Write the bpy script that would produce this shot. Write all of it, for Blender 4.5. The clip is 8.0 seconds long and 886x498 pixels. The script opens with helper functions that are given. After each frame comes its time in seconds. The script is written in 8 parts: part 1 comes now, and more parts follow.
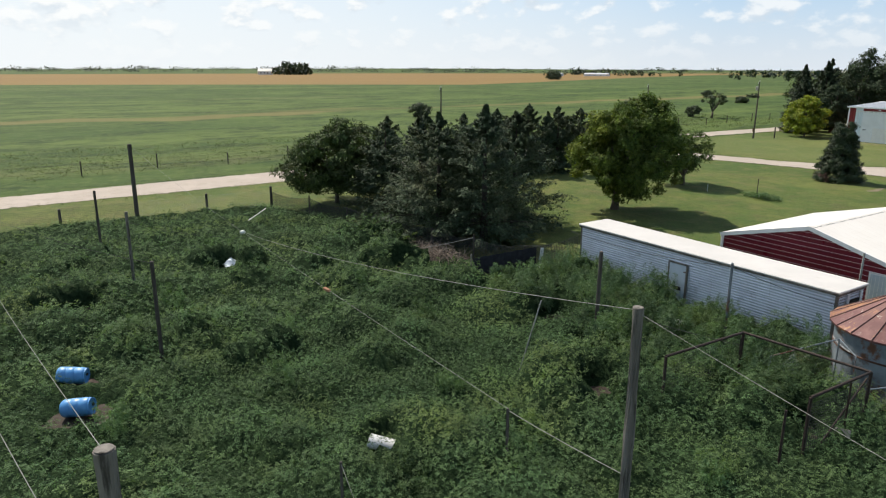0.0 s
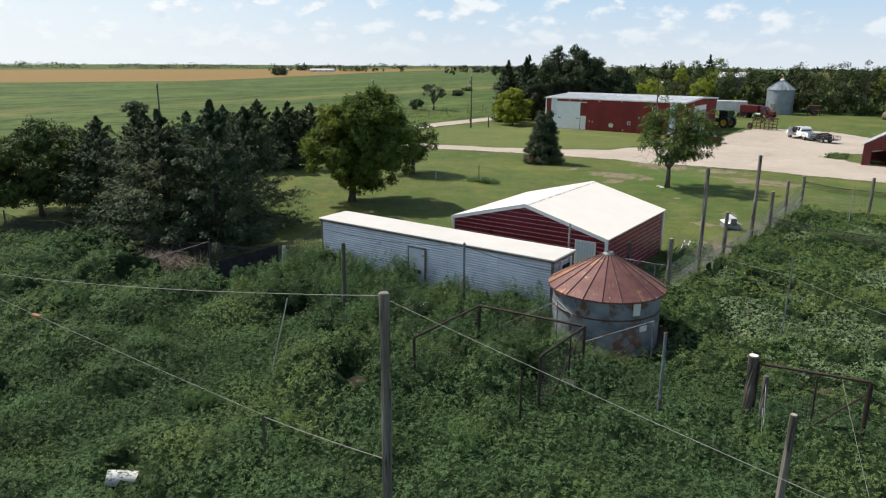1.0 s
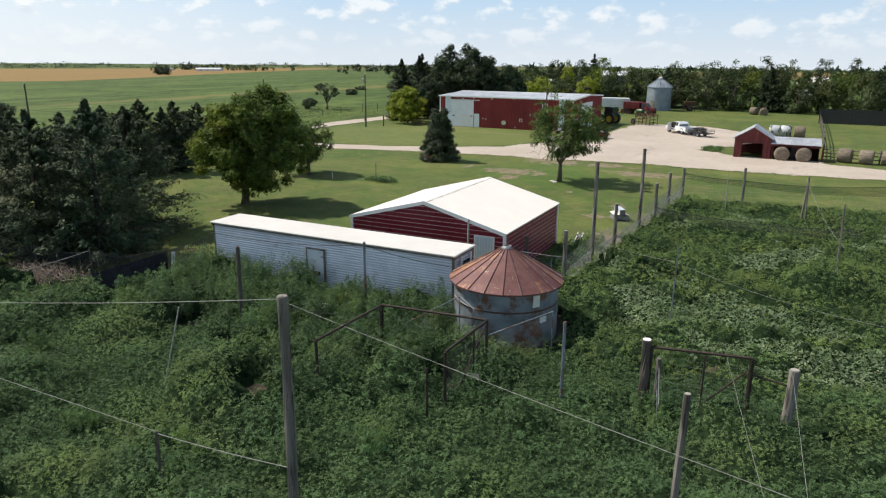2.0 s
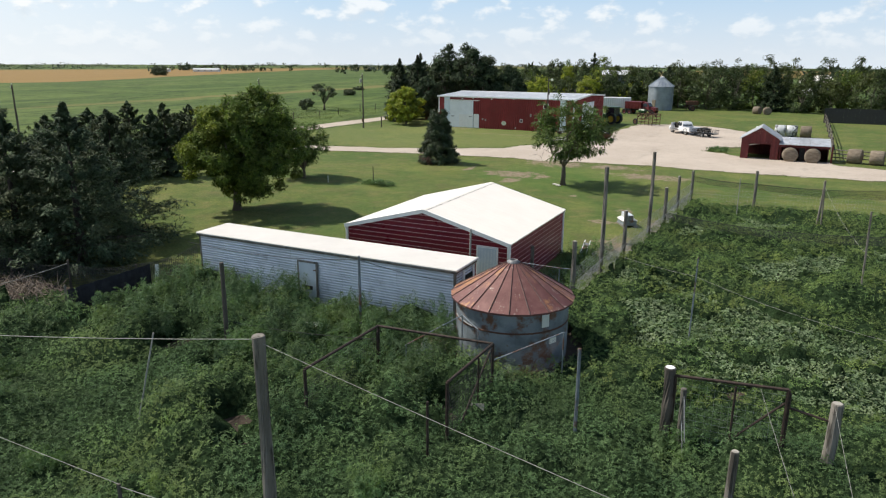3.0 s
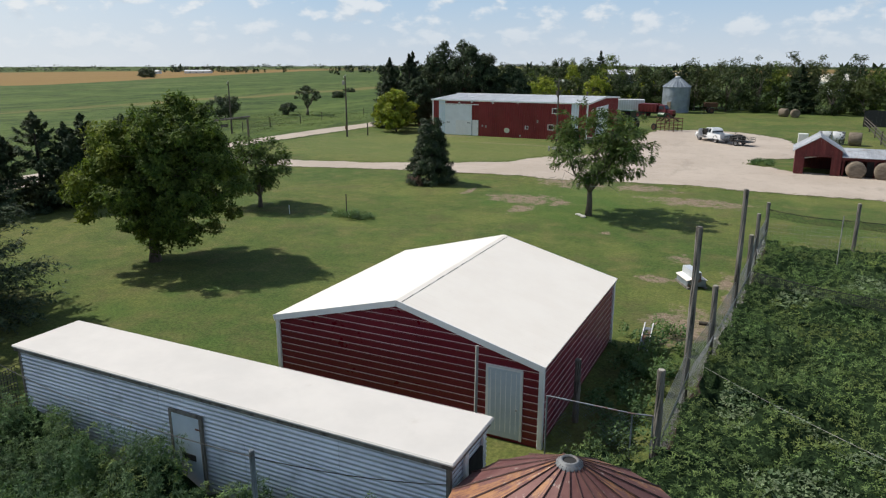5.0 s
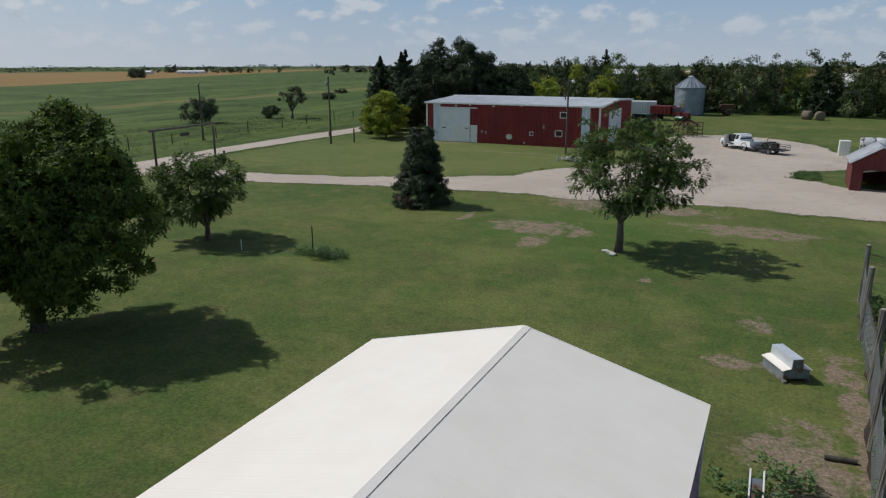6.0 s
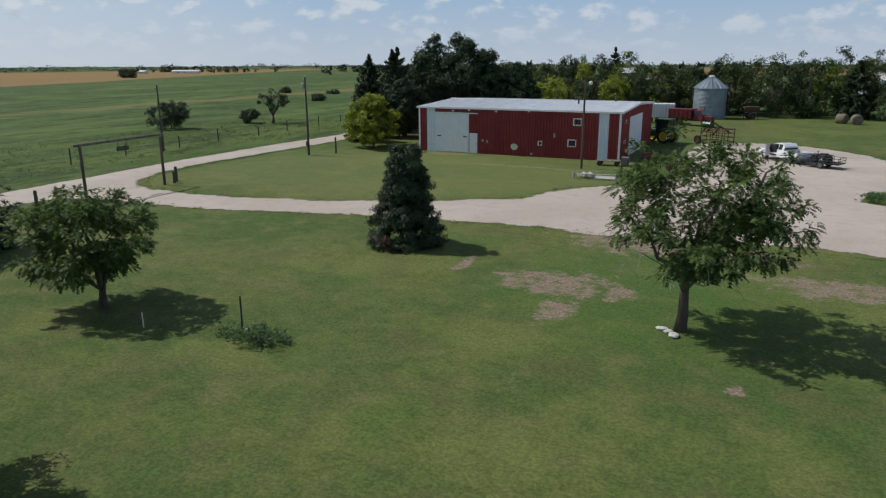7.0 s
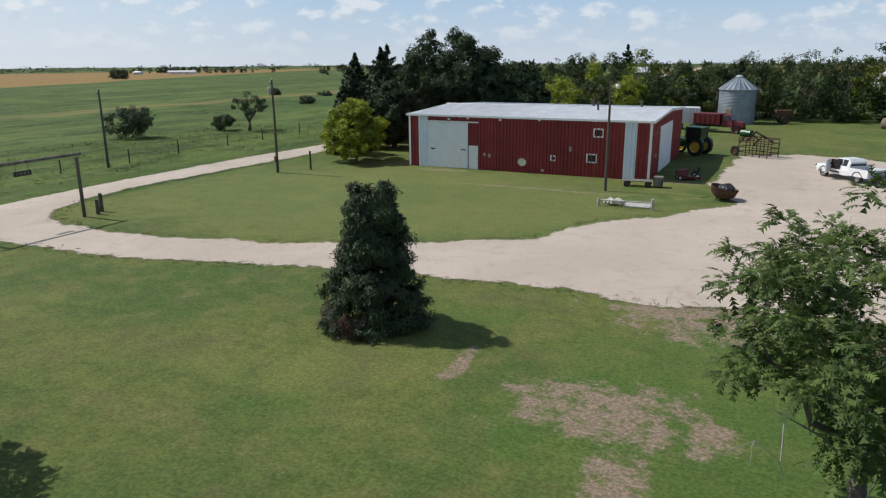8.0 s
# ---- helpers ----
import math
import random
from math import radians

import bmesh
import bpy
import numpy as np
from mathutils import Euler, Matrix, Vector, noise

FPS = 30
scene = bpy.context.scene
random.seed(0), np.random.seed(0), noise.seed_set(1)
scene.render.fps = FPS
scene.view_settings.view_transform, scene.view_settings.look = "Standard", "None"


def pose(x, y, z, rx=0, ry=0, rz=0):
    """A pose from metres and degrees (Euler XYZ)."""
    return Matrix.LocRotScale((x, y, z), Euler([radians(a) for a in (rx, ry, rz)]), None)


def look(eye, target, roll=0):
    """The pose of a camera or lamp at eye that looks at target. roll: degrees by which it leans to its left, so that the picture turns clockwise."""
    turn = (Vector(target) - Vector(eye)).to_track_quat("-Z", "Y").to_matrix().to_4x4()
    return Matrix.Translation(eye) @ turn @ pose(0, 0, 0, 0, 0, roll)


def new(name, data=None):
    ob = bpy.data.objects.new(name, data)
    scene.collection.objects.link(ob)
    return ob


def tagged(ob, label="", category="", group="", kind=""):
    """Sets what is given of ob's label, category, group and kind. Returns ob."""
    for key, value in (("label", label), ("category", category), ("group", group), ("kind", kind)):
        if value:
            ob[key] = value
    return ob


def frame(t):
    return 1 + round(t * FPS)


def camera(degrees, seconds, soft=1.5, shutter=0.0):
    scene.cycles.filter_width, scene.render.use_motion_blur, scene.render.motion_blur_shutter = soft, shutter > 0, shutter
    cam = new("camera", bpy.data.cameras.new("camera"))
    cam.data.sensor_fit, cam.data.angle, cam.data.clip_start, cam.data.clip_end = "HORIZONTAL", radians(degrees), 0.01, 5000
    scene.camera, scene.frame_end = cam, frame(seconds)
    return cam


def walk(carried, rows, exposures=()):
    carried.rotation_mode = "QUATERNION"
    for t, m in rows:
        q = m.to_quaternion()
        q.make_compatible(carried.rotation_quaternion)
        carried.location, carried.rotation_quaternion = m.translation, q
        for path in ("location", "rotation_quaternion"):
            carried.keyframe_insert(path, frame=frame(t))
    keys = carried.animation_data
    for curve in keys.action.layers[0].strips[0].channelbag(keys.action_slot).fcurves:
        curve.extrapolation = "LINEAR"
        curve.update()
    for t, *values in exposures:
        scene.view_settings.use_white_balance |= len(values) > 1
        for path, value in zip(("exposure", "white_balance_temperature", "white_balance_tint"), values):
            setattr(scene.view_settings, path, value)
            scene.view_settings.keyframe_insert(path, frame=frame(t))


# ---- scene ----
from mathutils.geometry import delaunay_2d_cdt

cam = camera(64.8, 8.0, soft=1.2)
PATH = [
    (0, (0.247, -1.259, 10.822), (-1.361, -0.189, 10.303), 0.2),
    (0.5, (0.13, -1.128, 10.766), (-1.249, 0.223, 10.241), 0.3),
    (1, (0.078, -1.05, 10.68), (-1.022, 0.535, 10.154), 0.4),
    (1.5, (0.034, -1.067, 10.65), (-0.819, 0.664, 10.124), 0.5),
    (1.7, (0.03, -1.044, 10.612), (-0.823, 0.686, 10.086), 0.5),
    (2.8, (-0.744, 0.401, 10.566), (-1.595, 2.132, 10.04), 0.4),
    (3, (-1.035, 0.963, 10.569), (-1.886, 2.695, 10.042), 0.3),
    (3.5, (-2.052, 3.064, 10.537), (-2.9, 4.797, 10.011), 0.2),
    (4, (-3.367, 5.815, 10.484), (-4.213, 7.549, 9.957), 0.1),
    (4.5, (-4.944, 9.206, 10.424), (-5.789, 10.941, 9.897), 0.1),
    (4.7, (-5.63, 10.754, 10.384), (-6.476, 12.488, 9.858), 0.0),
    (5.8, (-10.057, 20.639, 10.134), (-10.897, 22.377, 9.608), 0.0),
    (6, (-10.932, 22.571, 10.097), (-11.771, 24.309, 9.571), -0.1),
    (6.5, (-13.194, 27.737, 9.986), (-14.03, 29.476, 9.461), -0.0),
    (7, (-15.569, 33.355, 9.974), (-16.407, 35.092, 9.446), -0.2),
    (7.5, (-18.022, 39.021, 9.942), (-18.859, 40.758, 9.413), -0.2),
    (8, (-20.332, 44.656, 9.877), (-21.173, 46.391, 9.348), -0.4),
]
walk(cam, [(t, look(eye, target, roll)) for t, eye, target, roll in PATH], [(0, 0.08, 6850, 9), (3.0, 0.12, 6850, 9), (4.7, -0.06, 6750, 9), (5.8, -0.60, 6400, 9), (6.0, -0.72, 6350, 9), (6.5, -0.92, 6300, 9), (7.0, -0.55, 6300, 9), (7.5, -0.29, 6450, 9), (8, -0.23, 6500, 9)])

# ---- world, sun ----
SUN_UP = 49.7
world = bpy.data.worlds.new("sky")
scene.world = world
world.use_nodes = True
wt = world.node_tree
for n in list(wt.nodes):
    wt.nodes.remove(n)


def wnode(kind, **props):
    n = wt.nodes.new(kind)
    for k, v in props.items():
        setattr(n, k, v)
    return n


sky = wnode("ShaderNodeTexSky", sky_type="NISHITA")
sky.sun_disc = False
sky.sun_elevation = radians(SUN_UP)
sky.sun_rotation = radians(-92)
sky.air_density, sky.dust_density, sky.ozone_density = 1.0, 0.7, 1.6
tc = wnode("ShaderNodeTexCoord")
sep = wnode("ShaderNodeSeparateXYZ")
wt.links.new(tc.outputs["Generated"], sep.inputs[0])


def wmath(op, a, b=None, clamp=False):
    n = wnode("ShaderNodeMath", operation=op, use_clamp=clamp)
    for i, v in enumerate((a, b)):
        if v is None:
            continue
        if isinstance(v, (int, float)):
            n.inputs[i].default_value = v
        else:
            wt.links.new(v, n.inputs[i])
    return n.outputs[0]


# fair-weather clouds
comb = wnode("ShaderNodeCombineXYZ")
wt.links.new(wmath("MULTIPLY", sep.outputs[0], 16.0), comb.inputs[0])
wt.links.new(wmath("MULTIPLY", sep.outputs[1], 16.0), comb.inputs[1])
wt.links.new(wmath("MULTIPLY", sep.outputs[2], 30.0), comb.inputs[2])
cl = wnode("ShaderNodeTexNoise")
cl.inputs["Scale"].default_value = 1.3
cl.inputs["Detail"].default_value = 6.0
cl.inputs["Roughness"].default_value = 0.52
wt.links.new(comb.outputs[0], cl.inputs["Vector"])
cov = wnode("ShaderNodeMapRange", interpolation_type="SMOOTHSTEP")
cov.inputs["From Min"].default_value, cov.inputs["From Max"].default_value = 0.47, 0.63
wt.links.new(cl.outputs["Fac"], cov.inputs["Value"])
haze = wnode("ShaderNodeMapRange")
haze.inputs["From Min"].default_value, haze.inputs["From Max"].default_value = 0.0, 0.38
haze.inputs["To Min"].default_value, haze.inputs["To Max"].default_value = 0.9, 0.05
wt.links.new(sep.outputs[2], haze.inputs["Value"])
# hazy air: white-blue at the horizon, bluer above
tone = wnode("ShaderNodeMix", data_type="RGBA")
lift = wnode("ShaderNodeMapRange")
lift.inputs["From Min"].default_value, lift.inputs["From Max"].default_value = 0.0, 0.11
wt.links.new(sep.outputs[2], lift.inputs["Value"])
wt.links.new(lift.outputs[0], tone.inputs[0])
tone.inputs[6].default_value = (6.9, 7.9, 9.2, 1)
tone.inputs[7].default_value = (4.0, 6.5, 10.0, 1)
air = wnode("ShaderNodeMix", data_type="RGBA")
wt.links.new(haze.outputs[0], air.inputs[0])
wt.links.new(sky.outputs[0], air.inputs[6])
wt.links.new(tone.outputs[2], air.inputs[7])
# whiter air towards the sun
glow = wnode("ShaderNodeMapRange")
glow.inputs["From Min"].default_value, glow.inputs["From Max"].default_value = 0.58, 1.0
glow.inputs["To Max"].default_value = 0.75
wt.links.new(wmath("MULTIPLY", sep.outputs[0], -1.0), glow.inputs["Value"])
pale = wnode("ShaderNodeMix", data_type="RGBA")
wt.links.new(glow.outputs[0], pale.inputs[0])
wt.links.new(air.outputs[2], pale.inputs[6])
pale.inputs[7].default_value = (8.8, 9.4, 10.0, 1)
# clouds: white tops, greyer undersides
over = wnode("ShaderNodeVectorMath", operation="ADD")
over.inputs[1].default_value = (0, 0, 0.30)
wt.links.new(comb.outputs[0], over.inputs[0])
cl2 = wnode("ShaderNodeTexNoise")
cl2.inputs["Scale"].default_value = 1.3
cl2.inputs["Detail"].default_value = 6.0
cl2.inputs["Roughness"].default_value = 0.52
wt.links.new(over.outputs[0], cl2.inputs["Vector"])
under = wnode("ShaderNodeMapRange", interpolation_type="SMOOTHSTEP")
under.inputs["From Min"].default_value, under.inputs["From Max"].default_value = -0.10, 0.08
wt.links.new(wmath("SUBTRACT", cl.outputs["Fac"], cl2.outputs["Fac"]), under.inputs["Value"])
puff = wnode("ShaderNodeMix", data_type="RGBA")
wt.links.new(under.outputs[0], puff.inputs[0])
puff.inputs[6].default_value = (6.3, 7.2, 8.3, 1)
puff.inputs[7].default_value = (9.6, 9.8, 10.1, 1)
mix = wnode("ShaderNodeMix", data_type="RGBA")
thin = wnode("ShaderNodeMapRange")
thin.inputs["From Min"].default_value, thin.inputs["From Max"].default_value = 0.004, 0.060
thin.inputs["To Min"].default_value, thin.inputs["To Max"].default_value = 0.08, 0.66
wt.links.new(sep.outputs[2], thin.inputs["Value"])
# fewer clouds are seen overhead than along the horizon
gaps = wnode("ShaderNodeMapRange", interpolation_type="SMOOTHSTEP")
gaps.inputs["From Min"].default_value, gaps.inputs["From Max"].default_value = 0.12, 0.5
gaps.inputs["To Min"].default_value, gaps.inputs["To Max"].default_value = 1.0, 0.42
wt.links.new(sep.outputs[2], gaps.inputs["Value"])
wt.links.new(wmath("MULTIPLY", wmath("MULTIPLY", cov.outputs[0], thin.outputs[0]), gaps.outputs[0]), mix.inputs[0])
wt.links.new(pale.outputs[2], mix.inputs[6])
wt.links.new(puff.outputs[2], mix.inputs[7])
bg = wnode("ShaderNodeBackground")
bg.inputs["Strength"].default_value = 0.10
wt.links.new(mix.outputs[2], bg.inputs[0])
wo = wnode("ShaderNodeOutputWorld")
wt.links.new(bg.outputs[0], wo.inputs[0])

sun_data = bpy.data.lights.new("sun", "SUN")
sun_data.energy = 4.6
sun_data.angle = radians(0.53)
sun_data.color = (1.0, 0.965, 0.91)
sun = new("sun", sun_data)
sun.matrix_world = look((-61, 35.4, 72), (0, 38, 0))
# ---- materials ----
def nodes_of(name):
    m = bpy.data.materials.new(name)
    m.use_nodes = True
    nt = m.node_tree
    bsdf = next(n for n in nt.nodes if n.type == "BSDF_PRINCIPLED")
    return m, nt, bsdf


def link(nt, a, b):
    nt.links.new(a, b)


def position(nt):
    return nt.nodes.new("ShaderNodeNewGeometry").outputs["Position"]


def noise_of(nt, vec, scale, detail=4.0, rough=0.55, stretch=None):
    if stretch:
        mp = nt.nodes.new("ShaderNodeMapping")
        mp.inputs["Scale"].default_value = stretch
        link(nt, vec, mp.inputs["Vector"])
        vec = mp.outputs[0]
    n = nt.nodes.new("ShaderNodeTexNoise")
    n.inputs["Scale"].default_value = scale
    n.inputs["Detail"].default_value = detail
    n.inputs["Roughness"].default_value = rough
    link(nt, vec, n.inputs["Vector"])
    return n.outputs["Fac"]


def span(nt, value, a, b, lo=0.0, hi=1.0, smooth=True):
    n = nt.nodes.new("ShaderNodeMapRange")
    if smooth:
        n.interpolation_type = "SMOOTHSTEP"
    for key, v in (("From Min", a), ("From Max", b), ("To Min", lo), ("To Max", hi)):
        n.inputs[key].default_value = v
    link(nt, value, n.inputs["Value"])
    return n.outputs[0]


def calc(nt, op, a, b=None):
    n = nt.nodes.new("ShaderNodeMath")
    n.operation = op
    for i, v in enumerate((a, b)):
        if v is None:
            continue
        if isinstance(v, (int, float)):
            n.inputs[i].default_value = v
        else:
            link(nt, v, n.inputs[i])
    return n.outputs[0]


def blend(nt, fac, a, b, mode="MIX"):
    n = nt.nodes.new("ShaderNodeMix")
    n.data_type, n.blend_type = "RGBA", mode
    if isinstance(fac, (int, float)):
        n.inputs[0].default_value = fac
    else:
        link(nt, fac, n.inputs[0])
    for i, v in ((6, a), (7, b)):
        if isinstance(v, tuple):
            n.inputs[i].default_value = (*v, 1) if len(v) == 3 else v
        else:
            link(nt, v, n.inputs[i])
    return n.outputs[2]


def bump(nt, bsdf, height, strength=0.4, distance=0.02):
    b = nt.nodes.new("ShaderNodeBump")
    b.inputs["Strength"].default_value = strength
    b.inputs["Distance"].default_value = distance
    link(nt, height, b.inputs["Height"])
    link(nt, b.outputs[0], bsdf.inputs["Normal"])


def mat(name, c1, c2, scale=3.0, rough=0.8, metal=0.0, wear=None, wear_at=(0.6, 0.75), wear_scale=1.2, bumpy=0.25, bdist=0.01,
        bscale=None, stretch=None, island=0.0, per_object=0.0, spec=None):
    """A surface of two colours blended by noise, with stains of a third, fine relief, and random lightness by piece."""
    m, nt, bsdf = nodes_of(name)
    p = position(nt)
    col = blend(nt, span(nt, noise_of(nt, p, scale, 6, 0.6, stretch), 0.3, 0.7), c1, c2)
    if wear:
        f = span(nt, noise_of(nt, p, wear_scale, 7, 0.65, stretch), *wear_at)
        col = blend(nt, f, col, wear)
    for amount, kind in ((island, "ShaderNodeNewGeometry"), (per_object, "ShaderNodeObjectInfo")):
        if amount:
            n = nt.nodes.new(kind)
            r = n.outputs["Random Per Island"] if kind == "ShaderNodeNewGeometry" else n.outputs["Random"]
            v = span(nt, r, 0, 1, 1 - amount, 1 + amount, smooth=False)
            hsv = nt.nodes.new("ShaderNodeHueSaturation")
            link(nt, v, hsv.inputs["Value"])
            link(nt, col, hsv.inputs["Color"])
            col = hsv.outputs[0]
    link(nt, col, bsdf.inputs["Base Color"])
    bsdf.inputs["Metallic"].default_value = metal
    r = span(nt, noise_of(nt, p, scale * 2.3, 4), 0.25, 0.75, max(rough - 0.12, 0.02), min(rough + 0.12, 1.0))
    link(nt, r, bsdf.inputs["Roughness"])
    if spec is not None:
        bsdf.inputs["Specular IOR Level"].default_value = spec
    if bumpy:
        bump(nt, bsdf, noise_of(nt, p, bscale or scale * 6, 5, 0.6, stretch), bumpy, bdist)
    return m


def leaf_mat(name, dark, light, warm, patch=0.35, spread=0.35, through_light=0.35, rough=0.55, clump=1.7):
    """Leaves: hue wanders from clump to clump and leaf to leaf, and some light comes through."""
    m, nt, bsdf = nodes_of(name)
    p = position(nt)
    geo = nt.nodes.new("ShaderNodeNewGeometry")
    r = geo.outputs["Random Per Island"]
    col = blend(nt, r, dark, light)
    col = blend(nt, span(nt, noise_of(nt, p, patch, 3), 0.45, 0.72), col, warm)
    hsv = nt.nodes.new("ShaderNodeHueSaturation")
    link(nt, span(nt, calc(nt, "FRACT", calc(nt, "MULTIPLY", r, 17.3)), 0, 1, 1 - spread, 1 + spread, smooth=False), hsv.inputs["Value"])
    link(nt, col, hsv.inputs["Color"])
    plant = nt.nodes.new("ShaderNodeHueSaturation")
    link(nt, span(nt, noise_of(nt, p, clump, 3), 0.32, 0.68, 0.72, 1.28), plant.inputs["Value"])
    link(nt, span(nt, noise_of(nt, p, clump * 0.7, 2), 0.3, 0.7, 0.485, 0.51), plant.inputs["Hue"])
    link(nt, hsv.outputs[0], plant.inputs["Color"])
    col = plant.outputs[0]
    link(nt, col, bsdf.inputs["Base Color"])
    bsdf.inputs["Roughness"].default_value = rough
    bsdf.inputs["Specular IOR Level"].default_value = 0.3
    out = next(n for n in nt.nodes if n.type == "OUTPUT_MATERIAL")
    tr = nt.nodes.new("ShaderNodeBsdfTranslucent")
    link(nt, blend(nt, 1.0, col, (1.05, 1.12, 0.62), "MULTIPLY"), tr.inputs[0])
    ms = nt.nodes.new("ShaderNodeMixShader")
    ms.inputs[0].default_value = through_light
    link(nt, bsdf.outputs[0], ms.inputs[1])
    link(nt, tr.outputs[0], ms.inputs[2])
    link(nt, ms.outputs[0], out.inputs[0])
    return m


def ground_mat():
    """Mown lawn in the yard, pasture beyond the road, and a ripe grain field far out, divided along the section lines."""
    m, nt, bsdf = nodes_of("grassland")
    p = position(nt)
    s = nt.nodes.new("ShaderNodeSeparateXYZ")
    link(nt, p, s.inputs[0])
    x, y = s.outputs[0], s.outputs[1]
    fine = noise_of(nt, p, 9.0, 6, 0.7)
    mid = noise_of(nt, p, 0.55, 5, 0.6)
    big = noise_of(nt, p, 0.085, 4, 0.55)
    lawn = blend(nt, span(nt, big, 0.40, 0.60), (0.084, 0.130, 0.034), (0.150, 0.170, 0.050))
    lawn = blend(nt, span(nt, noise_of(nt, p, 1.3, 6, 0.7), 0.38, 0.66, 0.0, 0.6), lawn, (0.059, 0.097, 0.027))
    lawn = blend(nt, span(nt, noise_of(nt, p, 0.13, 5, 0.65), 0.50, 0.66, 0.0, 0.8), lawn, (0.166, 0.188, 0.057))
    lawn = blend(nt, span(nt, mid, 0.46, 0.74), lawn, (0.160, 0.160, 0.060))
    lawn = blend(nt, span(nt, noise_of(nt, p, 0.21, 4), 0.55, 0.72, 0.0, 0.6), lawn, (0.072, 0.137, 0.030))
    lawn = blend(nt, span(nt, noise_of(nt, p, 3.0, 4, 0.7), 0.60, 0.80), lawn, (0.18, 0.165, 0.08))

    def patch(cx, cy, rx, ry, ragged=1.0):
        dx = calc(nt, "DIVIDE", calc(nt, "SUBTRACT", x, cx), rx)
        dy = calc(nt, "DIVIDE", calc(nt, "SUBTRACT", y, cy), ry)
        d = calc(nt, "SQRT", calc(nt, "ADD", calc(nt, "MULTIPLY", dx, dx), calc(nt, "MULTIPLY", dy, dy)))
        d = calc(nt, "ADD", d, calc(nt, "MULTIPLY", calc(nt, "SUBTRACT", noise_of(nt, p, 0.7, 8, 0.75), 0.5), 5.0 * ragged))
        return span(nt, d, 0.55, 1.15, 1.0, 0.0)

    lawn = blend(nt, span(nt, noise_of(nt, p, 0.32, 6, 0.7), 0.50, 0.66, 0.0, 0.6), lawn, (0.118, 0.118, 0.050))
    dirt = None
    for c in ((-24.1, 63.0, 2.8, 1.9), (-23.0, 60.0, 0.8, 1.7), (-21.4, 62.6, 0.6, 1.2), (-22.3, 71.6, 3.2, 2.0), (-12.2, 67.3, 3.2, 1.6), (-17.0, 71.6, 3.0, 1.4), (-9.5, 41.0, 1.2, 2.2), (-29.6, 103.2, 5.0, 0.6),
              (-48.0, 101.6, 2.6, 0.9), (-29.2, 64.5, 0.3, 1.3), (-11.7, 46.8, 0.9, 0.6), (-37.0, 96.0, 9.0, 0.4), (-7.9, 43.5, 0.45, 4.0), (-10.9, 51.0, 0.7, 0.9), (-8.9, 40.6, 0.7, 1.3), (-8.4, 47.6, 0.6, 1.6), (-16.0, 55.0, 0.4, 0.5)):
        f = patch(*c)
        dirt = f if dirt is None else calc(nt, "MAXIMUM", dirt, f)
    soil = blend(nt, span(nt, fine, 0.3, 0.7), (0.225, 0.168, 0.126), (0.290, 0.230, 0.178))
    lawn = blend(nt, calc(nt, "MULTIPLY", patch(-19.5, 63.5, 9.0, 8.0, 0.35), 0.38), lawn, (0.082, 0.152, 0.032))
    lawn = blend(nt, calc(nt, "MULTIPLY", dirt, span(nt, noise_of(nt, p, 1.5, 6, 0.72), 0.34, 0.52, 0.0, 1.0)), lawn, soil)
    lawn = blend(nt, calc(nt, "MULTIPLY", patch(-46.0, 90.0, 24.0, 16.0, 0.3), 0.5), lawn, (0.170, 0.196, 0.070))
    mott = noise_of(nt, p, 4.5, 7, 0.8)
    lawn = blend(nt, span(nt, mott, 0.40, 0.62), blend(nt, 1.0, lawn, (0.85, 0.86, 0.85), "MULTIPLY"), blend(nt, 1.0, lawn, (1.13, 1.12, 1.10), "MULTIPLY"))
    # pasture: long soft bands of different grasses
    band = noise_of(nt, p, 0.045, 5, 0.6, (1.0, 0.16, 1.0))
    past = blend(nt, span(nt, band, 0.42, 0.58), (0.060, 0.106, 0.024), (0.112, 0.158, 0.040))
    past = blend(nt, span(nt, noise_of(nt, p, 0.03, 6, 0.65, (1.0, 0.22, 1.0)), 0.55, 0.72), past, (0.125, 0.130, 0.056))
    past = blend(nt, span(nt, noise_of(nt, p, 0.16, 7, 0.75, (1.0, 0.4, 1.0)), 0.46, 0.60, 0.0, 0.9), past, (0.030, 0.056, 0.015))
    past = blend(nt, span(nt, noise_of(nt, p, 0.8, 6, 0.75), 0.48, 0.66, 0.0, 0.85), past, (0.120, 0.156, 0.046))
    past = blend(nt, span(nt, noise_of(nt, p, 0.45, 6, 0.75, (1.0, 0.3, 1.0)), 0.50, 0.62, 0.0, 0.6), past, (0.040, 0.074, 0.018))
    past = blend(nt, span(nt, noise_of(nt, p, 0.11, 6, 0.7, (1.0, 0.10, 1.0)), 0.52, 0.66, 0.0, 0.5), past, (0.042, 0.076, 0.020))
    past = blend(nt, span(nt, noise_of(nt, p, 0.075, 6, 0.7, (1.0, 0.08, 1.0)), 0.60, 0.72, 0.0, 0.7), past, (0.150, 0.160, 0.070))
    wob = calc(nt, "MULTIPLY", calc(nt, "SUBTRACT", noise_of(nt, p, 0.02, 3), 0.5), 40.0)
    xw = calc(nt, "ADD", x, wob)
    track = calc(nt, "MULTIPLY", span(nt, calc(nt, "ABSOLUTE", calc(nt, "ADD", xw, 146.0)), 2.0, 6.0, 0.75, 0.0), span(nt, band, 0.35, 0.5))
    past = blend(nt, track, past, (0.20, 0.165, 0.065))
    # ripe grain
    grain = blend(nt, noise_of(nt, p, 0.02, 5, 0.6, (1.0, 0.2, 1.0)), (0.215, 0.135, 0.050), (0.285, 0.185, 0.072))
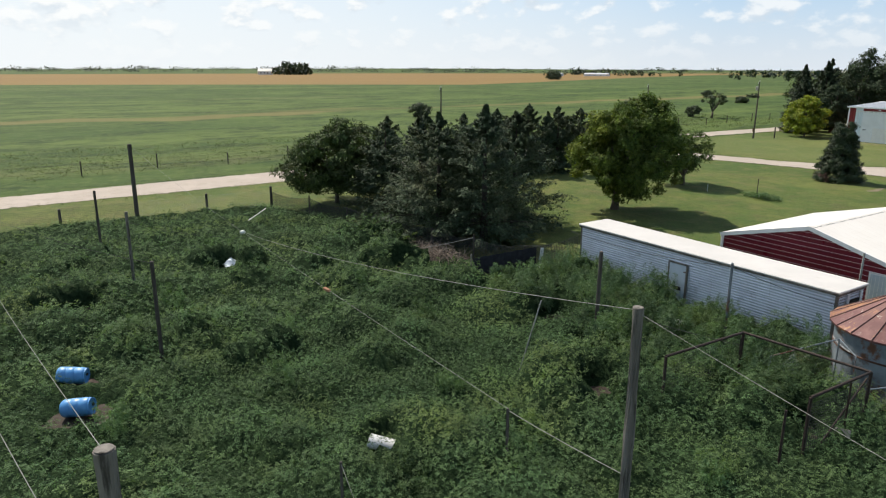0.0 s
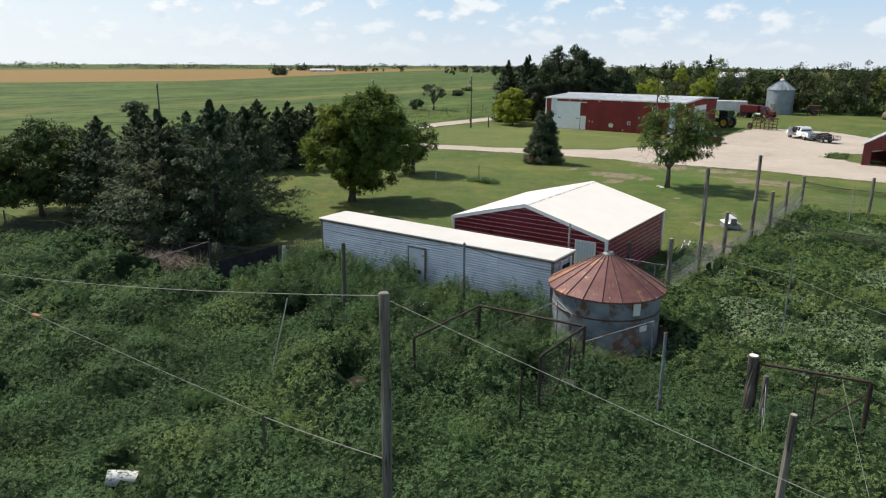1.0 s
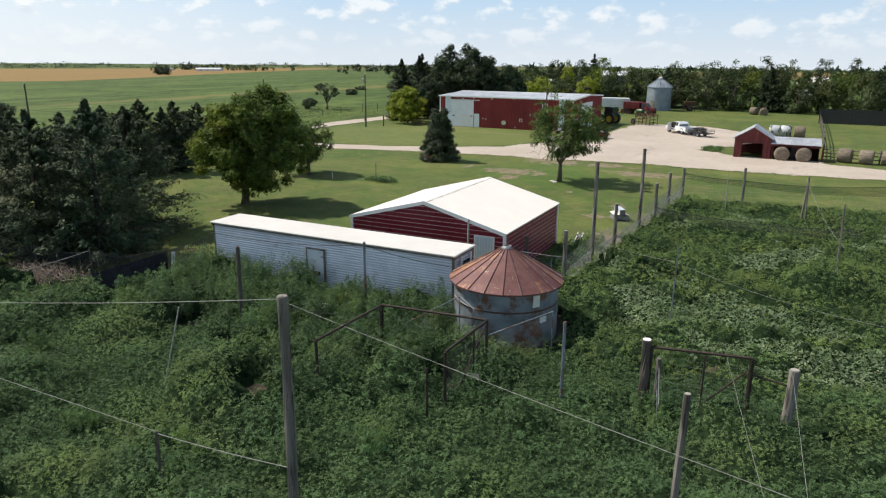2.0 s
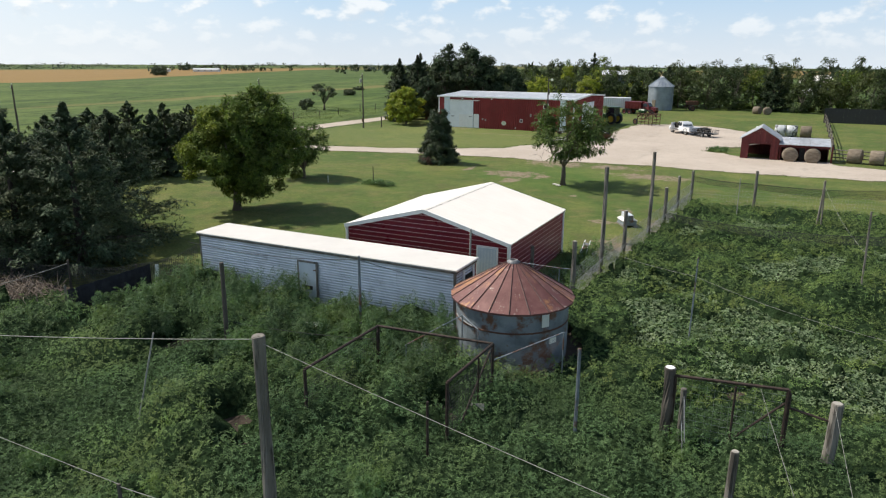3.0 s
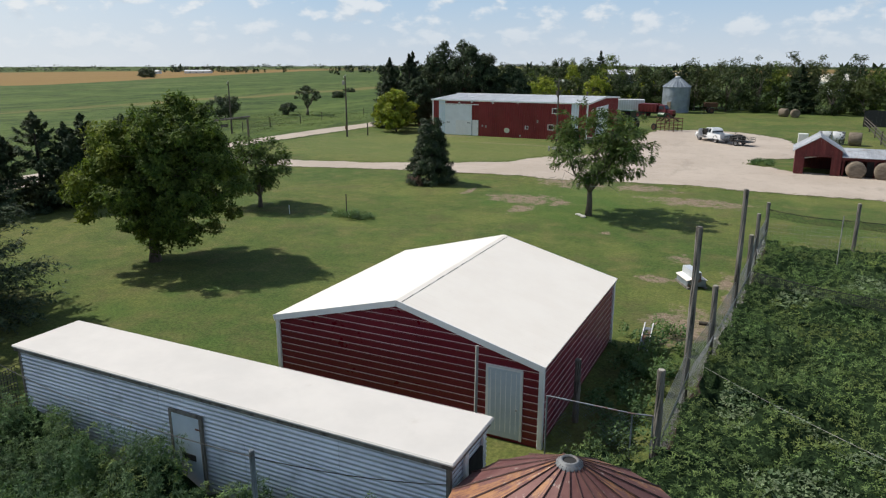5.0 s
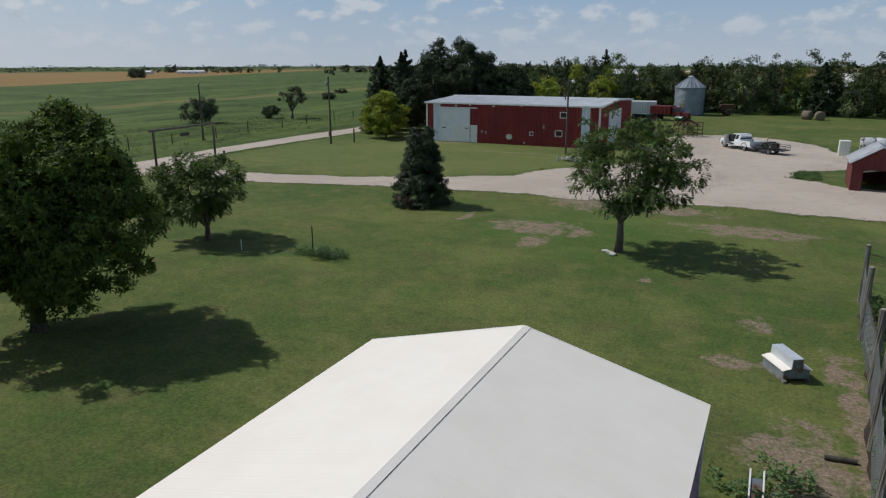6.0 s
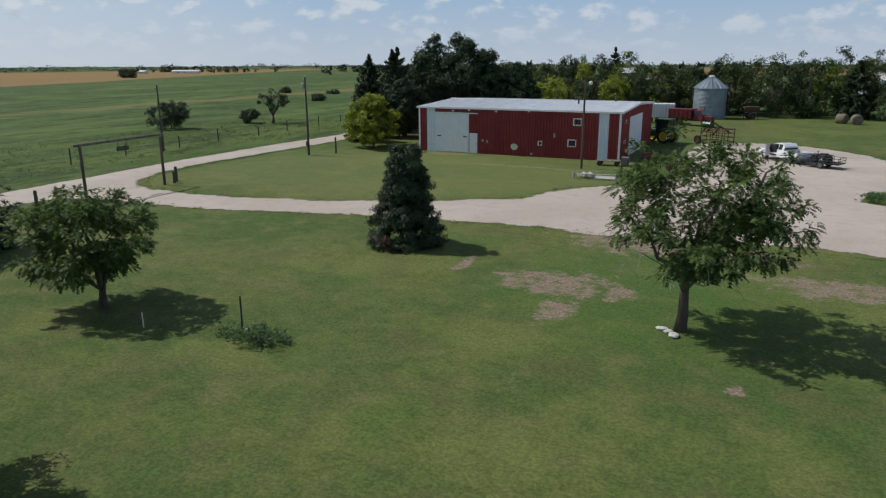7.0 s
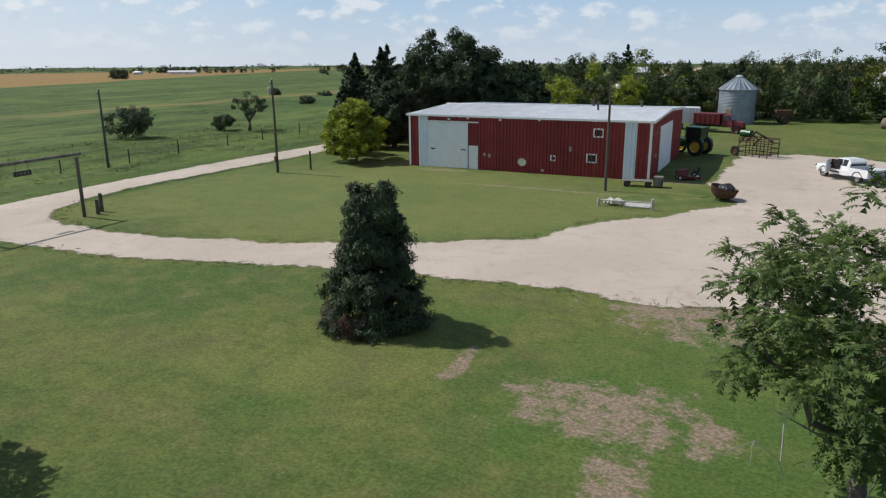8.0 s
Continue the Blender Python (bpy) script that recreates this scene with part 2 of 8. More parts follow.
    yw = calc(nt, "ADD", y, calc(nt, "MULTIPLY", wob, 1.0))
    south = calc(nt, "SUBTRACT", x, calc(nt, "SUBTRACT", calc(nt, "MULTIPLY", y, 0.58), 410.0))
    slant = calc(nt, "ADD", x, calc(nt, "ADD", calc(nt, "MULTIPLY", yw, 0.54), 169.0))
    edge = calc(nt, "MULTIPLY", span(nt, south, -3.0, 3.0, 1.0, 0.0), span(nt, slant, -12.0, 0.0, 1.0, 0.0))
    edge = calc(nt, "MULTIPLY", edge, span(nt, x, -1050, -1000, 0.0, 1.0))
    far_strip = calc(nt, "MULTIPLY", calc(nt, "MULTIPLY", span(nt, x, -640, -600, 1.0, 0.0), span(nt, x, -1300, -1250, 0.0, 1.0)), span(nt, y, 500, 560))
    north = calc(nt, "MULTIPLY", span(nt, y, 560, 575, 0.0, 1.0), span(nt, y, 1400, 1500, 1.0, 0.0))
    north = calc(nt, "MULTIPLY", north, span(nt, x, -160, -120, 0.0, 1.0))
    g = calc(nt, "MAXIMUM", calc(nt, "MAXIMUM", edge, calc(nt, "MULTIPLY", far_strip, 0.35)), calc(nt, "MULTIPLY", north, 0.8))
    open_land = blend(nt, g, past, grain)
    in_yard = calc(nt, "MULTIPLY", span(nt, calc(nt, "ADD", x, calc(nt, "MULTIPLY", wob, 0.05)), -66.0, -65.0), span(nt, y, 150, 175, 1.0, 0.0))
    col = blend(nt, in_yard, open_land, lawn)
    col = blend(nt, span(nt, fine, 0.25, 0.75, 0.0, 1.0), blend(nt, 1.0, col, (0.76, 0.77, 0.70), "MULTIPLY"), blend(nt, 1.0, col, (1.22, 1.20, 1.18), "MULTIPLY"))
    link(nt, col, bsdf.inputs["Base Color"])
    bsdf.inputs["Roughness"].default_value = 0.9
    bsdf.inputs["Specular IOR Level"].default_value = 0.15
    hgt = calc(nt, "ADD", calc(nt, "MULTIPLY", fine, 0.5), noise_of(nt, p, 30.0, 3, 0.7))
    bump(nt, bsdf, hgt, 0.55, 0.06)
    return m


def gravel_mat():
    """Crushed pale gravel: stones, damp and dusty blotches, worn wheel tracks."""
    m, nt, bsdf = nodes_of("pale_gravel")
    p = position(nt)
    col = blend(nt, span(nt, noise_of(nt, p, 0.12, 5, 0.6), 0.35, 0.65), (0.405, 0.328, 0.262), (0.490, 0.408, 0.334))
    col = blend(nt, span(nt, noise_of(nt, p, 0.9, 7, 0.75), 0.47, 0.70, 0.0, 0.75), col, (0.335, 0.270, 0.212))
    col = blend(nt, span(nt, noise_of(nt, p, 0.28, 6, 0.7, (1.0, 0.35, 1.0)), 0.56, 0.68, 0.0, 0.65), col, (0.30, 0.245, 0.195))
    col = blend(nt, span(nt, noise_of(nt, p, 7.0, 6, 0.8), 0.52, 0.70, 0.0, 0.6), col, (0.27, 0.225, 0.18))
    col = blend(nt, span(nt, noise_of(nt, p, 26.0, 3, 0.8), 0.35, 0.70, 0.0, 0.5), col, (0.56, 0.51, 0.45))
    col = blend(nt, span(nt, noise_of(nt, p, 4.5, 6, 0.8), 0.66, 0.74, 0.0, 0.6), col, (0.20, 0.20, 0.10))
    link(nt, col, bsdf.inputs["Base Color"])
    bsdf.inputs["Roughness"].default_value = 0.95
    bump(nt, bsdf, noise_of(nt, p, 18.0, 4, 0.7), 0.35, 0.02)
    # the gravel thins out into the grass along its edges
    at = nt.nodes.new("ShaderNodeAttribute")
    at.attribute_name = "inward"
    ragged = calc(nt, "MULTIPLY", calc(nt, "SUBTRACT", noise_of(nt, p, 1.7, 8, 0.8), 0.5), 1.9)
    cover = span(nt, calc(nt, "ADD", at.outputs["Fac"], ragged), 0.22, 0.52)
    out = next(n for n in nt.nodes if n.type == "OUTPUT_MATERIAL")
    ms = nt.nodes.new("ShaderNodeMixShader")
    link(nt, cover, ms.inputs[0])
    link(nt, nt.nodes.new("ShaderNodeBsdfTransparent").outputs[0], ms.inputs[1])
    link(nt, bsdf.outputs[0], ms.inputs[2])
    link(nt, ms.outputs[0], out.inputs[0])
    return m


def roof_rust_mat():
    """Red-brown sheet steel with rust and bare streaks running down the slope."""
    m, nt, bsdf = nodes_of("rusted_roof_steel")
    p = position(nt)
    info = nt.nodes.new("ShaderNodeObjectInfo")
    s = nt.nodes.new("ShaderNodeSeparateXYZ")
    link(nt, nt.nodes.new("ShaderNodeTexCoord").outputs["Object"], s.inputs[0])
    cyl = nt.nodes.new("ShaderNodeCombineXYZ")
    link(nt, calc(nt, "MULTIPLY", calc(nt, "ARCTAN2", s.outputs[1], s.outputs[0]), 16.0), cyl.inputs[0])
    link(nt, s.outputs[2], cyl.inputs[1])
    streak = noise_of(nt, cyl.outputs[0], 1.0, 7, 0.7)
    base = blend(nt, span(nt, noise_of(nt, p, 1.5, 6, 0.65), 0.35, 0.7), (0.135, 0.050, 0.046), (0.205, 0.092, 0.080))
    rust = blend(nt, noise_of(nt, p, 9.0, 5, 0.7), (0.26, 0.095, 0.036), (0.46, 0.25, 0.12))
    chance = calc(nt, "MULTIPLY", calc(nt, "SUBTRACT", info.outputs["Random"], 0.5), 0.20)
    amount = calc(nt, "ADD", calc(nt, "MULTIPLY", calc(nt, "ADD", noise_of(nt, p, 2.2, 8, 0.72), streak), 0.5), chance)
    col = blend(nt, span(nt, amount, 0.53, 0.62), base, rust)
    col = blend(nt, span(nt, calc(nt, "ADD", noise_of(nt, p, 5.0, 8, 0.75), calc(nt, "MULTIPLY", streak, 0.35)), 0.76, 0.88), col, (0.48, 0.42, 0.36))
    col = blend(nt, span(nt, noise_of(nt, cyl.outputs[0], 2.3, 6, 0.7), 0.58, 0.72, 0.0, 0.75), col, (0.075, 0.034, 0.030))
    link(nt, col, bsdf.inputs["Base Color"])
    bsdf.inputs["Roughness"].default_value = 0.62
    bsdf.inputs["Metallic"].default_value = 0.15
    bump(nt, bsdf, noise_of(nt, p, 22.0, 4), 0.2, 0.01)
    return m


M = {}
M["ground"] = ground_mat()
M["gravel"] = gravel_mat()
M["soil"] = mat("weedy_soil", (0.034, 0.024, 0.015), (0.056, 0.038, 0.025), 1.4, 0.95, wear=(0.070, 0.045, 0.033), wear_at=(0.50, 0.64), wear_scale=0.30, bumpy=0.6, bdist=0.05, bscale=7)
M["weed"] = leaf_mat("weed_leaf", (0.070, 0.134, 0.053), (0.145, 0.236, 0.102), (0.176, 0.252, 0.084), 0.28, 0.18, 0.34, 0.75, 0.7)
M["weed_tall"] = leaf_mat("tall_weed_leaf", (0.064, 0.120, 0.056), (0.120, 0.196, 0.098), (0.130, 0.200, 0.076), 0.5, 0.18, 0.34, 0.75, 0.8)
M["vine"] = leaf_mat("pale_vine_leaf", (0.150, 0.222, 0.108), (0.275, 0.350, 0.200), (0.120, 0.190, 0.078), 0.45, 0.20)
M["garden_weed"] = leaf_mat("garden_weed_leaf", (0.090, 0.156, 0.050), (0.185, 0.270, 0.092), (0.218, 0.278, 0.082), 0.30, 0.20, 0.36, 0.75, 0.7)
M["cedar"] = leaf_mat("cedar_spray", (0.026, 0.050, 0.024), (0.092, 0.138, 0.070), (0.078, 0.094, 0.040), 0.35, 0.30, 0.10, 0.75)
M["spruce"] = leaf_mat("spruce_needles", (0.020, 0.040, 0.018), (0.054, 0.084, 0.036), (0.050, 0.070, 0.030), 0.8, 0.35, 0.10)
M["ash"] = leaf_mat("ash_leaf", (0.048, 0.086, 0.016), (0.130, 0.188, 0.034), (0.240, 0.276, 0.040), 0.22, 0.30, 0.30, 0.75)
M["locust"] = leaf_mat("locust_leaf", (0.050, 0.090, 0.024), (0.112, 0.166, 0.046), (0.104, 0.146, 0.036), 0.9, 0.40, 0.3, 0.7)
M["hedge"] = leaf_mat("hedge_leaf", (0.040, 0.070, 0.020), (0.084, 0.128, 0.034), (0.075, 0.088, 0.034), 0.30, 0.25, 0.16, 0.75)
M["pine"] = leaf_mat("pine_needles", (0.022, 0.042, 0.020), (0.056, 0.088, 0.036), (0.050, 0.070, 0.030), 0.25, 0.30, 0.10, 0.75)
M["poplar"] = leaf_mat("poplar_leaf", (0.090, 0.130, 0.060), (0.150, 0.195, 0.095), (0.120, 0.160, 0.060), 0.2, 0.25, 0.25)
M["scrub"] = leaf_mat("grey_green_scrub_leaf", (0.050, 0.072, 0.038), (0.090, 0.118, 0.062), (0.080, 0.100, 0.050), 0.3, 0.25, 0.2)
M["browned"] = mat("browned_needles", (0.085, 0.045, 0.032), (0.150, 0.085, 0.060), 5, 0.9, island=0.3)
M["dead_wood"] = mat("bleached_dead_wood", (0.17, 0.165, 0.155), (0.28, 0.27, 0.255), 6, 0.9, bumpy=0.3)
M["bush_yellow"] = leaf_mat("yellow_green_leaf", (0.190, 0.245, 0.028), (0.390, 0.425, 0.052), (0.165, 0.218, 0.028), 0.5, 0.30)
M["grove"] = leaf_mat("distant_grove_leaf", (0.026, 0.042, 0.024), (0.050, 0.074, 0.040), (0.046, 0.066, 0.030), 0.01, 0.25, 0.15)
M["belt"] = leaf_mat("woodland_leaf", (0.030, 0.050, 0.018), (0.064, 0.094, 0.030), (0.086, 0.108, 0.030), 0.10, 0.35, 0.25)
# undergrowth green set darker than the weeds, painting shade into the gaps between plants
M["under"] = mat("shade_dark_undergrowth", (0.020, 0.038, 0.016), (0.046, 0.082, 0.034), 6.0, 1.0, wear=(0.066, 0.112, 0.046), wear_at=(0.52, 0.72), wear_scale=1.6, bumpy=1.0, bdist=0.30, bscale=11, spec=0.05)
M["grass"] = leaf_mat("grass_blade", (0.055, 0.095, 0.022), (0.115, 0.150, 0.045), (0.150, 0.155, 0.060), 0.25, 0.35)
M["dry"] = mat("dry_stalks", (0.17, 0.13, 0.10), (0.36, 0.29, 0.23), 3, 0.9, island=0.5)
M["bark_dark"] = mat("shaded_bark", (0.030, 0.024, 0.019), (0.055, 0.045, 0.036), 6, 0.95, bumpy=0.7, bdist=0.03, stretch=(1, 1, 0.25))
M["bark"] = mat("grey_bark", (0.085, 0.068, 0.052), (0.16, 0.135, 0.11), 6, 0.95, bumpy=0.7, bdist=0.03, stretch=(1, 1, 0.25))
M["post"] = mat("weathered_post_wood", (0.130, 0.117, 0.098), (0.245, 0.222, 0.190), 5, 0.92, wear=(0.05, 0.044, 0.036), wear_at=(0.50, 0.66), wear_scale=7, bumpy=0.6, bdist=0.015, stretch=(1, 1, 0.12), per_object=0.15)
M["post_dark"] = mat("creosoted_wood", (0.055, 0.047, 0.038), (0.11, 0.095, 0.078), 5, 0.92, bumpy=0.6, bdist=0.015, stretch=(1, 1, 0.12), per_object=0.2)
M["pole"] = mat("brown_weathered_pole", (0.075, 0.062, 0.045), (0.15, 0.128, 0.098), 5, 0.92, bumpy=0.6, bdist=0.015, stretch=(1, 1, 0.12), per_object=0.15)
M["cut"] = mat("pale_cut_timber_end", (0.30, 0.275, 0.235), (0.42, 0.39, 0.34), 12, 0.9)
M["pipe"] = mat("rusty_pipe_steel", (0.028, 0.020, 0.016), (0.060, 0.038, 0.028), 7, 0.8, metal=0.2, bumpy=0.3)
M["wire"] = mat("galvanised_wire", (0.30, 0.31, 0.31), (0.42, 0.43, 0.43), 5, 0.5, metal=0.6, bumpy=0)
M["netting"] = mat("black_bird_netting", (0.020, 0.022, 0.022), (0.045, 0.047, 0.045), 3, 0.9, bumpy=0)
M["cord"] = mat("pale_cord", (0.24, 0.24, 0.215), (0.34, 0.34, 0.31), 5, 0.8, bumpy=0)
M["corrugated"] = mat("galvanised_corrugated_sheet", (0.58, 0.61, 0.66), (0.71, 0.74, 0.79), 1.1, 0.42, metal=0.35, wear=(0.40, 0.42, 0.44), wear_at=(0.60, 0.74), wear_scale=0.8, bumpy=0.08, per_object=0.06)
M["coop_roof"] = mat("cream_painted_deck", (0.62, 0.59, 0.55), (0.68, 0.645, 0.60), 0.8, 0.7, wear=(0.52, 0.48, 0.43), wear_at=(0.58, 0.80), wear_scale=0.7, bumpy=0.06)
M["roof_white"] = mat("white_painted_roof_steel", (0.86, 0.80, 0.72), (0.89, 0.835, 0.755), 0.8, 0.50, wear=(0.80, 0.74, 0.67), wear_at=(0.62, 0.80), wear_scale=0.7, bumpy=0.05, spec=0.15)
# pale pink that paints sun and sky shine onto the shed's ribs
M["rib_glint"] = mat("painted_rib_glint", (0.58, 0.38, 0.38), (0.72, 0.52, 0.51), 1.5, 0.4, bumpy=0.03)
M["trim_white"] = mat("white_trim", (0.80, 0.79, 0.77), (0.87, 0.86, 0.84), 2.0, 0.5, wear=(0.52, 0.49, 0.44), wear_at=(0.66, 0.8), bumpy=0.08)
M["red_steel"] = mat("red_painted_steel", (0.190, 0.011, 0.024), (0.230, 0.015, 0.030), 0.9, 0.38, wear=(0.135, 0.018, 0.020), wear_at=(0.6, 0.75), bumpy=0.04, per_object=0.05)
M["barn_red"] = mat("faded_red_barn_steel", (0.235, 0.024, 0.024), (0.285, 0.033, 0.033), 0.5, 0.50, wear=(0.185, 0.026, 0.022), wear_at=(0.55, 0.75), bumpy=0.05, per_object=0.07)
M["old_red"] = mat("weathered_red_boards", (0.105, 0.022, 0.022), (0.160, 0.036, 0.034), 2.2, 0.85, wear=(0.34, 0.20, 0.17), wear_at=(0.64, 0.78), wear_scale=3, bumpy=0.4, stretch=(1, 1, 0.2), per_object=0.15)
M["old_roof"] = mat("weathered_roof_steel", (0.36, 0.38, 0.41), (0.52, 0.54, 0.57), 1.5, 0.55, metal=0.2, wear=(0.24, 0.17, 0.13), wear_at=(0.56, 0.7), bumpy=0.1, per_object=0.15)
M["shade_cloth"] = mat("dark_shade_cloth", (0.018, 0.018, 0.024), (0.036, 0.036, 0.044), 3, 0.95, bumpy=0.2)
M["grey_roof"] = mat("grey_metal_roof", (0.62, 0.63, 0.64), (0.74, 0.75, 0.76), 0.8, 0.45, metal=0.15, wear=(0.54, 0.54, 0.53), bumpy=0.08, per_object=0.05)
M["door_white"] = mat("white_steel_door", (0.78, 0.80, 0.82), (0.85, 0.87, 0.89), 1.0, 0.5, wear=(0.55, 0.56, 0.57), wear_at=(0.66, 0.8), bumpy=0.05)
M["clear_panel"] = mat("translucent_white_panel", (0.70, 0.78, 0.84), (0.80, 0.86, 0.91), 1.2, 0.4, wear=(0.58, 0.60, 0.58), wear_at=(0.6, 0.75), bumpy=0.05)
M["old_door"] = mat("pale_blue_grey_door", (0.52, 0.58, 0.63), (0.62, 0.68, 0.73), 1.5, 0.6, wear=(0.30, 0.31, 0.31), wear_at=(0.62, 0.76), bumpy=0.1)
M["rust_roof"] = roof_rust_mat()
M["bin_wall"] = mat("galvanised_bin_wall", (0.13, 0.155, 0.175), (0.27, 0.31, 0.34), 1.3, 0.6, metal=0.3, wear=(0.17, 0.080, 0.045), wear_at=(0.50, 0.60), wear_scale=1.1, bumpy=0.12, per_object=0.12)
M["cap"] = mat("dull_zinc", (0.13, 0.135, 0.14), (0.24, 0.245, 0.25), 5, 0.6, metal=0.2, wear=(0.15, 0.08, 0.05), wear_at=(0.58, 0.70), bumpy=0.2)
M["silo_wall"] = mat("grey_galvanised_silo", (0.22, 0.255, 0.29), (0.30, 0.34, 0.38), 0.7, 0.45, metal=0.4, bumpy=0.05, per_object=0.05)
M["dark"] = mat("dark_shadowy_interior", (0.012, 0.011, 0.010), (0.022, 0.020, 0.018), 2, 0.95, bumpy=0)
M["rubber"] = mat("black_rubber", (0.018, 0.018, 0.018), (0.032, 0.031, 0.030), 5, 0.85)
M["black"] = mat("black_enamel", (0.015, 0.015, 0.016), (0.028, 0.028, 0.028), 4, 0.5, bumpy=0.05)
M["truck_white"] = mat("white_car_paint", (0.76, 0.77, 0.78), (0.80, 0.81, 0.82), 1, 0.25, bumpy=0)
M["truck_red"] = mat("dull_red_truck_paint", (0.115, 0.012, 0.016), (0.155, 0.018, 0.022), 1, 0.45, wear=(0.16, 0.03, 0.025), bumpy=0.03)
M["tractor_green"] = mat("green_tractor_paint", (0.012, 0.055, 0.016), (0.018, 0.075, 0.022), 2, 0.4, bumpy=0.03)
M["yellow"] = mat("yellow_wheel_paint", (0.55, 0.38, 0.03), (0.62, 0.45, 0.05), 2, 0.5, bumpy=0.03)
M["grey_rim"] = mat("dull_grey_wheel_rim", (0.16, 0.16, 0.16), (0.24, 0.24, 0.24), 4, 0.5, metal=0.5, bumpy=0.03)
M["chrome"] = mat("dull_steel", (0.45, 0.45, 0.45), (0.58, 0.58, 0.58), 4, 0.35, metal=0.8, bumpy=0.03)
M["concrete"] = mat("grey_concrete", (0.36, 0.34, 0.31), (0.48, 0.46, 0.42), 3, 0.9, bumpy=0.3)
M["hay"] = mat("weathered_hay", (0.15, 0.118, 0.085), (0.26, 0.21, 0.155), 5, 0.95, bumpy=0.8, bdist=0.04, bscale=18, stretch=(0.4, 1, 1), per_object=0.12)
M["wrap"] = mat("white_bale_wrap", (0.50, 0.51, 0.51), (0.64, 0.65, 0.65), 2, 0.4, wear=(0.06, 0.06, 0.06), wear_at=(0.52, 0.58), wear_scale=1.3, bumpy=0.15)
M["blue"] = mat("sky_blue_plastic", (0.085, 0.30, 0.62), (0.12, 0.37, 0.70), 2, 0.4, wear=(0.25, 0.45, 0.66), wear_at=(0.62, 0.78), bumpy=0.05)
M["rusty"] = mat("rust_brown_iron", (0.075, 0.035, 0.022), (0.14, 0.068, 0.042), 4, 0.85, wear=(0.05, 0.03, 0.022), bumpy=0.3)
M["float"] = mat("orange_brown_wood", (0.28, 0.12, 0.06), (0.40, 0.20, 0.11), 5, 0.85, bumpy=0.3)
M["seam"] = mat("dark_rolled_seam", (0.050, 0.024, 0.022), (0.105, 0.046, 0.038), 4, 0.7, wear=(0.20, 0.10, 0.06), wear_at=(0.60, 0.72), bumpy=0.2)
M["stone"] = mat("pale_limestone", (0.48, 0.46, 0.42), (0.62, 0.60, 0.56), 4, 0.9, bumpy=0.5, bdist=0.03)
M["bucket"] = mat("white_plastic", (0.66, 0.68, 0.60), (0.76, 0.77, 0.70), 3, 0.5, bumpy=0.05)


def glass_mat():
    m, nt, bsdf = nodes_of("window_glass")
    bsdf.inputs["Base Color"].default_value = (0.03, 0.035, 0.04, 1)
    bsdf.inputs["Roughness"].default_value = 0.06
    bsdf.inputs["Specular IOR Level"].default_value = 0.35
    return m


M["glass"] = glass_mat()
# ---- mesh helpers ----
def mesh_from(name, bm, material, smooth=False):
    me = bpy.data.meshes.new(name)
    bmesh.ops.recalc_face_normals(bm, faces=bm.faces[:])
    bm.to_mesh(me)
    bm.free()
    me.materials.append(material)
    if smooth:
        for poly in me.polygons:
            poly.use_smooth = True
    return me


def part(name, bm, material, parent, label="", smooth=False, at=None):
    """One mesh object under a thing or a part."""
    me = bm if isinstance(bm, bpy.types.Mesh) else mesh_from(name, bm, material, smooth)
    ob = new(name, me)
    ob.parent = parent
    if at is not None:
        ob.matrix_basis = at
    if label:
        tagged(ob, label)
    return ob


def thing(name, m, label, category, group="", kind=""):
    ob = new(name)
    ob.empty_display_size = 0.3
    ob.matrix_basis = m if isinstance(m, Matrix) else pose(*m)
    return tagged(ob, label, category, group, kind)


def solid(name, bm, material, label, category, group="", kind="", at=None, smooth=False):
    """A thing that is one mesh."""
    me = bm if isinstance(bm, bpy.types.Mesh) else mesh_from(name, bm, material, smooth)
    ob = new(name, me)
    if at is not None:
        ob.matrix_basis = at
    return tagged(ob, label, category, group, kind)


def box(bm, x0, x1, y0, y1, z0, z1, bevel=0.0, turn=None):
    r = bmesh.ops.create_cube(bm, size=1.0)
    vs = r["verts"]
    bmesh.ops.scale(bm, vec=(x1 - x0, y1 - y0, z1 - z0), verts=vs)
    bmesh.ops.translate(bm, vec=((x0 + x1) / 2, (y0 + y1) / 2, (z0 + z1) / 2), verts=vs)
    if bevel:
        es = list({e for v in vs for e in v.link_edges})
        out = bmesh.ops.bevel(bm, geom=es, offset=bevel, segments=1, affect="EDGES")
        vs = list({v for f in out["faces"] for v in f.verts} | {v for v in vs if v.is_valid})
    if turn is not None:
        bmesh.ops.transform(bm, matrix=turn, verts=[v for v in vs if v.is_valid])
    return bm


def boxed(*a, **k):
    return box(bmesh.new(), *a, **k)


def tube(bm, p0, p1, r0, r1=None, seg=8, caps=True):
    """A round bar from p0 to p1."""
    r1 = r0 if r1 is None else r1
    p0, p1 = Vector(p0), Vector(p1)
    q = (p1 - p0).to_track_quat("Z", "Y").to_matrix()
    rings = []
    for p, r in ((p0, r0), (p1, r1)):
        rings.append([bm.verts.new(p + q @ Vector((r * math.cos(a), r * math.sin(a), 0))) for a in (2 * math.pi * i / seg for i in range(seg))])
    for i in range(seg):
        j = (i + 1) % seg
        bm.faces.new((rings[0][i], rings[0][j], rings[1][j], rings[1][i]))
    if caps:
        bm.faces.new(list(reversed(rings[0])))
        bm.faces.new(rings[1])
    return bm


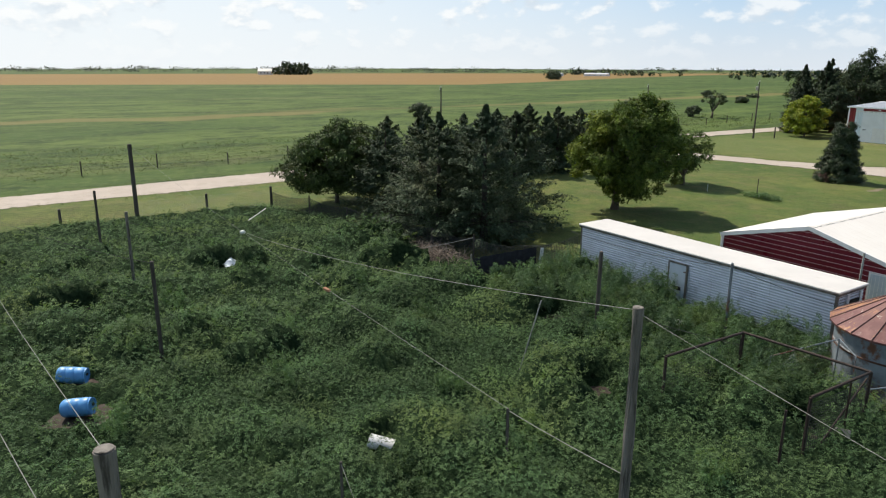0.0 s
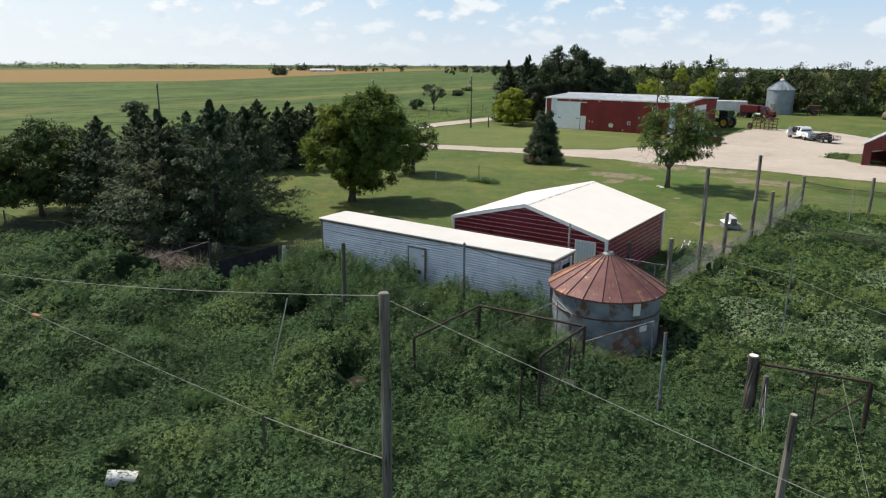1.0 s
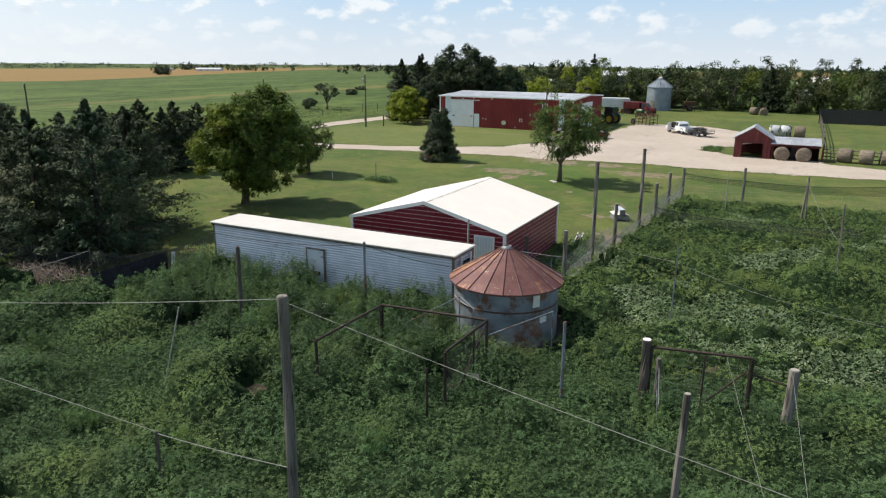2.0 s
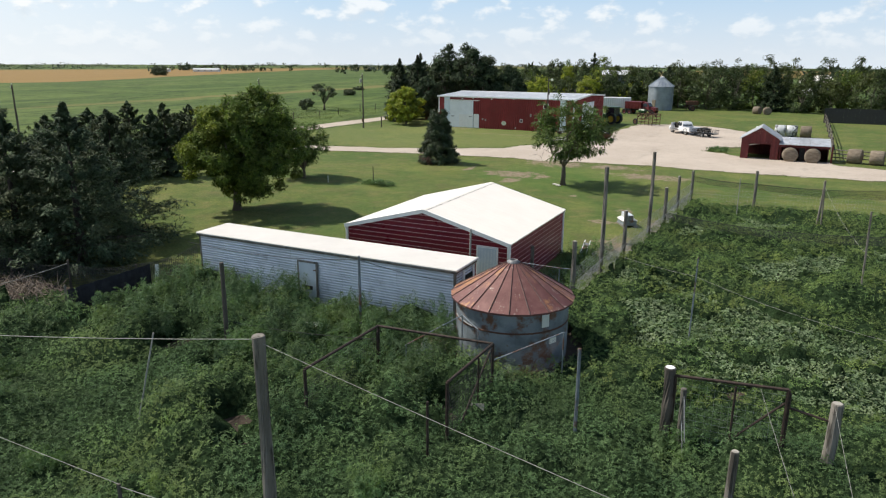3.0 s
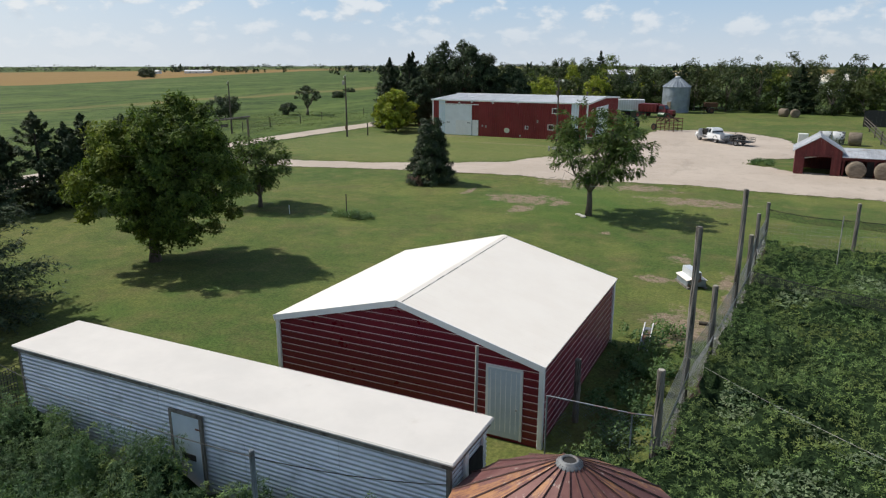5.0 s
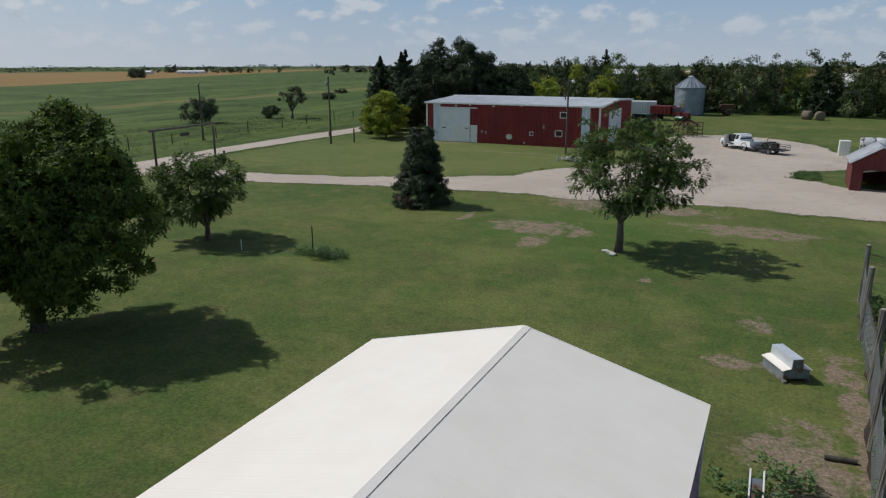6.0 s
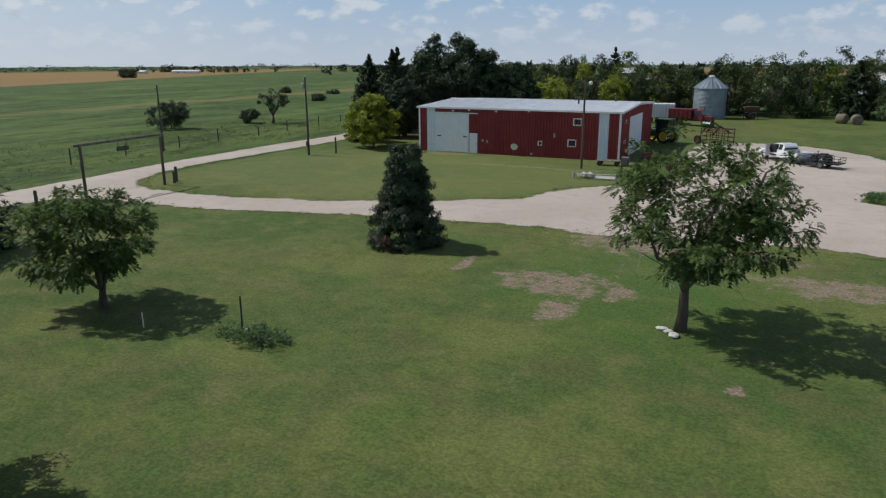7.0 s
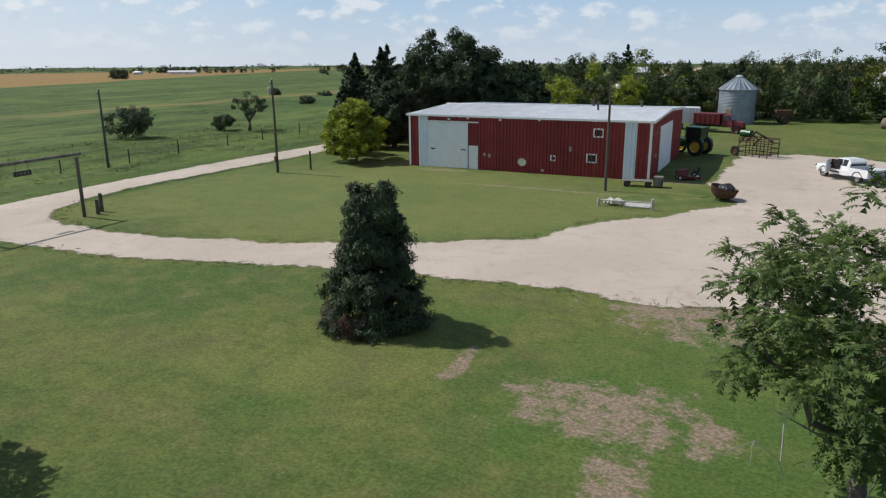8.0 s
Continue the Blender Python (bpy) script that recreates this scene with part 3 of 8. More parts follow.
def lathe(bm, profile, seg=24, axis="Z", a0=0.0, a1=360.0):
    """A body turned from (radius, height) pairs."""
    full = abs(a1 - a0) >= 359.9
    n = seg if full else seg + 1
    rings = []
    for r, z in profile:
        ring = []
        for i in range(n):
            a = radians(a0 + (a1 - a0) * i / seg)
            v = (r * math.cos(a), r * math.sin(a), z)
            if axis == "X":
                v = (v[2], v[0], v[1])
            elif axis == "Y":
                v = (v[0], v[2], v[1])
            ring.append(bm.verts.new(v))
        rings.append(ring)
    for a, b in zip(rings, rings[1:]):
        for i in range(seg):
            j = (i + 1) % n
            bm.faces.new((a[i], a[j], b[j], b[i]))
    return bm


def chain(bm, pts, r, seg=5, radii=None):
    """A bent bar through points, in one skin."""
    pts = [Vector(p) for p in pts]
    rings = []
    for i, p in enumerate(pts):
        d = (pts[min(i + 1, len(pts) - 1)] - pts[max(i - 1, 0)]).normalized()
        q = d.to_track_quat("Z", "Y").to_matrix()
        rr = radii[i] if radii else r
        rings.append([bm.verts.new(p + q @ Vector((rr * math.cos(a), rr * math.sin(a), 0))) for a in (2 * math.pi * k / seg for k in range(seg))])
    for a, b in zip(rings, rings[1:]):
        for i in range(seg):
            j = (i + 1) % seg
            bm.faces.new((a[i], a[j], b[j], b[i]))
    bm.faces.new(list(reversed(rings[0])))
    bm.faces.new(rings[-1])
    return bm


def profile_sheet(width, height, pitch, depth, flat=0.5, upright=True, thick=0.0, wave=False):
    """A ribbed or corrugated sheet in the xz plane that faces -y. upright: ribs run up; else they run along x."""
    run = width if upright else height
    xs = []
    if wave:
        n = max(2, int(round(run / pitch)) * 6)
        xs = [(run * i / n, -depth * 0.5 * (1 - math.cos(2 * math.pi * (run * i / n) / pitch))) for i in range(n + 1)]
    else:
        u = 0.0
        xs.append((0.0, 0.0))
        while u + pitch <= run + 1e-6:
            c = u + pitch * 0.5
            w = pitch * (1 - flat) * 0.5
            xs += [(c - w, 0.0), (c - w * 0.45, -depth), (c + w * 0.45, -depth), (c + w, 0.0)]
            u += pitch
        xs.append((run, 0.0))
    bm = bmesh.new()
    a, b = [], []
    for u, d in xs:
        if upright:
            a.append(bm.verts.new((u, d, 0)))
            b.append(bm.verts.new((u, d, height)))
        else:
            a.append(bm.verts.new((0, d, u)))
            b.append(bm.verts.new((width, d, u)))
    for i in range(len(xs) - 1):
        bm.faces.new((a[i], a[i + 1], b[i + 1], b[i]))
    return bm


def raw_mesh(name, verts, faces, material, smooth=False):
    """A mesh from numpy arrays; all faces have the same number of corners."""
    me = bpy.data.meshes.new(name)
    nv, (nf, k) = len(verts), faces.shape
    me.vertices.add(nv)
    me.vertices.foreach_set("co", verts.astype(np.float32).ravel())
    me.loops.add(nf * k)
    me.loops.foreach_set("vertex_index", faces.astype(np.int32).ravel())
    me.polygons.add(nf)
    me.polygons.foreach_set("loop_start", np.arange(0, nf * k, k, dtype=np.int32))
    me.polygons.foreach_set("loop_total", np.full(nf, k, dtype=np.int32))
    if smooth:
        me.polygons.foreach_set("use_smooth", np.ones(nf, dtype=bool))
    me.update(calc_edges=True)
    me.materials.append(material)
    return me


def leaves(rng, centres, outward, length, width, droop=0.0, flat=0.5, bend=0.25, face=None, loose=0.35, tri=False):
    """Leaf blades as bent diamonds: one at each centre, pointing along outward with some scatter."""
    n = len(centres)
    d = outward + rng.normal(0, 0.55, (n, 3))
    d[:, 2] -= droop
    d /= np.linalg.norm(d, axis=1, keepdims=True) + 1e-9
    if face is None:
        up = rng.normal(0, 1 - flat, (n, 3))
        up[:, 2] += 1.0
    else:
        up = face + rng.normal(0, loose, (n, 3))
    side = np.cross(d, up)
    side /= np.linalg.norm(side, axis=1, keepdims=True) + 1e-9
    nrm = np.cross(side, d)
    ln = (length * rng.uniform(0.65, 1.35, n))[:, None]
    wd = (width * rng.uniform(0.65, 1.35, n))[:, None]
    base = centres - d * ln * 0.4
    if tri:
        v = np.stack([base - side * wd * 0.5, base + side * wd * 0.5, centres + d * ln * 0.6], axis=1).reshape(-1, 3)
        return v, np.arange(3 * n).reshape(n, 3)
    mid = centres + nrm * ln * bend * 0.5
    tip = centres + d * ln * 0.6
    v = np.stack([base, mid - side * wd * 0.5, tip, mid + side * wd * 0.5], axis=1).reshape(-1, 3)
    f = np.arange(4 * n).reshape(n, 4)
    return v, f


def unit(v):
    return v / (np.linalg.norm(v, axis=-1, keepdims=True) + 1e-9)


def tufts(rng, c, face, size, blades=5, width=0.45, lift=0.3, loose=0.3):
    """Rosettes of leaves: each a star of blades that share their root, opening towards face."""
    n = len(c)
    nrm = unit(face + rng.normal(0, loose, (n, 3)))
    a = unit(np.cross(nrm, unit(rng.normal(0, 1, (n, 3)))))
    b = np.cross(nrm, a)
    ang = (np.arange(blades) * 2 * np.pi / blades)[None] + rng.uniform(-0.5, 0.5, (n, blades))
    rise = rng.normal(lift, 0.35, (n, blades))[..., None]
    d = unit(a[:, None] * np.cos(ang)[..., None] + b[:, None] * np.sin(ang)[..., None] + nrm[:, None] * rise)
    side = np.cross(nrm[:, None], d) * rng.choice([-1.0, 1.0], (n, blades, 1))
    ln = (np.broadcast_to(size, (n,))[:, None] * rng.uniform(0.65, 1.3, (n, blades)))[..., None]
    tip = c[:, None] + d * ln
    mid = c[:, None] + d * ln * 0.5 + side * ln * width * rng.uniform(0.7, 1.2, (n, blades, 1))
    v = np.concatenate([c[:, None], mid, tip], axis=1).reshape(-1, 3)
    k = np.arange(blades)
    f = np.stack([np.zeros_like(k), 1 + k, 1 + blades + k], 1)[None] + (np.arange(n) * (1 + 2 * blades))[:, None, None]
    return v, f.reshape(-1, 3)


def fronds(rng, c, out, length, pairs=5, leaf=0.4, droop=0.5, face=None):
    """Feathery compound leaves: leaflets in pairs along a drooping stalk."""
    n = len(c)
    d = unit(out + rng.normal(0, 0.35, (n, 3)))
    up = rng.normal(0, 0.35, (n, 3)) + np.array([0, 0, 1.0]) + (0 if face is None else face)
    side = unit(np.cross(d, up))
    ln = (np.broadcast_to(length, (n,)) * rng.uniform(0.65, 1.25, n))[:, None]
    w = np.linspace(0, 1, pairs + 1)
    stalk = c[:, None] + d[:, None] * (ln[:, None] * w[None, :, None])
    stalk[:, :, 2] -= droop * ln * w[None] ** 2
    mid = (stalk[:, 1:] + stalk[:, :-1]) / 2
    fwd = unit(stalk[:, 1:] - stalk[:, :-1])
    grow = (0.65 + 0.35 * np.sin(np.pi * np.linspace(0.15, 0.9, pairs)))[None, :, None]
    tips = [mid + (side[:, None] * s * 0.85 + fwd * 0.55) * ln[:, None] * leaf * grow * rng.uniform(0.75, 1.2, (n, pairs, 1)) + np.array([0, 0, -0.12]) * ln[:, None] * leaf for s in (1, -1)]
    v = np.concatenate([stalk, *tips], axis=1).reshape(-1, 3)
    k = np.arange(pairs)
    f = np.concatenate([np.stack([k, k + 1, pairs + 1 + k], 1), np.stack([k, 2 * pairs + 1 + k, k + 1], 1)])
    f = f[None] + (np.arange(n) * (3 * pairs + 1))[:, None, None]
    return v, f.reshape(-1, 3)


def clump_leaves(rng, cs, radii, per, size, face_from, blades=5, width=0.45, flat=0.75, lift=0.3, shell=0.55):
    """Leaf rosettes over the outer sides of rounded clumps."""
    own = np.repeat(np.arange(len(cs)), per)
    off = unit(rng.normal(0, 1, (len(own), 3)))
    r = radii[own] * rng.uniform(shell, 1.0, len(own)) * (1 + 0.18 * np.sin(off[:, 0] * 5 + own) * np.sin(off[:, 2] * 6 + own * 2))
    c = cs[own] + off * r[:, None] * np.array([1, 1, flat])
    face = off * 0.9 + unit(c - face_from) * 0.45 + np.array([0, 0, 0.2])
    return tufts(rng, c, face, size, blades, width, lift)


def ripple(x, y, seed, scale):
    """Soft noise in 0..1 for arrays."""
    rng = np.random.default_rng(seed)
    out = np.zeros_like(x)
    amp = 0.0
    for k in range(4):
        s = scale * 2 ** k
        for _ in range(3):
            a, ph = rng.uniform(0, 2 * np.pi, 2)
            w = 0.55 ** k
            out += w * np.sin(s * (x * np.cos(a) + y * np.sin(a)) + ph)
            amp += w
    return np.clip(0.5 + 0.5 * out / amp * 1.6, 0.0, 1.0)


def fall(x, y):
    """The land drops gently away beyond the farm."""
    d = np.maximum(np.hypot(x + 10, y - 20) - 300.0, 0.0)
    return -0.0085 * d + np.clip(d / 1500, 0, 1) * 3.0 * np.sin(x / 510.0 + 1) * np.sin(y / 640.0)


def ribbed_slab(length, width, thick, ribs, rib_h, rib_w):
    """A roof sheet along x, width along y, with ribs along its length, as one closed skin."""
    prof = [(0.0, 0.0), (0.0, thick)]
    for k in range(ribs):
        c = width * (k + 0.5) / ribs
        prof += [(c - rib_w, thick), (c - rib_w * 0.5, thick + rib_h), (c + rib_w * 0.5, thick + rib_h), (c + rib_w, thick)]
    prof += [(width, thick), (width, 0.0)]
    bm = bmesh.new()
    a = [bm.verts.new((0, u, z)) for u, z in prof]
    b = [bm.verts.new((length, u, z)) for u, z in prof]
    n = len(prof)
    for i in range(n):
        bm.faces.new((a[i], a[(i + 1) % n], b[(i + 1) % n], b[i]))
    bm.faces.new(a)
    bm.faces.new(list(reversed(b)))
    return bm


# ---- ground, road, drive ----
def ground():
    n = 160
    u = np.linspace(-1, 1, n + 1)
    g = np.sign(u) * (np.abs(u) ** 2.6) * 4300
    gx, gy = np.meshgrid(g - 20, g + 40, indexing="ij")
    gz = fall(gx, gy)
    v = np.stack([gx, gy, gz], axis=-1).reshape(-1, 3)
    i = np.arange((n + 1) * (n + 1)).reshape(n + 1, n + 1)
    f = np.stack([i[:-1, :-1], i[1:, :-1], i[1:, 1:], i[:-1, 1:]], axis=-1).reshape(-1, 4)
    ob = new("ground", raw_mesh("ground", v, f, M["ground"]))
    tagged(ob, "green mown lawn and pasture reaching to a flat horizon", "ground", kind="structure")


def strip(name, pts, z, material, label, category, ragged=0.25, crown=0.0):
    """A surface between pairs of edge points, resampled, with uneven edges."""
    pts = np.array(pts, float)
    seg = np.linalg.norm(np.diff((pts[:, :2] + pts[:, 2:]) / 2, axis=0), axis=1)
    t = np.concatenate([[0], np.cumsum(seg)])
    tt = np.arange(0, t[-1], 0.45)
    e = np.stack([np.interp(tt, t, pts[:, k]) for k in range(4)], axis=1)
    rng = np.random.default_rng(3)
    m = 10
    rows = []
    for k in range(m + 1):
        w = k / m
        p = e[:, :2] * (1 - w) + e[:, 2:] * w
        if k in (0, m):
            p = p + (rng.normal(0, 0.5, p.shape) * 0.5 + np.stack([ripple(p[:, 0], p[:, 1], 5 + k, 0.9), ripple(p[:, 0], p[:, 1], 9 + k, 0.9)], 1) - 0.5) * ragged
        hz = z if k in (0, m) else z + crown * math.sin(math.pi * w)
        rows.append(np.concatenate([p, np.full((len(p), 1), 0.004 if k in (0, m) else hz)], axis=1))
    v = np.stack(rows, axis=1)
    i = np.arange(v.shape[0] * (m + 1)).reshape(v.shape[0], m + 1)
    f = np.stack([i[:-1, :-1], i[1:, :-1], i[1:, 1:], i[:-1, 1:]], axis=-1).reshape(-1, 4)
    ob = new(name, raw_mesh(name, v.reshape(-1, 3), f, material))
    edge = np.ones((v.shape[0], m + 1), np.float32)
    edge[:, [0, m]] = 0.0
    ob.data.attributes.new("inward", "FLOAT", "POINT").data.foreach_set("value", edge.ravel())
    tagged(ob, label, category, kind="structure")


def outline_patch(name, loop, z, material, label, category, ragged=0.3, step=0.5, turn=1):
    """A flat patch inside a closed outline whose edge wanders."""
    pts = []
    for (x0, y0), (x1, y1) in zip(loop, loop[1:] + loop[:1]):
        d = math.hypot(x1 - x0, y1 - y0)
        for k in range(max(1, int(d / step))):
            w = k / max(1, int(d / step))
            pts.append((x0 + (x1 - x0) * w, y0 + (y1 - y0) * w))
    p = np.array(pts)
    rng = np.random.default_rng(8)
    p = p + rng.normal(0, 0.12, p.shape) * ragged * 2
    p = p + (np.stack([ripple(p[:, 0], p[:, 1], 21, 1.3), ripple(p[:, 0], p[:, 1], 22, 1.3)], 1) - 0.5) * ragged * 2
    n = len(p)
    along = np.roll(p, -1, axis=0) - np.roll(p, 1, axis=0)
    inner = p + np.stack([-along[:, 1], along[:, 0]], 1) / (np.linalg.norm(along, axis=1, keepdims=True) + 1e-9) * 0.9 * turn
    co, _, tri, came, *_ = delaunay_2d_cdt([Vector(q) for q in np.concatenate([p, inner])], [(i, (i + 1) % n) for i in range(n)], [], 1, 1e-4)
    ob = new(name, raw_mesh(name, np.array([(a, b, z) for a, b in co]), np.array([tuple(t) for t in tri]), material))
    ob.data.attributes.new("inward", "FLOAT", "POINT").data.foreach_set("value", np.array([1.0 if c and min(c) >= n else 0.0 for c in came], np.float32))
    tagged(ob, label, category, kind="structure")


ground()
strip("road", [(-72.5, -260, -66.5, -260), (-66.2, -1, -60.6, -1), (-67.0, 10, -60.9, 9.5), (-67.6, 22, -61.2, 21), (-69.0, 50, -62.9, 50), (-69.6, 66, -64.0, 66), (-70.0, 75, -65.4, 75), (-70.6, 85, -66.6, 85),
               (-70.6, 98, -65.9, 96), (-69.6, 112, -65.4, 107), (-71.5, 150, -66.0, 150), (-78, 300, -72.5, 300), (-90, 700, -84, 700)], 0.03, M["gravel"],
      "pale gravel country road between grass verges", "road", 0.5, 0.06)
outline_patch("driveway", [(-62.6, 66.6), (-59.3, 67.9), (-55.0, 67.9), (-49.1, 68.6), (-40.1, 71.2), (-35.0, 72.1), (-28.2, 72.9), (-24.4, 72.3), (-20.7, 73.2), (-13.9, 74.3), (-8.6, 73.6), (-1.3, 73.6), (6.2, 74.2), (22, 75.5), (40, 77),
                           (40, 83), (22, 82.2), (9.0, 82.6), (4.0, 84.3), (3.4, 86.6), (-5.6, 86.8), (-7.2, 88.6), (-9.6, 90.2), (-8.8, 94.0), (-4.5, 97.0), (-4.0, 108.0), (-7.0, 118.0), (-12.5, 124.0), (-18.6, 125.2), (-24.4, 122.0),
                           (-24.8, 112.5), (-25.5, 103.0), (-23.0, 96.0), (-27.3, 89.6), (-30.8, 86.2), (-32.7, 81.0), (-38.3, 77.9), (-45.5, 74.6), (-50.6, 73.4), (-55.7, 72.6), (-59.9, 72.9), (-62.3, 73.4), (-64.0, 75.2), (-65.7, 78.4), (-67.4, 82.0), (-67.8, 74.0), (-66.5, 62.5), (-64.0, 62.5), (-63.4, 65.8)],
              0.028, M["gravel"], "pale gravel driveway widening into the farmyard", "driveway", 0.35)
outline_patch("pen_floor", [(-52.0, -14), (-51.5, 7.2), (-50.5, 16.8), (-40, 20.3), (-30.5, 21.4), (-25.3, 24.4), (-11.9, 24.4), (-11.9, 26.5), (-8.9, 29.5), (-8.3, 38), (-7.6, 46), (-7.1, 55.6), (-2.6, 56.0), (6.0, 57.5), (14.1, 58.2), (14.1, 8), (4.1, 4), (-1.9, -8), (-5, -14)],
              0.016, M["soil"], "dark weedy soil of the poultry pens and garden", "soil", 0.2)


# ---- coop ----
def coop():
    x0, x1, y0, y1, top = -25.0, -11.86, 24.10, 25.98, 2.70
    c = thing("poultry_coop", (x0, y0, 0), "long corrugated galvanised poultry coop with a flat white roof", "coop")
    w, d = x1 - x0, y1 - y0
    part("frame", box(box(boxed(0.03, w - 0.03, 0.06, d - 0.03, 0.0, top - 0.02), 0.0, 0.09, 0.0, 0.09, 0, top), w - 0.09, w, 0.0, 0.09, 0, top), M["post"], c, "dark timber frame")
    n, rows, hrow = 5, 3, top / 3
    sheet = mesh_from("corrugated_sheet", profile_sheet(w / n, hrow + 0.03, 0.115, 0.034, upright=False, wave=True), M["corrugated"], True)
    for r in range(rows):
        for k in range(n):
            part("corrugated_sheet", sheet, None, c, at=pose(k * w / n, 0.05 - 0.006 * ((k + r) % 2) - 0.008 * r, r * hrow))
    end = mesh_from("corrugated_sheet", profile_sheet(d, hrow + 0.03, 0.115, 0.034, upright=False, wave=True), M["corrugated"], True)
    for r in range(rows):
        part("corrugated_sheet", end, None, c, at=pose(w - 0.05 + 0.008 * r, 0, r * hrow, 0, 0, 90))
        part("corrugated_sheet", end, None, c, at=pose(0.05 - 0.008 * r, d, r * hrow, 0, 0, -90))
    bm = boxed(-0.10, w + 0.12, -0.10, d + 0.12, top, top + 0.085, 0.03)
    part("roof", bm, M["coop_roof"], c, "flat white painted roof deck")
    part("fascia", box(boxed(-0.06, w + 0.08, -0.065, -0.02, top - 0.09, top - 0.004), w + 0.03, w + 0.075, -0.02, d, top - 0.09, top - 0.004), M["post"], c, "grey weathered fascia board")
    # door and its frame
    dx = 5.62
    dr = part("door", boxed(dx + 0.10, dx + 0.98, -0.065, -0.035, 0.25, 2.12, 0.01), M["old_door"], c, "pale blue-grey plank door with a small hatch")
    part("hatch", boxed(dx + 0.36, dx + 0.80, -0.085, -0.068, 0.95, 1.12, 0.006), M["rubber"], dr, "dark letterbox hatch")
    part("hinge", boxed(dx + 0.86, dx + 1.02, -0.08, -0.067, 1.82, 1.86), M["rusty"], dr)
    fr = boxed(dx + 0.02, dx + 0.095, -0.07, 0.0, 0.2, 2.2)
    box(fr, dx + 0.985, dx + 1.06, -0.07, 0.0, 0.2, 2.2)
    box(fr, dx + 0.095, dx + 0.985, -0.07, 0.0, 2.125, 2.2)
    part("door_frame", fr, M["post"], c, "weathered grey timber door frame")
    # end wall: shuttered opening and white boards
    part("end_board", boxed(w + 0.0, w + 0.05, 0.62, 0.78, 0.3, 2.55), M["trim_white"], c, "white painted board")
    part("end_board", boxed(w + 0.0, w + 0.05, 1.55, 1.68, 0.3, 2.55), M["trim_white"], c, "white painted board")
    part("shutter", boxed(w + 0.0, w + 0.045, 0.80, 1.53, 1.1, 2.3), M["dark"], c, "dark open shutter hole")


coop()


# ---- red shed with white roof ----
def shed():
    x0, x1, y0, y1, ez, rz = -20.58, -11.82, 29.72, 38.06, 2.43, 3.585
    xm = (x0 + x1) / 2
    c = thing("red_shed", (xm, y0, 0), "dark red ribbed-steel shed with a white low gable roof", "shed")
    hw, d = (x1 - x0) / 2, y1 - y0
    pitch, dep = 0.225, 0.026

    def gable_sheets(y, turn):
        rows = int(ez / pitch) + 6
        for k in range(rows):
            z0 = k * pitch
            if z0 > rz - 0.1:
                break
            zt = z0 + pitch
            half0 = hw if z0 <= ez else hw * (rz - z0) / (rz - ez)
            half1 = hw if zt <= ez else max(0.05, hw * (rz - zt) / (rz - ez))
            bm = bmesh.new()
            prof = [(0.0, 0.0), (0.70, 0.0), (0.78, -dep), (0.90, -dep), (1.0, 0.0)]
            rings = []
            for f, dd in prof:
                h = half0 + (half1 - half0) * f
                z = z0 + (zt - z0) * f
                rings.append((bm.verts.new((-h, dd, z)), bm.verts.new((h, dd, z))))
            for a, b in zip(rings, rings[1:]):
                bm.faces.new((a[0], a[1], b[1], b[0]))
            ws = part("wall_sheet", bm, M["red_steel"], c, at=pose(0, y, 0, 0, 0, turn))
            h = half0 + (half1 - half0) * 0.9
            # added strip: the highlight along the rib top, put in as pale colour
            part("rib_edge", boxed(-h, h, -dep - 0.006, -dep + 0.012, z0 + pitch * 0.90, z0 + pitch * 0.985), M["rib_glint"], ws)

    gable_sheets(0.0, 0)
    gable_sheets(d, 180)
    # the same painted highlight strip for the side walls
    rib_me = mesh_from("rib_edge", boxed(0.05, d - 0.05, -dep - 0.006, -dep + 0.012, pitch * 0.66, pitch * 0.72), M["rib_glint"])
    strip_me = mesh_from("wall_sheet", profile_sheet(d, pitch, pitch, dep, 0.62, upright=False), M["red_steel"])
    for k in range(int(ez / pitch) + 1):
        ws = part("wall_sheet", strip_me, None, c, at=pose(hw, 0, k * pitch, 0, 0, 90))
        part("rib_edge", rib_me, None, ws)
        part("wall_sheet", strip_me, None, c, at=pose(-hw, d, k * pitch, 0, 0, -90))
    core = bmesh.new()
    a = [core.verts.new(v) for v in ((-hw + 0.05, 0.05, 0), (hw - 0.05, 0.05, 0), (hw - 0.05, 0.05, ez), (0, 0.05, rz - 0.06), (-hw + 0.05, 0.05, ez))]
    b = [core.verts.new((v.co.x, d - 0.05, v.co.z)) for v in a]
    core.faces.new(a)
    core.faces.new(list(reversed(b)))
    for i in range(5):
        j = (i + 1) % 5
        core.faces.new((a[j], a[i], b[i], b[j]))
    part("frame", core, M["post"], c)
    # roof: two thick slopes of lengthwise panels
    over, th = 0.10, 0.07
    slope = math.atan2(rz - ez, hw)
    length = math.hypot(hw, rz - ez) + over
    n = 9
    pw = (d + 2 * over) / n
    sheet_me = mesh_from("roof_sheet", ribbed_slab(length, pw, th, 2, 0.003, 0.03), M["roof_white"])
    for k in range(n):
        for s in (0, 1):
            m = pose(0, -over + k * pw, rz) @ pose(0, 0, 0, 0, math.degrees(slope), 0) if s == 0 else pose(0, -over + (k + 1) * pw - 0.003, rz) @ pose(0, 0, 0, 0, 0, 180) @ pose(0, 0, 0, 0, math.degrees(slope), 0)
            part("roof_sheet", sheet_me, None, c, at=m)
    cap = bmesh.new()
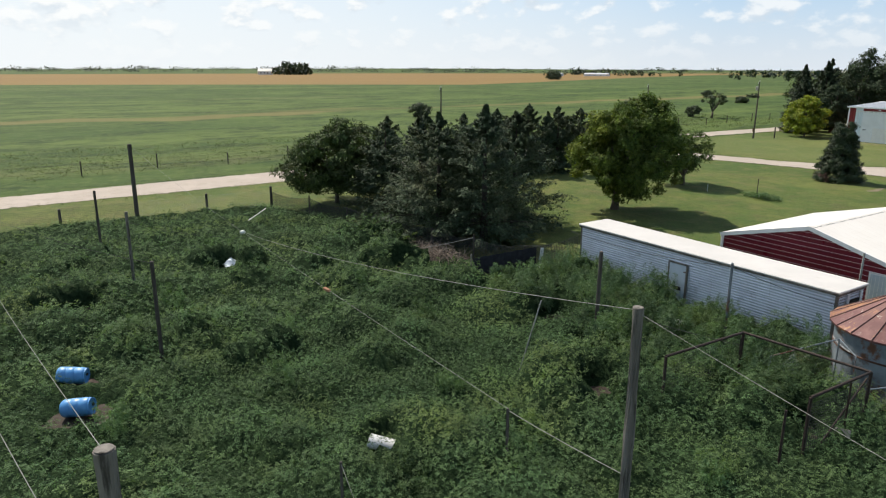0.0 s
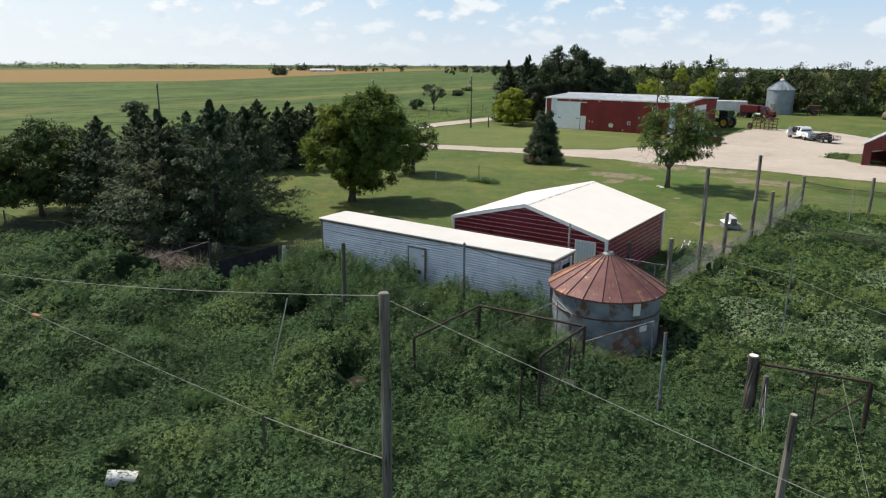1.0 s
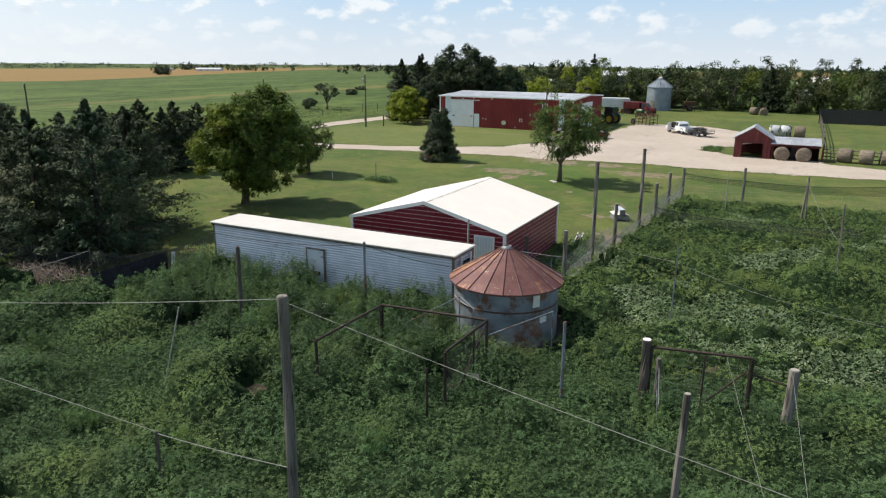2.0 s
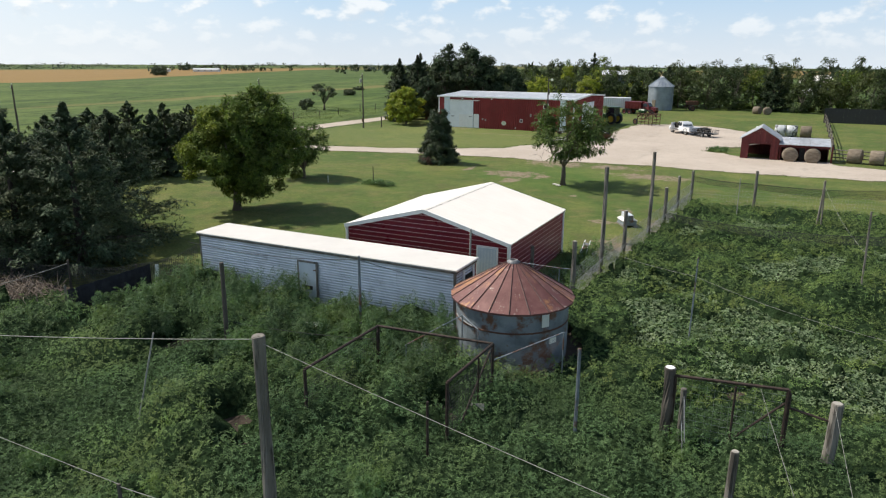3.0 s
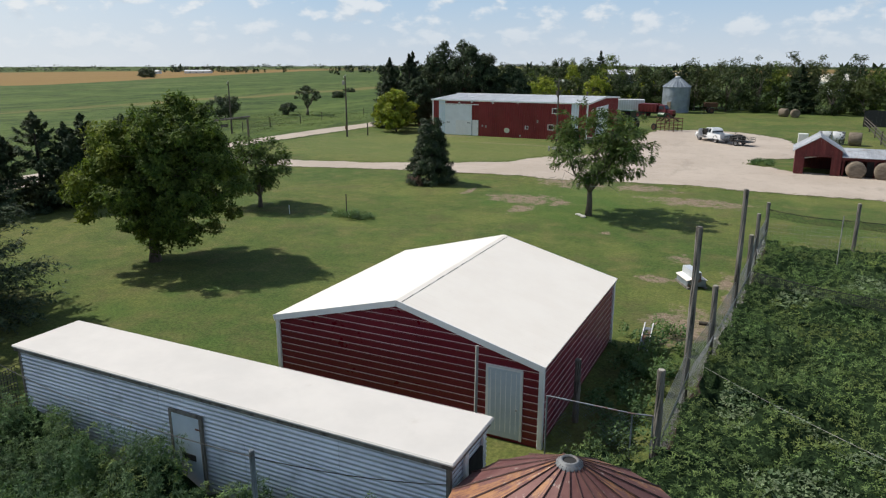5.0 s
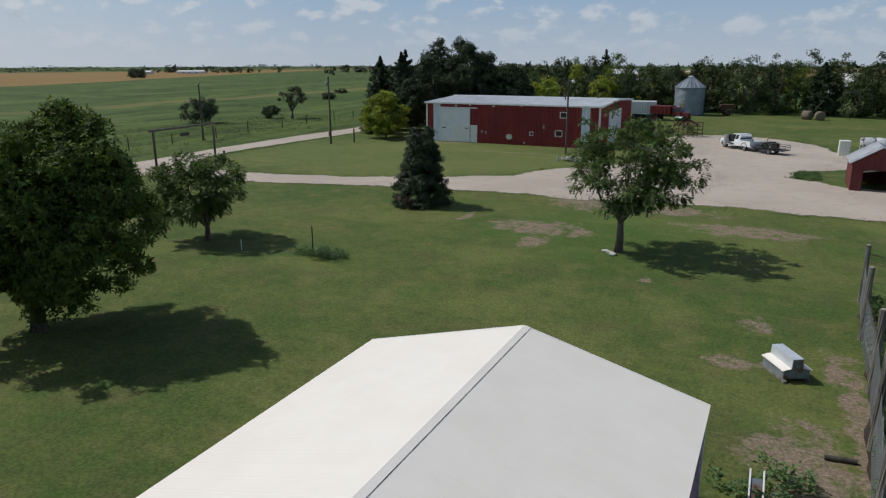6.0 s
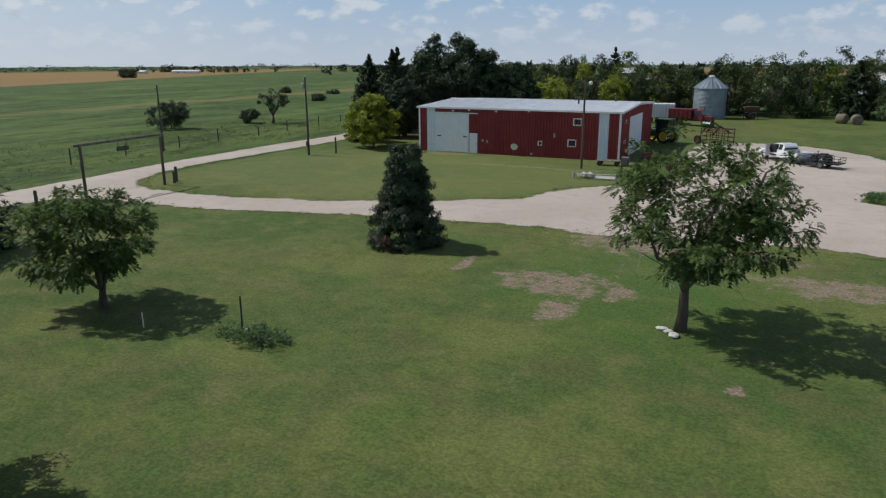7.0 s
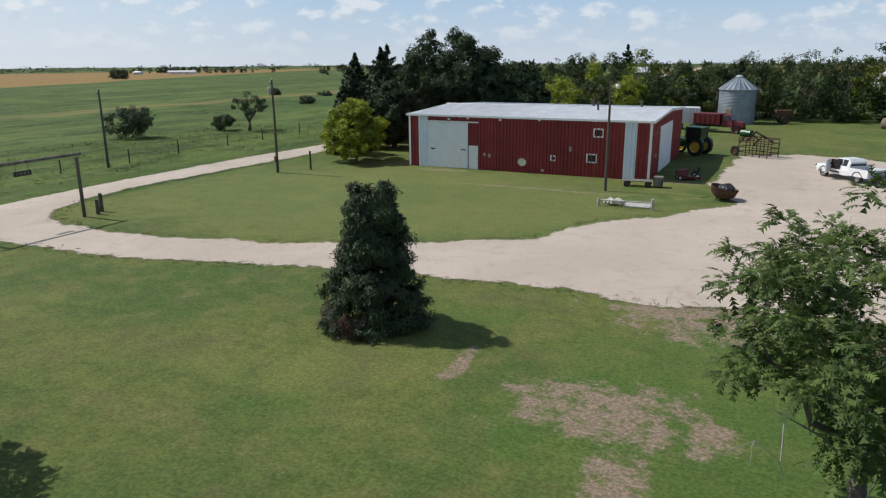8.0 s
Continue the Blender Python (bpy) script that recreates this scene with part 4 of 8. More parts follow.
    for s in (1, -1):
        vs = [cap.verts.new(v) for v in ((0, -over - 0.01, rz + 0.085), (s * 0.16, -over - 0.01, rz + 0.045), (s * 0.16, d + over + 0.01, rz + 0.045), (0, d + over + 0.01, rz + 0.085))]
        cap.faces.new(vs)
    part("ridge_cap", cap, M["roof_white"], c, "folded white ridge cap")
    foam = mesh_from("closure_strip", boxed(0.148, 0.164, 0, 0.085, rz, rz + 0.043), M["post"])
    rng = random.Random(4)
    for k in range(70):
        if rng.random() < 0.75:
            part("closure_strip", foam, None, c, at=pose(0, -0.05 + (d + 0.1) * k / 70, 0))
    # trims
    for s in (1, -1):
        for y in (0.0, d):
            part("corner_trim", boxed(s * hw - 0.07, s * hw + 0.07, y - 0.07, y + 0.07, 0, ez - 0.01, 0.01), M["trim_white"], c, "white corner trim")
        for y in (-over - 0.025, d + over - 0.005):
            bm = boxed(0, length, 0, 0.03, -0.10, th + 0.012)
            ang = math.degrees(slope)
            m = pose(0, y, rz) @ pose(0, 0, 0, 0, ang, 0) if s == 1 else pose(0, y + 0.03, rz) @ pose(0, 0, 0, 0, 0, 180) @ pose(0, 0, 0, 0, ang, 0)
            part("rake_trim", bm, M["trim_white"], c, "white rake trim", at=m)
    # walk door
    dx = hw - 1.52
    dr = part("door", boxed(dx, dx + 0.93, -0.075, -0.035, 0.12, 2.16, 0.008), M["old_door"], c, "pale blue-grey plank door, closed")
    for k in range(6):
        part("batten", boxed(dx + 0.07 + k * 0.15, dx + 0.085 + k * 0.15, -0.081, -0.074, 0.3, 2.1), M["trim_white"], dr)
    part("door_knob", lathe(bmesh.new(), [(0.0, -0.05), (0.03, -0.05), (0.035, -0.02), (0.02, 0.0)], 10, "Y"), M["chrome"], dr, at=pose(dx + 0.85, -0.08, 1.05))
    fr = boxed(dx - 0.07, dx - 0.004, -0.07, -0.01, 0.1, 2.24)
    box(fr, dx + 0.934, dx + 1.0, -0.07, -0.01, 0.1, 2.24)
    box(fr, dx - 0.004, dx + 0.934, -0.07, -0.01, 2.165, 2.24)
    part("door_frame", fr, M["trim_white"], c, "white door frame")


shed()


# ---- old grain bin ----
def grain_bin():
    R, ez, az, rr = 2.06, 2.22, 3.50, 2.28
    c = thing("grain_bin", (-9.50, 24.02, 0), "squat grey grain bin with a rusty conical roof", "grain bin")
    bm = bmesh.new()
    rows, seg = 3, 12
    for r in range(rows):
        z0, z1 = ez * r / rows, ez * (r + 1) / rows
        for k in range(seg):
            a0, a1 = 360 * k / seg, 360 * (k + 1) / seg
            p = [(R + 0.004 * (r % 2), z0)]
            for q in range(1, 14):
                z = z0 + (z1 - z0 + 0.01) * q / 14
                p.append((R + 0.004 * (r % 2) + 0.010 * math.cos(q * math.pi), z))
            p.append((R + 0.004 * (r % 2), z1 + 0.01))
            part("wall_sheet", lathe(bmesh.new(), p, 4, "Z", a0, a1 + 0.2), M["bin_wall"], c, smooth=True)
    part("band", lathe(bm, [(R + 0.012, 1.40), (R + 0.03, 1.41), (R + 0.03, 1.46), (R + 0.012, 1.47)], 36), M["rusty"], c, "dark rusty hoop round the wall")
    n = 20
    for k in range(n):
        a0, a1 = 2 * math.pi * k / n, 2 * math.pi * (k + 1) / n
        bm = bmesh.new()

        def at(r, a, z):
            return bm.verts.new((r * math.cos(a), r * math.sin(a), z))
        q = [at(0.20, a0, az - 0.06), at(rr, a0, ez), at(rr, a1, ez), at(0.20, a1, az - 0.06)]
        bm.faces.new(q)
        # rolled seam
        da = 0.022
        s = [at(0.20, a0 - da * 2, az - 0.05), at(rr + 0.01, a0 - da * 0.5, ez + 0.005), at(rr + 0.01, a0, ez + 0.032), at(0.20, a0, az - 0.028), at(rr + 0.01, a0 + da * 0.5, ez + 0.005), at(0.20, a0 + da * 2, az - 0.05)]
        seam = bmesh.new()
        s = [seam.verts.new(v.co) for v in s]
        seam.faces.new((s[0], s[1], s[2], s[3]))
        seam.faces.new((s[3], s[2], s[4], s[5]))
        part("seam", seam, M["seam"], c, "dark rolled seam")
        f = [at(rr, a0, ez), at(rr, a1, ez), at(rr - 0.01, a1, ez - 0.07), at(rr - 0.01, a0, ez - 0.07)]
        bm.faces.new(f)
        part("roof_sheet", bm, M["rust_roof"], c)
    part("cap", lathe(bmesh.new(), [(0.25, az - 0.11), (0.24, az - 0.05), (0.18, az - 0.03), (0.17, az + 0.01), (0.14, az + 0.02), (0.12, az - 0.01)], 20), M["cap"], c, "dull grey dented cap", smooth=True)
    part("cap_hole", lathe(bmesh.new(), [(0.13, az - 0.02), (0.0, az - 0.015)], 20), M["rubber"], c, "dark open hole in the cap")
    # pale hatches on the wall
    for az_deg, z0, z1, wd in ((-36, 1.62, 2.12, 0.30), (-26, 0.95, 1.17, 0.34)):
        a = radians(az_deg)
        part("hatch", boxed(-wd / 2, wd / 2, -0.02, 0.02, z0, z1, 0.006), M["bucket"], c, "pale hatch plate", at=pose((R + 0.03) * math.cos(a), (R + 0.03) * math.sin(a), 0, 0, 0, az_deg + 90))
    part("wall_pipe", chain(bmesh.new(), [(R * 1.03 * math.cos(radians(a)), R * 1.03 * math.sin(radians(a)), 1.62 - 0.004 * (a + 140)) for a in range(-140, -105, 5)], 0.02), M["wire"], c, "bent grey pipe on the wall")


grain_bin()


# ---- big barn ----
def barn():
    x0, x1, y0, y1, ez, rz = -52.0, -29.9, 103.06, 120.6, 4.82, 5.20
    c = thing("machine_barn", (x0, y0, 0), "long red steel barn with white trim and grey roof", "barn")
    w, d = x1 - x0, y1 - y0
    core = boxed(0.06, w - 0.06, 0.10, d - 0.06, 0, ez - 0.02)
    part("frame", core, M["dark"], c)

    def bay(xa, xb, z0, z1, material, label="", panel=0.92):
        n = max(1, int(round((xb - xa) / panel)))
        pw = (xb - xa) / n
        me = mesh_from("wall_panel", profile_sheet(pw, z1 - z0, pw / 3, 0.10, 0.58), material)
        for k in range(n):
            part("wall_panel", me, None, c, label, at=pose(xa + k * pw, 0.0, z0))

    bay(0.0, 0.9, 0, ez, M["barn_red"])
    bay(0.9, 1.9, 0, ez, M["clear_panel"], "bluish white translucent wall panel", 1.0)
    bay(1.9, 6.0, 4.2, ez, M["barn_red"])
    bay(6.0, 7.0, 2.2, ez, M["barn_red"], panel=1.0)
    bay(7.0, 20.0, 0, ez, M["barn_red"])
    bay(20.0, 21.0, 0, ez, M["clear_panel"], "bluish white translucent wall panel", 1.0)
    bay(21.0, w, 0, ez, M["barn_red"])
    # gable end
    n = 17
    pw = d / n
    for k in range(n):
        u = (k + 0.5) * pw
        top = ez + (rz - ez) * (1 - abs(u - d / 2) / (d / 2)) - 0.03
        z0 = 4.05 if 4.4 < u < 11.6 else 0
        bm = profile_sheet(pw, top - z0, pw / 3, 0.10, 0.58)
        part("wall_panel", bm, M["barn_red"], c, at=pose(w, k * pw, z0, 0, 0, 90))
    gable = bmesh.new()
    for xx in (0.03, w - 0.03):
        gable.faces.new([gable.verts.new(v) for v in ((xx, 0.05, ez - 0.05), (xx, d - 0.05, ez - 0.05), (xx, d / 2, rz - 0.05))])
    part("gable_core", gable, M["barn_red"], c)
    bk = mesh_from("wall_panel", profile_sheet(w / 12, ez, w / 36, 0.035, 0.62), M["barn_red"])
    for k in range(12):
        part("wall_panel", bk, None, c, at=pose(w - k * w / 12, d, 0, 0, 0, 180))
    sd = mesh_from("wall_panel", profile_sheet(d / 8, ez, d / 24, 0.035, 0.62), M["barn_red"])
    for k in range(8):
        part("wall_panel", sd, None, c, at=pose(0, d - k * d / 8, 0, 0, 0, -90))
    # roof
    over = 0.25
    slope = math.degrees(math.atan2(rz - ez, d / 2))
    length = math.hypot(d / 2, rz - ez) + over
    n = 24
    pw = (w + 2 * over) / n
    me = mesh_from("roof_sheet", ribbed_slab(length, pw - 0.004, 0.04, 3, 0.03, 0.05), M["grey_roof"])
    for k in range(n):
        part("roof_sheet", me, None, c, at=pose(-over + k * pw, d / 2, rz) @ pose(0, 0, 0, slope, 0, 0) @ pose(0, 0, 0, 0, 0, -90))
        part("roof_sheet", me, None, c, at=pose(-over + (k + 1) * pw, d / 2, rz) @ pose(0, 0, 0, 0, 0, 180) @ pose(0, 0, 0, slope, 0, 0) @ pose(0, 0, 0, 0, 0, -90))
    cap = bmesh.new()
    for s in (1, -1):
        cap.faces.new([cap.verts.new(v) for v in ((-over - 0.02, d / 2, rz + 0.12), (w + over + 0.02, d / 2, rz + 0.12), (w + over + 0.02, d / 2 + s * 0.3, rz + 0.05), (-over - 0.02, d / 2 + s * 0.3, rz + 0.05))])
    part("ridge_cap", cap, M["grey_roof"], c)
    part("eave_trim", boxed(-over, w + over, -0.28, -0.20, ez - 0.14, ez + 0.03), M["trim_white"], c, "white eave trim")
    for xx in (0.0, w):
        part("corner_trim", boxed(xx - 0.10, xx + 0.10, -0.06, 0.10, 0, ez), M["trim_white"], c, "white corner trim")
    part("corner_trim", boxed(w - 0.05, w + 0.06, d - 0.1, d + 0.1, 0, ez), M["trim_white"], c, "white corner trim")
    for s in (1, -1):
        bm = boxed(w + over - 0.02, w + over + 0.03, -length, 0, -0.16, 0.06)
        part("rake_trim", bm, M["trim_white"], c, "white rake trim", at=pose(0, d / 2, rz) @ (pose(0, 0, 0, slope, 0, 0) if s == 1 else Matrix.Diagonal((1, -1, 1, 1)) @ pose(0, 0, 0, slope, 0, 0)))
    # sliding door with an inner door, and a walk door
    big = part("sliding_door", boxed(1.9, 5.96, -0.06, -0.01, 0.03, 4.16), M["door_white"], c, "large white sliding steel door, closed")
    for k in range(13):
        u = 2.05 + k * 0.31
        part("rib", boxed(u, u + 0.035, -0.075, -0.058, 0.06, 4.12), M["door_white"], big)
    part("inset_door", boxed(3.55, 5.85, -0.085, -0.07, 0.08, 2.05, 0.01), M["trim_white"], big, "lower white inset door")
    for u in (2.2, 5.3):
        part("handle", boxed(u, u + 0.45, -0.11, -0.07, 1.68, 1.78), M["rubber"], big, "dark handle bar")
    wd = part("walk_door", boxed(6.05, 6.97, -0.06, -0.01, 0.03, 2.15), M["trim_white"], c, "white walk door, closed")
    part("handle", boxed(6.85, 6.92, -0.10, -0.06, 0.98, 1.1), M["chrome"], wd)
    part("door_track", boxed(1.0, 7.0, -0.12, -0.04, 4.18, 4.30), M["trim_white"], c, "white door track")
    # windows
    for xa, xb, za, zb in ((17.4, 18.3, 3.35, 4.10), (16.9, 17.8, 1.20, 1.98), (13.75, 14.3, 1.18, 1.68)):
        wn = part("window", boxed(xa, xb, -0.075, -0.02, za, zb), M["trim_white"], c, "small square window with a pale frame")
        part("pane", boxed(xa + 0.12, xb - 0.12, -0.083, -0.076, za + 0.12, zb - 0.12), M["glass"], wn)
    dish = bmesh.new()
    lathe(dish, [(0.0, 0.0), (0.2, -0.02), (0.36, -0.09), (0.38, -0.08), (0.2, 0.0)], 18, "Y")
    part("satellite_dish", dish, M["bucket"], c, "white round dish low on the wall", at=pose(11.3, -0.35, 1.0, 20, 0, 12))
    part("dish_arm", tube(bmesh.new(), (11.3, -0.32, 1.0), (11.3, 0.02, 0.85), 0.03), M["chrome"], c)
    for u, z in ((9.0, 4.45), (12.6, 4.55), (5.9, 4.5), (4.0, 4.40)):
        part("wall_lamp", boxed(u, u + 0.22, -0.22, -0.03, z, z + 0.16, 0.03), M["trim_white"], c, "small white wall lamp")
    for u, z, h in ((15.4, 2.1, 0.4), (7.5, 1.3, 0.25), (8.0, 1.2, 0.3), (13.0, 0.2, 0.2)):
        part("electric_box", boxed(u, u + 0.22, -0.14, -0.036, z, z + h, 0.01), M["concrete"], c, "small grey box on the wall")
    # gable-end door and plaques
    g = part("sliding_door", boxed(w + 0.01, w + 0.06, 4.6, 11.4, 0.03, 4.05), M["door_white"], c, "tall white sliding door in the gable end, closed")
    for k in range(18):
        v = 4.8 + k * 0.37
        part("rib", boxed(w + 0.055, w + 0.075, v, v + 0.04, 0.06, 4.0), M["door_white"], g)
    for z in (1.35, 3.35):
        s = part("plaque", boxed(w + 0.04, w + 0.06, 1.6, 3.3, z, z + 0.75), M["rusty"], c, "dark wall plaque with pale bars")
        for k in range(3):
            part("bar", boxed(w + 0.062, w + 0.07, 1.8 + k * 0.48, 2.1 + k * 0.48, z + 0.18, z + 0.56), M["trim_white"], s)
    for u, v in ((16.2, 6.2), (19.5, 9.5), (14.6, 11)):
        part("roof_vent", tube(tube(bmesh.new(), (u, v, rz - 0.3), (u, v, rz + 0.55), 0.10), (u, v, rz + 0.5), (u, v, rz + 0.62), 0.17), M["post_dark"], c, "dark stove pipe")


barn()
# ---- trees ----
def limbs_mesh(bm, start, end, r0, r1, rng, wander=0.12, n=5):
    s, e = np.array(start, float), np.array(end, float)
    L = np.linalg.norm(e - s)
    pts, rad = [], []
    for i in range(n + 1):
        w = i / n
        p = s * (1 - w) + e * w
        if 0 < i < n:
            p = p + rng.normal(0, wander * L * 0.35, 3) * math.sin(math.pi * w)
        p[2] += 0.10 * L * math.sin(math.pi * w) * (1 if e[2] >= s[2] - 0.5 else 0.3)
        pts.append(p)
        rad.append(r0 * (1 - w) + r1 * w)
    chain(bm, pts, r0, 6, rad)
    return pts


def broadleaf(base, height, radius, low, trunk, material, seed, clumps=60, per=40, size=0.3, label="", name="tree", clump=0.2, group="", squash=1.0, lobes=5, shift=(0, 0), twigs=40, taper=0.25, frond=0, blades=5, core=0.3, floor=-0.8, dead=0):
    """A tree with a tapered trunk, forking limbs, and a crown of leafy clumps with gaps."""
    rng = np.random.default_rng(seed)
    t = thing(name, (base[0], base[1], float(fall(np.float64(base[0]), np.float64(base[1])))), label, "tree" if height > 3 else "bush", group)
    cz, rz = (height + low) / 2, (height - low) / 2
    # lobes give the crown its uneven outline
    lobe = unit(rng.normal(0, 1, (lobes, 3)) * np.array([1, 1, 0.8]))
    tall = rng.uniform(0.75, 1.15, lobes)
    cs, rad = [], []
    while len(cs) < clumps:
        v = unit(rng.normal(0, 1, 3))
        reach = 0.62 + 0.36 * float(np.max(tall * np.clip((lobe @ v - 0.55) / 0.45, 0, 1)))
        q = v * reach * (rng.uniform(core, 1.0) ** 0.5)
        if q[2] < floor * rng.uniform(0.8, 1.0):
            continue
        k2 = 1 - taper * max(0.0, q[2] + 0.1) ** 1.3
        cs.append((q[0] * radius * k2 + shift[0], q[1] * radius * squash * k2 + shift[1], max(cz + q[2] * rz, 0.25)))
        rad.append(radius * clump * rng.uniform(0.65, 1.25))
    cs, rad = np.array(cs), np.array(rad)
    wood = bmesh.new()
    fork = max(low * 0.9, height * 0.16)
    chain(wood, [(0, 0, -0.05), (trunk * 0.2, 0, fork * 0.5), (0, trunk * 0.3, fork)], trunk, 9, [trunk * 1.35, trunk, trunk * 0.82])
    part("trunk", wood, M["bark"], t, smooth=True)
    limb = bmesh.new()
    order = rng.permutation(len(cs))
    far_out = np.linalg.norm(cs - np.array([0, 0, fork]), axis=1)
    mains = [cs[i] for i in order if far_out[i] > 0.6 * far_out.max()][:6]
    joints = []
    for e in mains:
        pts = limbs_mesh(limb, (0, 0, fork * 0.95), e, trunk * 0.55, trunk * 0.10, rng)
        joints += [(p, trunk * (0.42 - 0.06 * q)) for q, p in enumerate(pts) if q > 0]
    chosen = order[6:6 + min(twigs, clumps)]
    for i in sorted(chosen, key=lambda q: far_out[q]):
        e = cs[i]
        j = min(joints, key=lambda q: np.linalg.norm(q[0] - e) + (0.5 if q[0][2] > e[2] else 0))
        pts = limbs_mesh(limb, j[0], e, j[1] * 0.5, trunk * 0.035, rng, n=3)
        joints += [(p, j[1] * 0.4) for p in pts[1:]]
    part("limb", limb, M["bark"], t, smooth=True)
    heart = np.array([shift[0], shift[1], cz - 0.5 * rz])
    if frond:
        own = np.repeat(np.arange(len(cs)), per)
        off = unit(rng.normal(0, 1, (len(own), 3))) * rng.uniform(0.1, 0.9, (len(own), 1)) * rad[own][:, None] * np.array([1, 1, 0.7])
        out = unit(off) * 0.8 + unit(cs[own] - heart) * 0.6
        out[:, 2] += 0.1
        v, f = fronds(rng, cs[own] + off, out, size, frond, 0.42, 0.45)
    else:
        v, f = clump_leaves(rng, cs, rad, per, size, heart, blades)
    part("crown", raw_mesh("crown", v, f, material), None, t)
    if dead:
        twig = bmesh.new()
        for k in range(dead):
            a = rng.uniform(0, 2 * np.pi)
            s = np.array([math.cos(a) * radius * 0.15, math.sin(a) * radius * 0.15, fork + rng.uniform(0.2, 1.2)])
            e = s + np.array([math.cos(a), math.sin(a), rng.uniform(0.0, 0.5)]) * radius * rng.uniform(0.35, 0.65)
            pts = limbs_mesh(twig, s, e, 0.028, 0.006, rng, 0.3, 5)
            for p in pts[2:]:
                limbs_mesh(twig, p, p + rng.normal(0, 0.35, 3) + np.array([math.cos(a), math.sin(a), 0.3]) * 0.3, 0.012, 0.004, rng, 0.3, 3)
        part("dead_twig", twig, M["dead_wood"], t, "bare bleached grey twigs")
    return t


def blunt_spruce(base, height, material, seed, label):
    """A dense spruce with drooping boughs, a broken-off blunt top and browned lowest boughs."""
    rng = np.random.default_rng(seed)
    t = thing("spruce", (base[0], base[1], 0), label, "tree")
    part("trunk", chain(bmesh.new(), [(0, 0, -0.05), (0.05, 0, height * 0.5), (0, 0.05, height * 0.96)], 0.16, 8, [0.2, 0.13, 0.04]), M["bark_dark"], t, smooth=True)
    n = 330
    u = rng.uniform(0.0, 1.0, n) ** 1.15
    az = rng.uniform(0, 2 * np.pi, n)
    skirt = np.interp(u, [0, 0.08, 0.25, 0.5, 0.75, 0.92, 1.0], [1.55, 1.84, 1.48, 1.14, 0.86, 0.72, 0.52]) * (1 + 0.10 * np.sin(az * 3 + u * 9) + 0.08 * np.sin(az * 5 - u * 15))
    r = skirt * rng.uniform(0.30, 1.20, n) ** 0.6
    z = 0.15 + u * (height - 0.35) + 0.25 * np.sin(az * 2 + 1.0) * (u > 0.9)
    cs = np.stack([r * np.cos(az), r * np.sin(az), z], 1)
    own = np.repeat(np.arange(n), 44)
    off = unit(rng.normal(0, 1, (len(own), 3))) * rng.uniform(0.3, 1.0, (len(own), 1)) * ((0.36 - 0.10 * u) * rng.uniform(0.7, 1.25, n))[own][:, None] * np.array([1.15, 1.15, 0.7])
    outw = np.stack([np.cos(az), np.sin(az), np.zeros(n)], 1)[own]
    c = cs[own] + off + outw * 0.12
    c[:, 2] = np.maximum(c[:, 2] - 0.15 * np.linalg.norm(off[:, :2], axis=1), 0.04)
    v, f = tufts(rng, c, outw * 0.6 + unit(off) * 0.7 + np.array([0, 0, 0.35]), 0.17, 5, 0.28, 0.1, 0.25)
    part("crown", raw_mesh("crown", v, f, material), None, t)
    k = 60
    a = rng.normal(3.9, 0.6, k)
    ra = rng.uniform(1.35, 1.95, k)
    s = np.stack([np.cos(a) * ra, np.sin(a) * ra, rng.uniform(0.08, 0.6, k)], 1)
    own = np.repeat(np.arange(k), 12)
    v, f = tufts(rng, s[own] + rng.normal(0, 0.14, (len(own), 3)), np.array([[-0.5, -0.5, 0.5]]), 0.16, 4, 0.25, 0.1)
    tagged(part("browned_boughs", raw_mesh("browned_boughs", v, f, M["browned"]), None, t), "browned dead lowest boughs", kind="stuff")
    return t


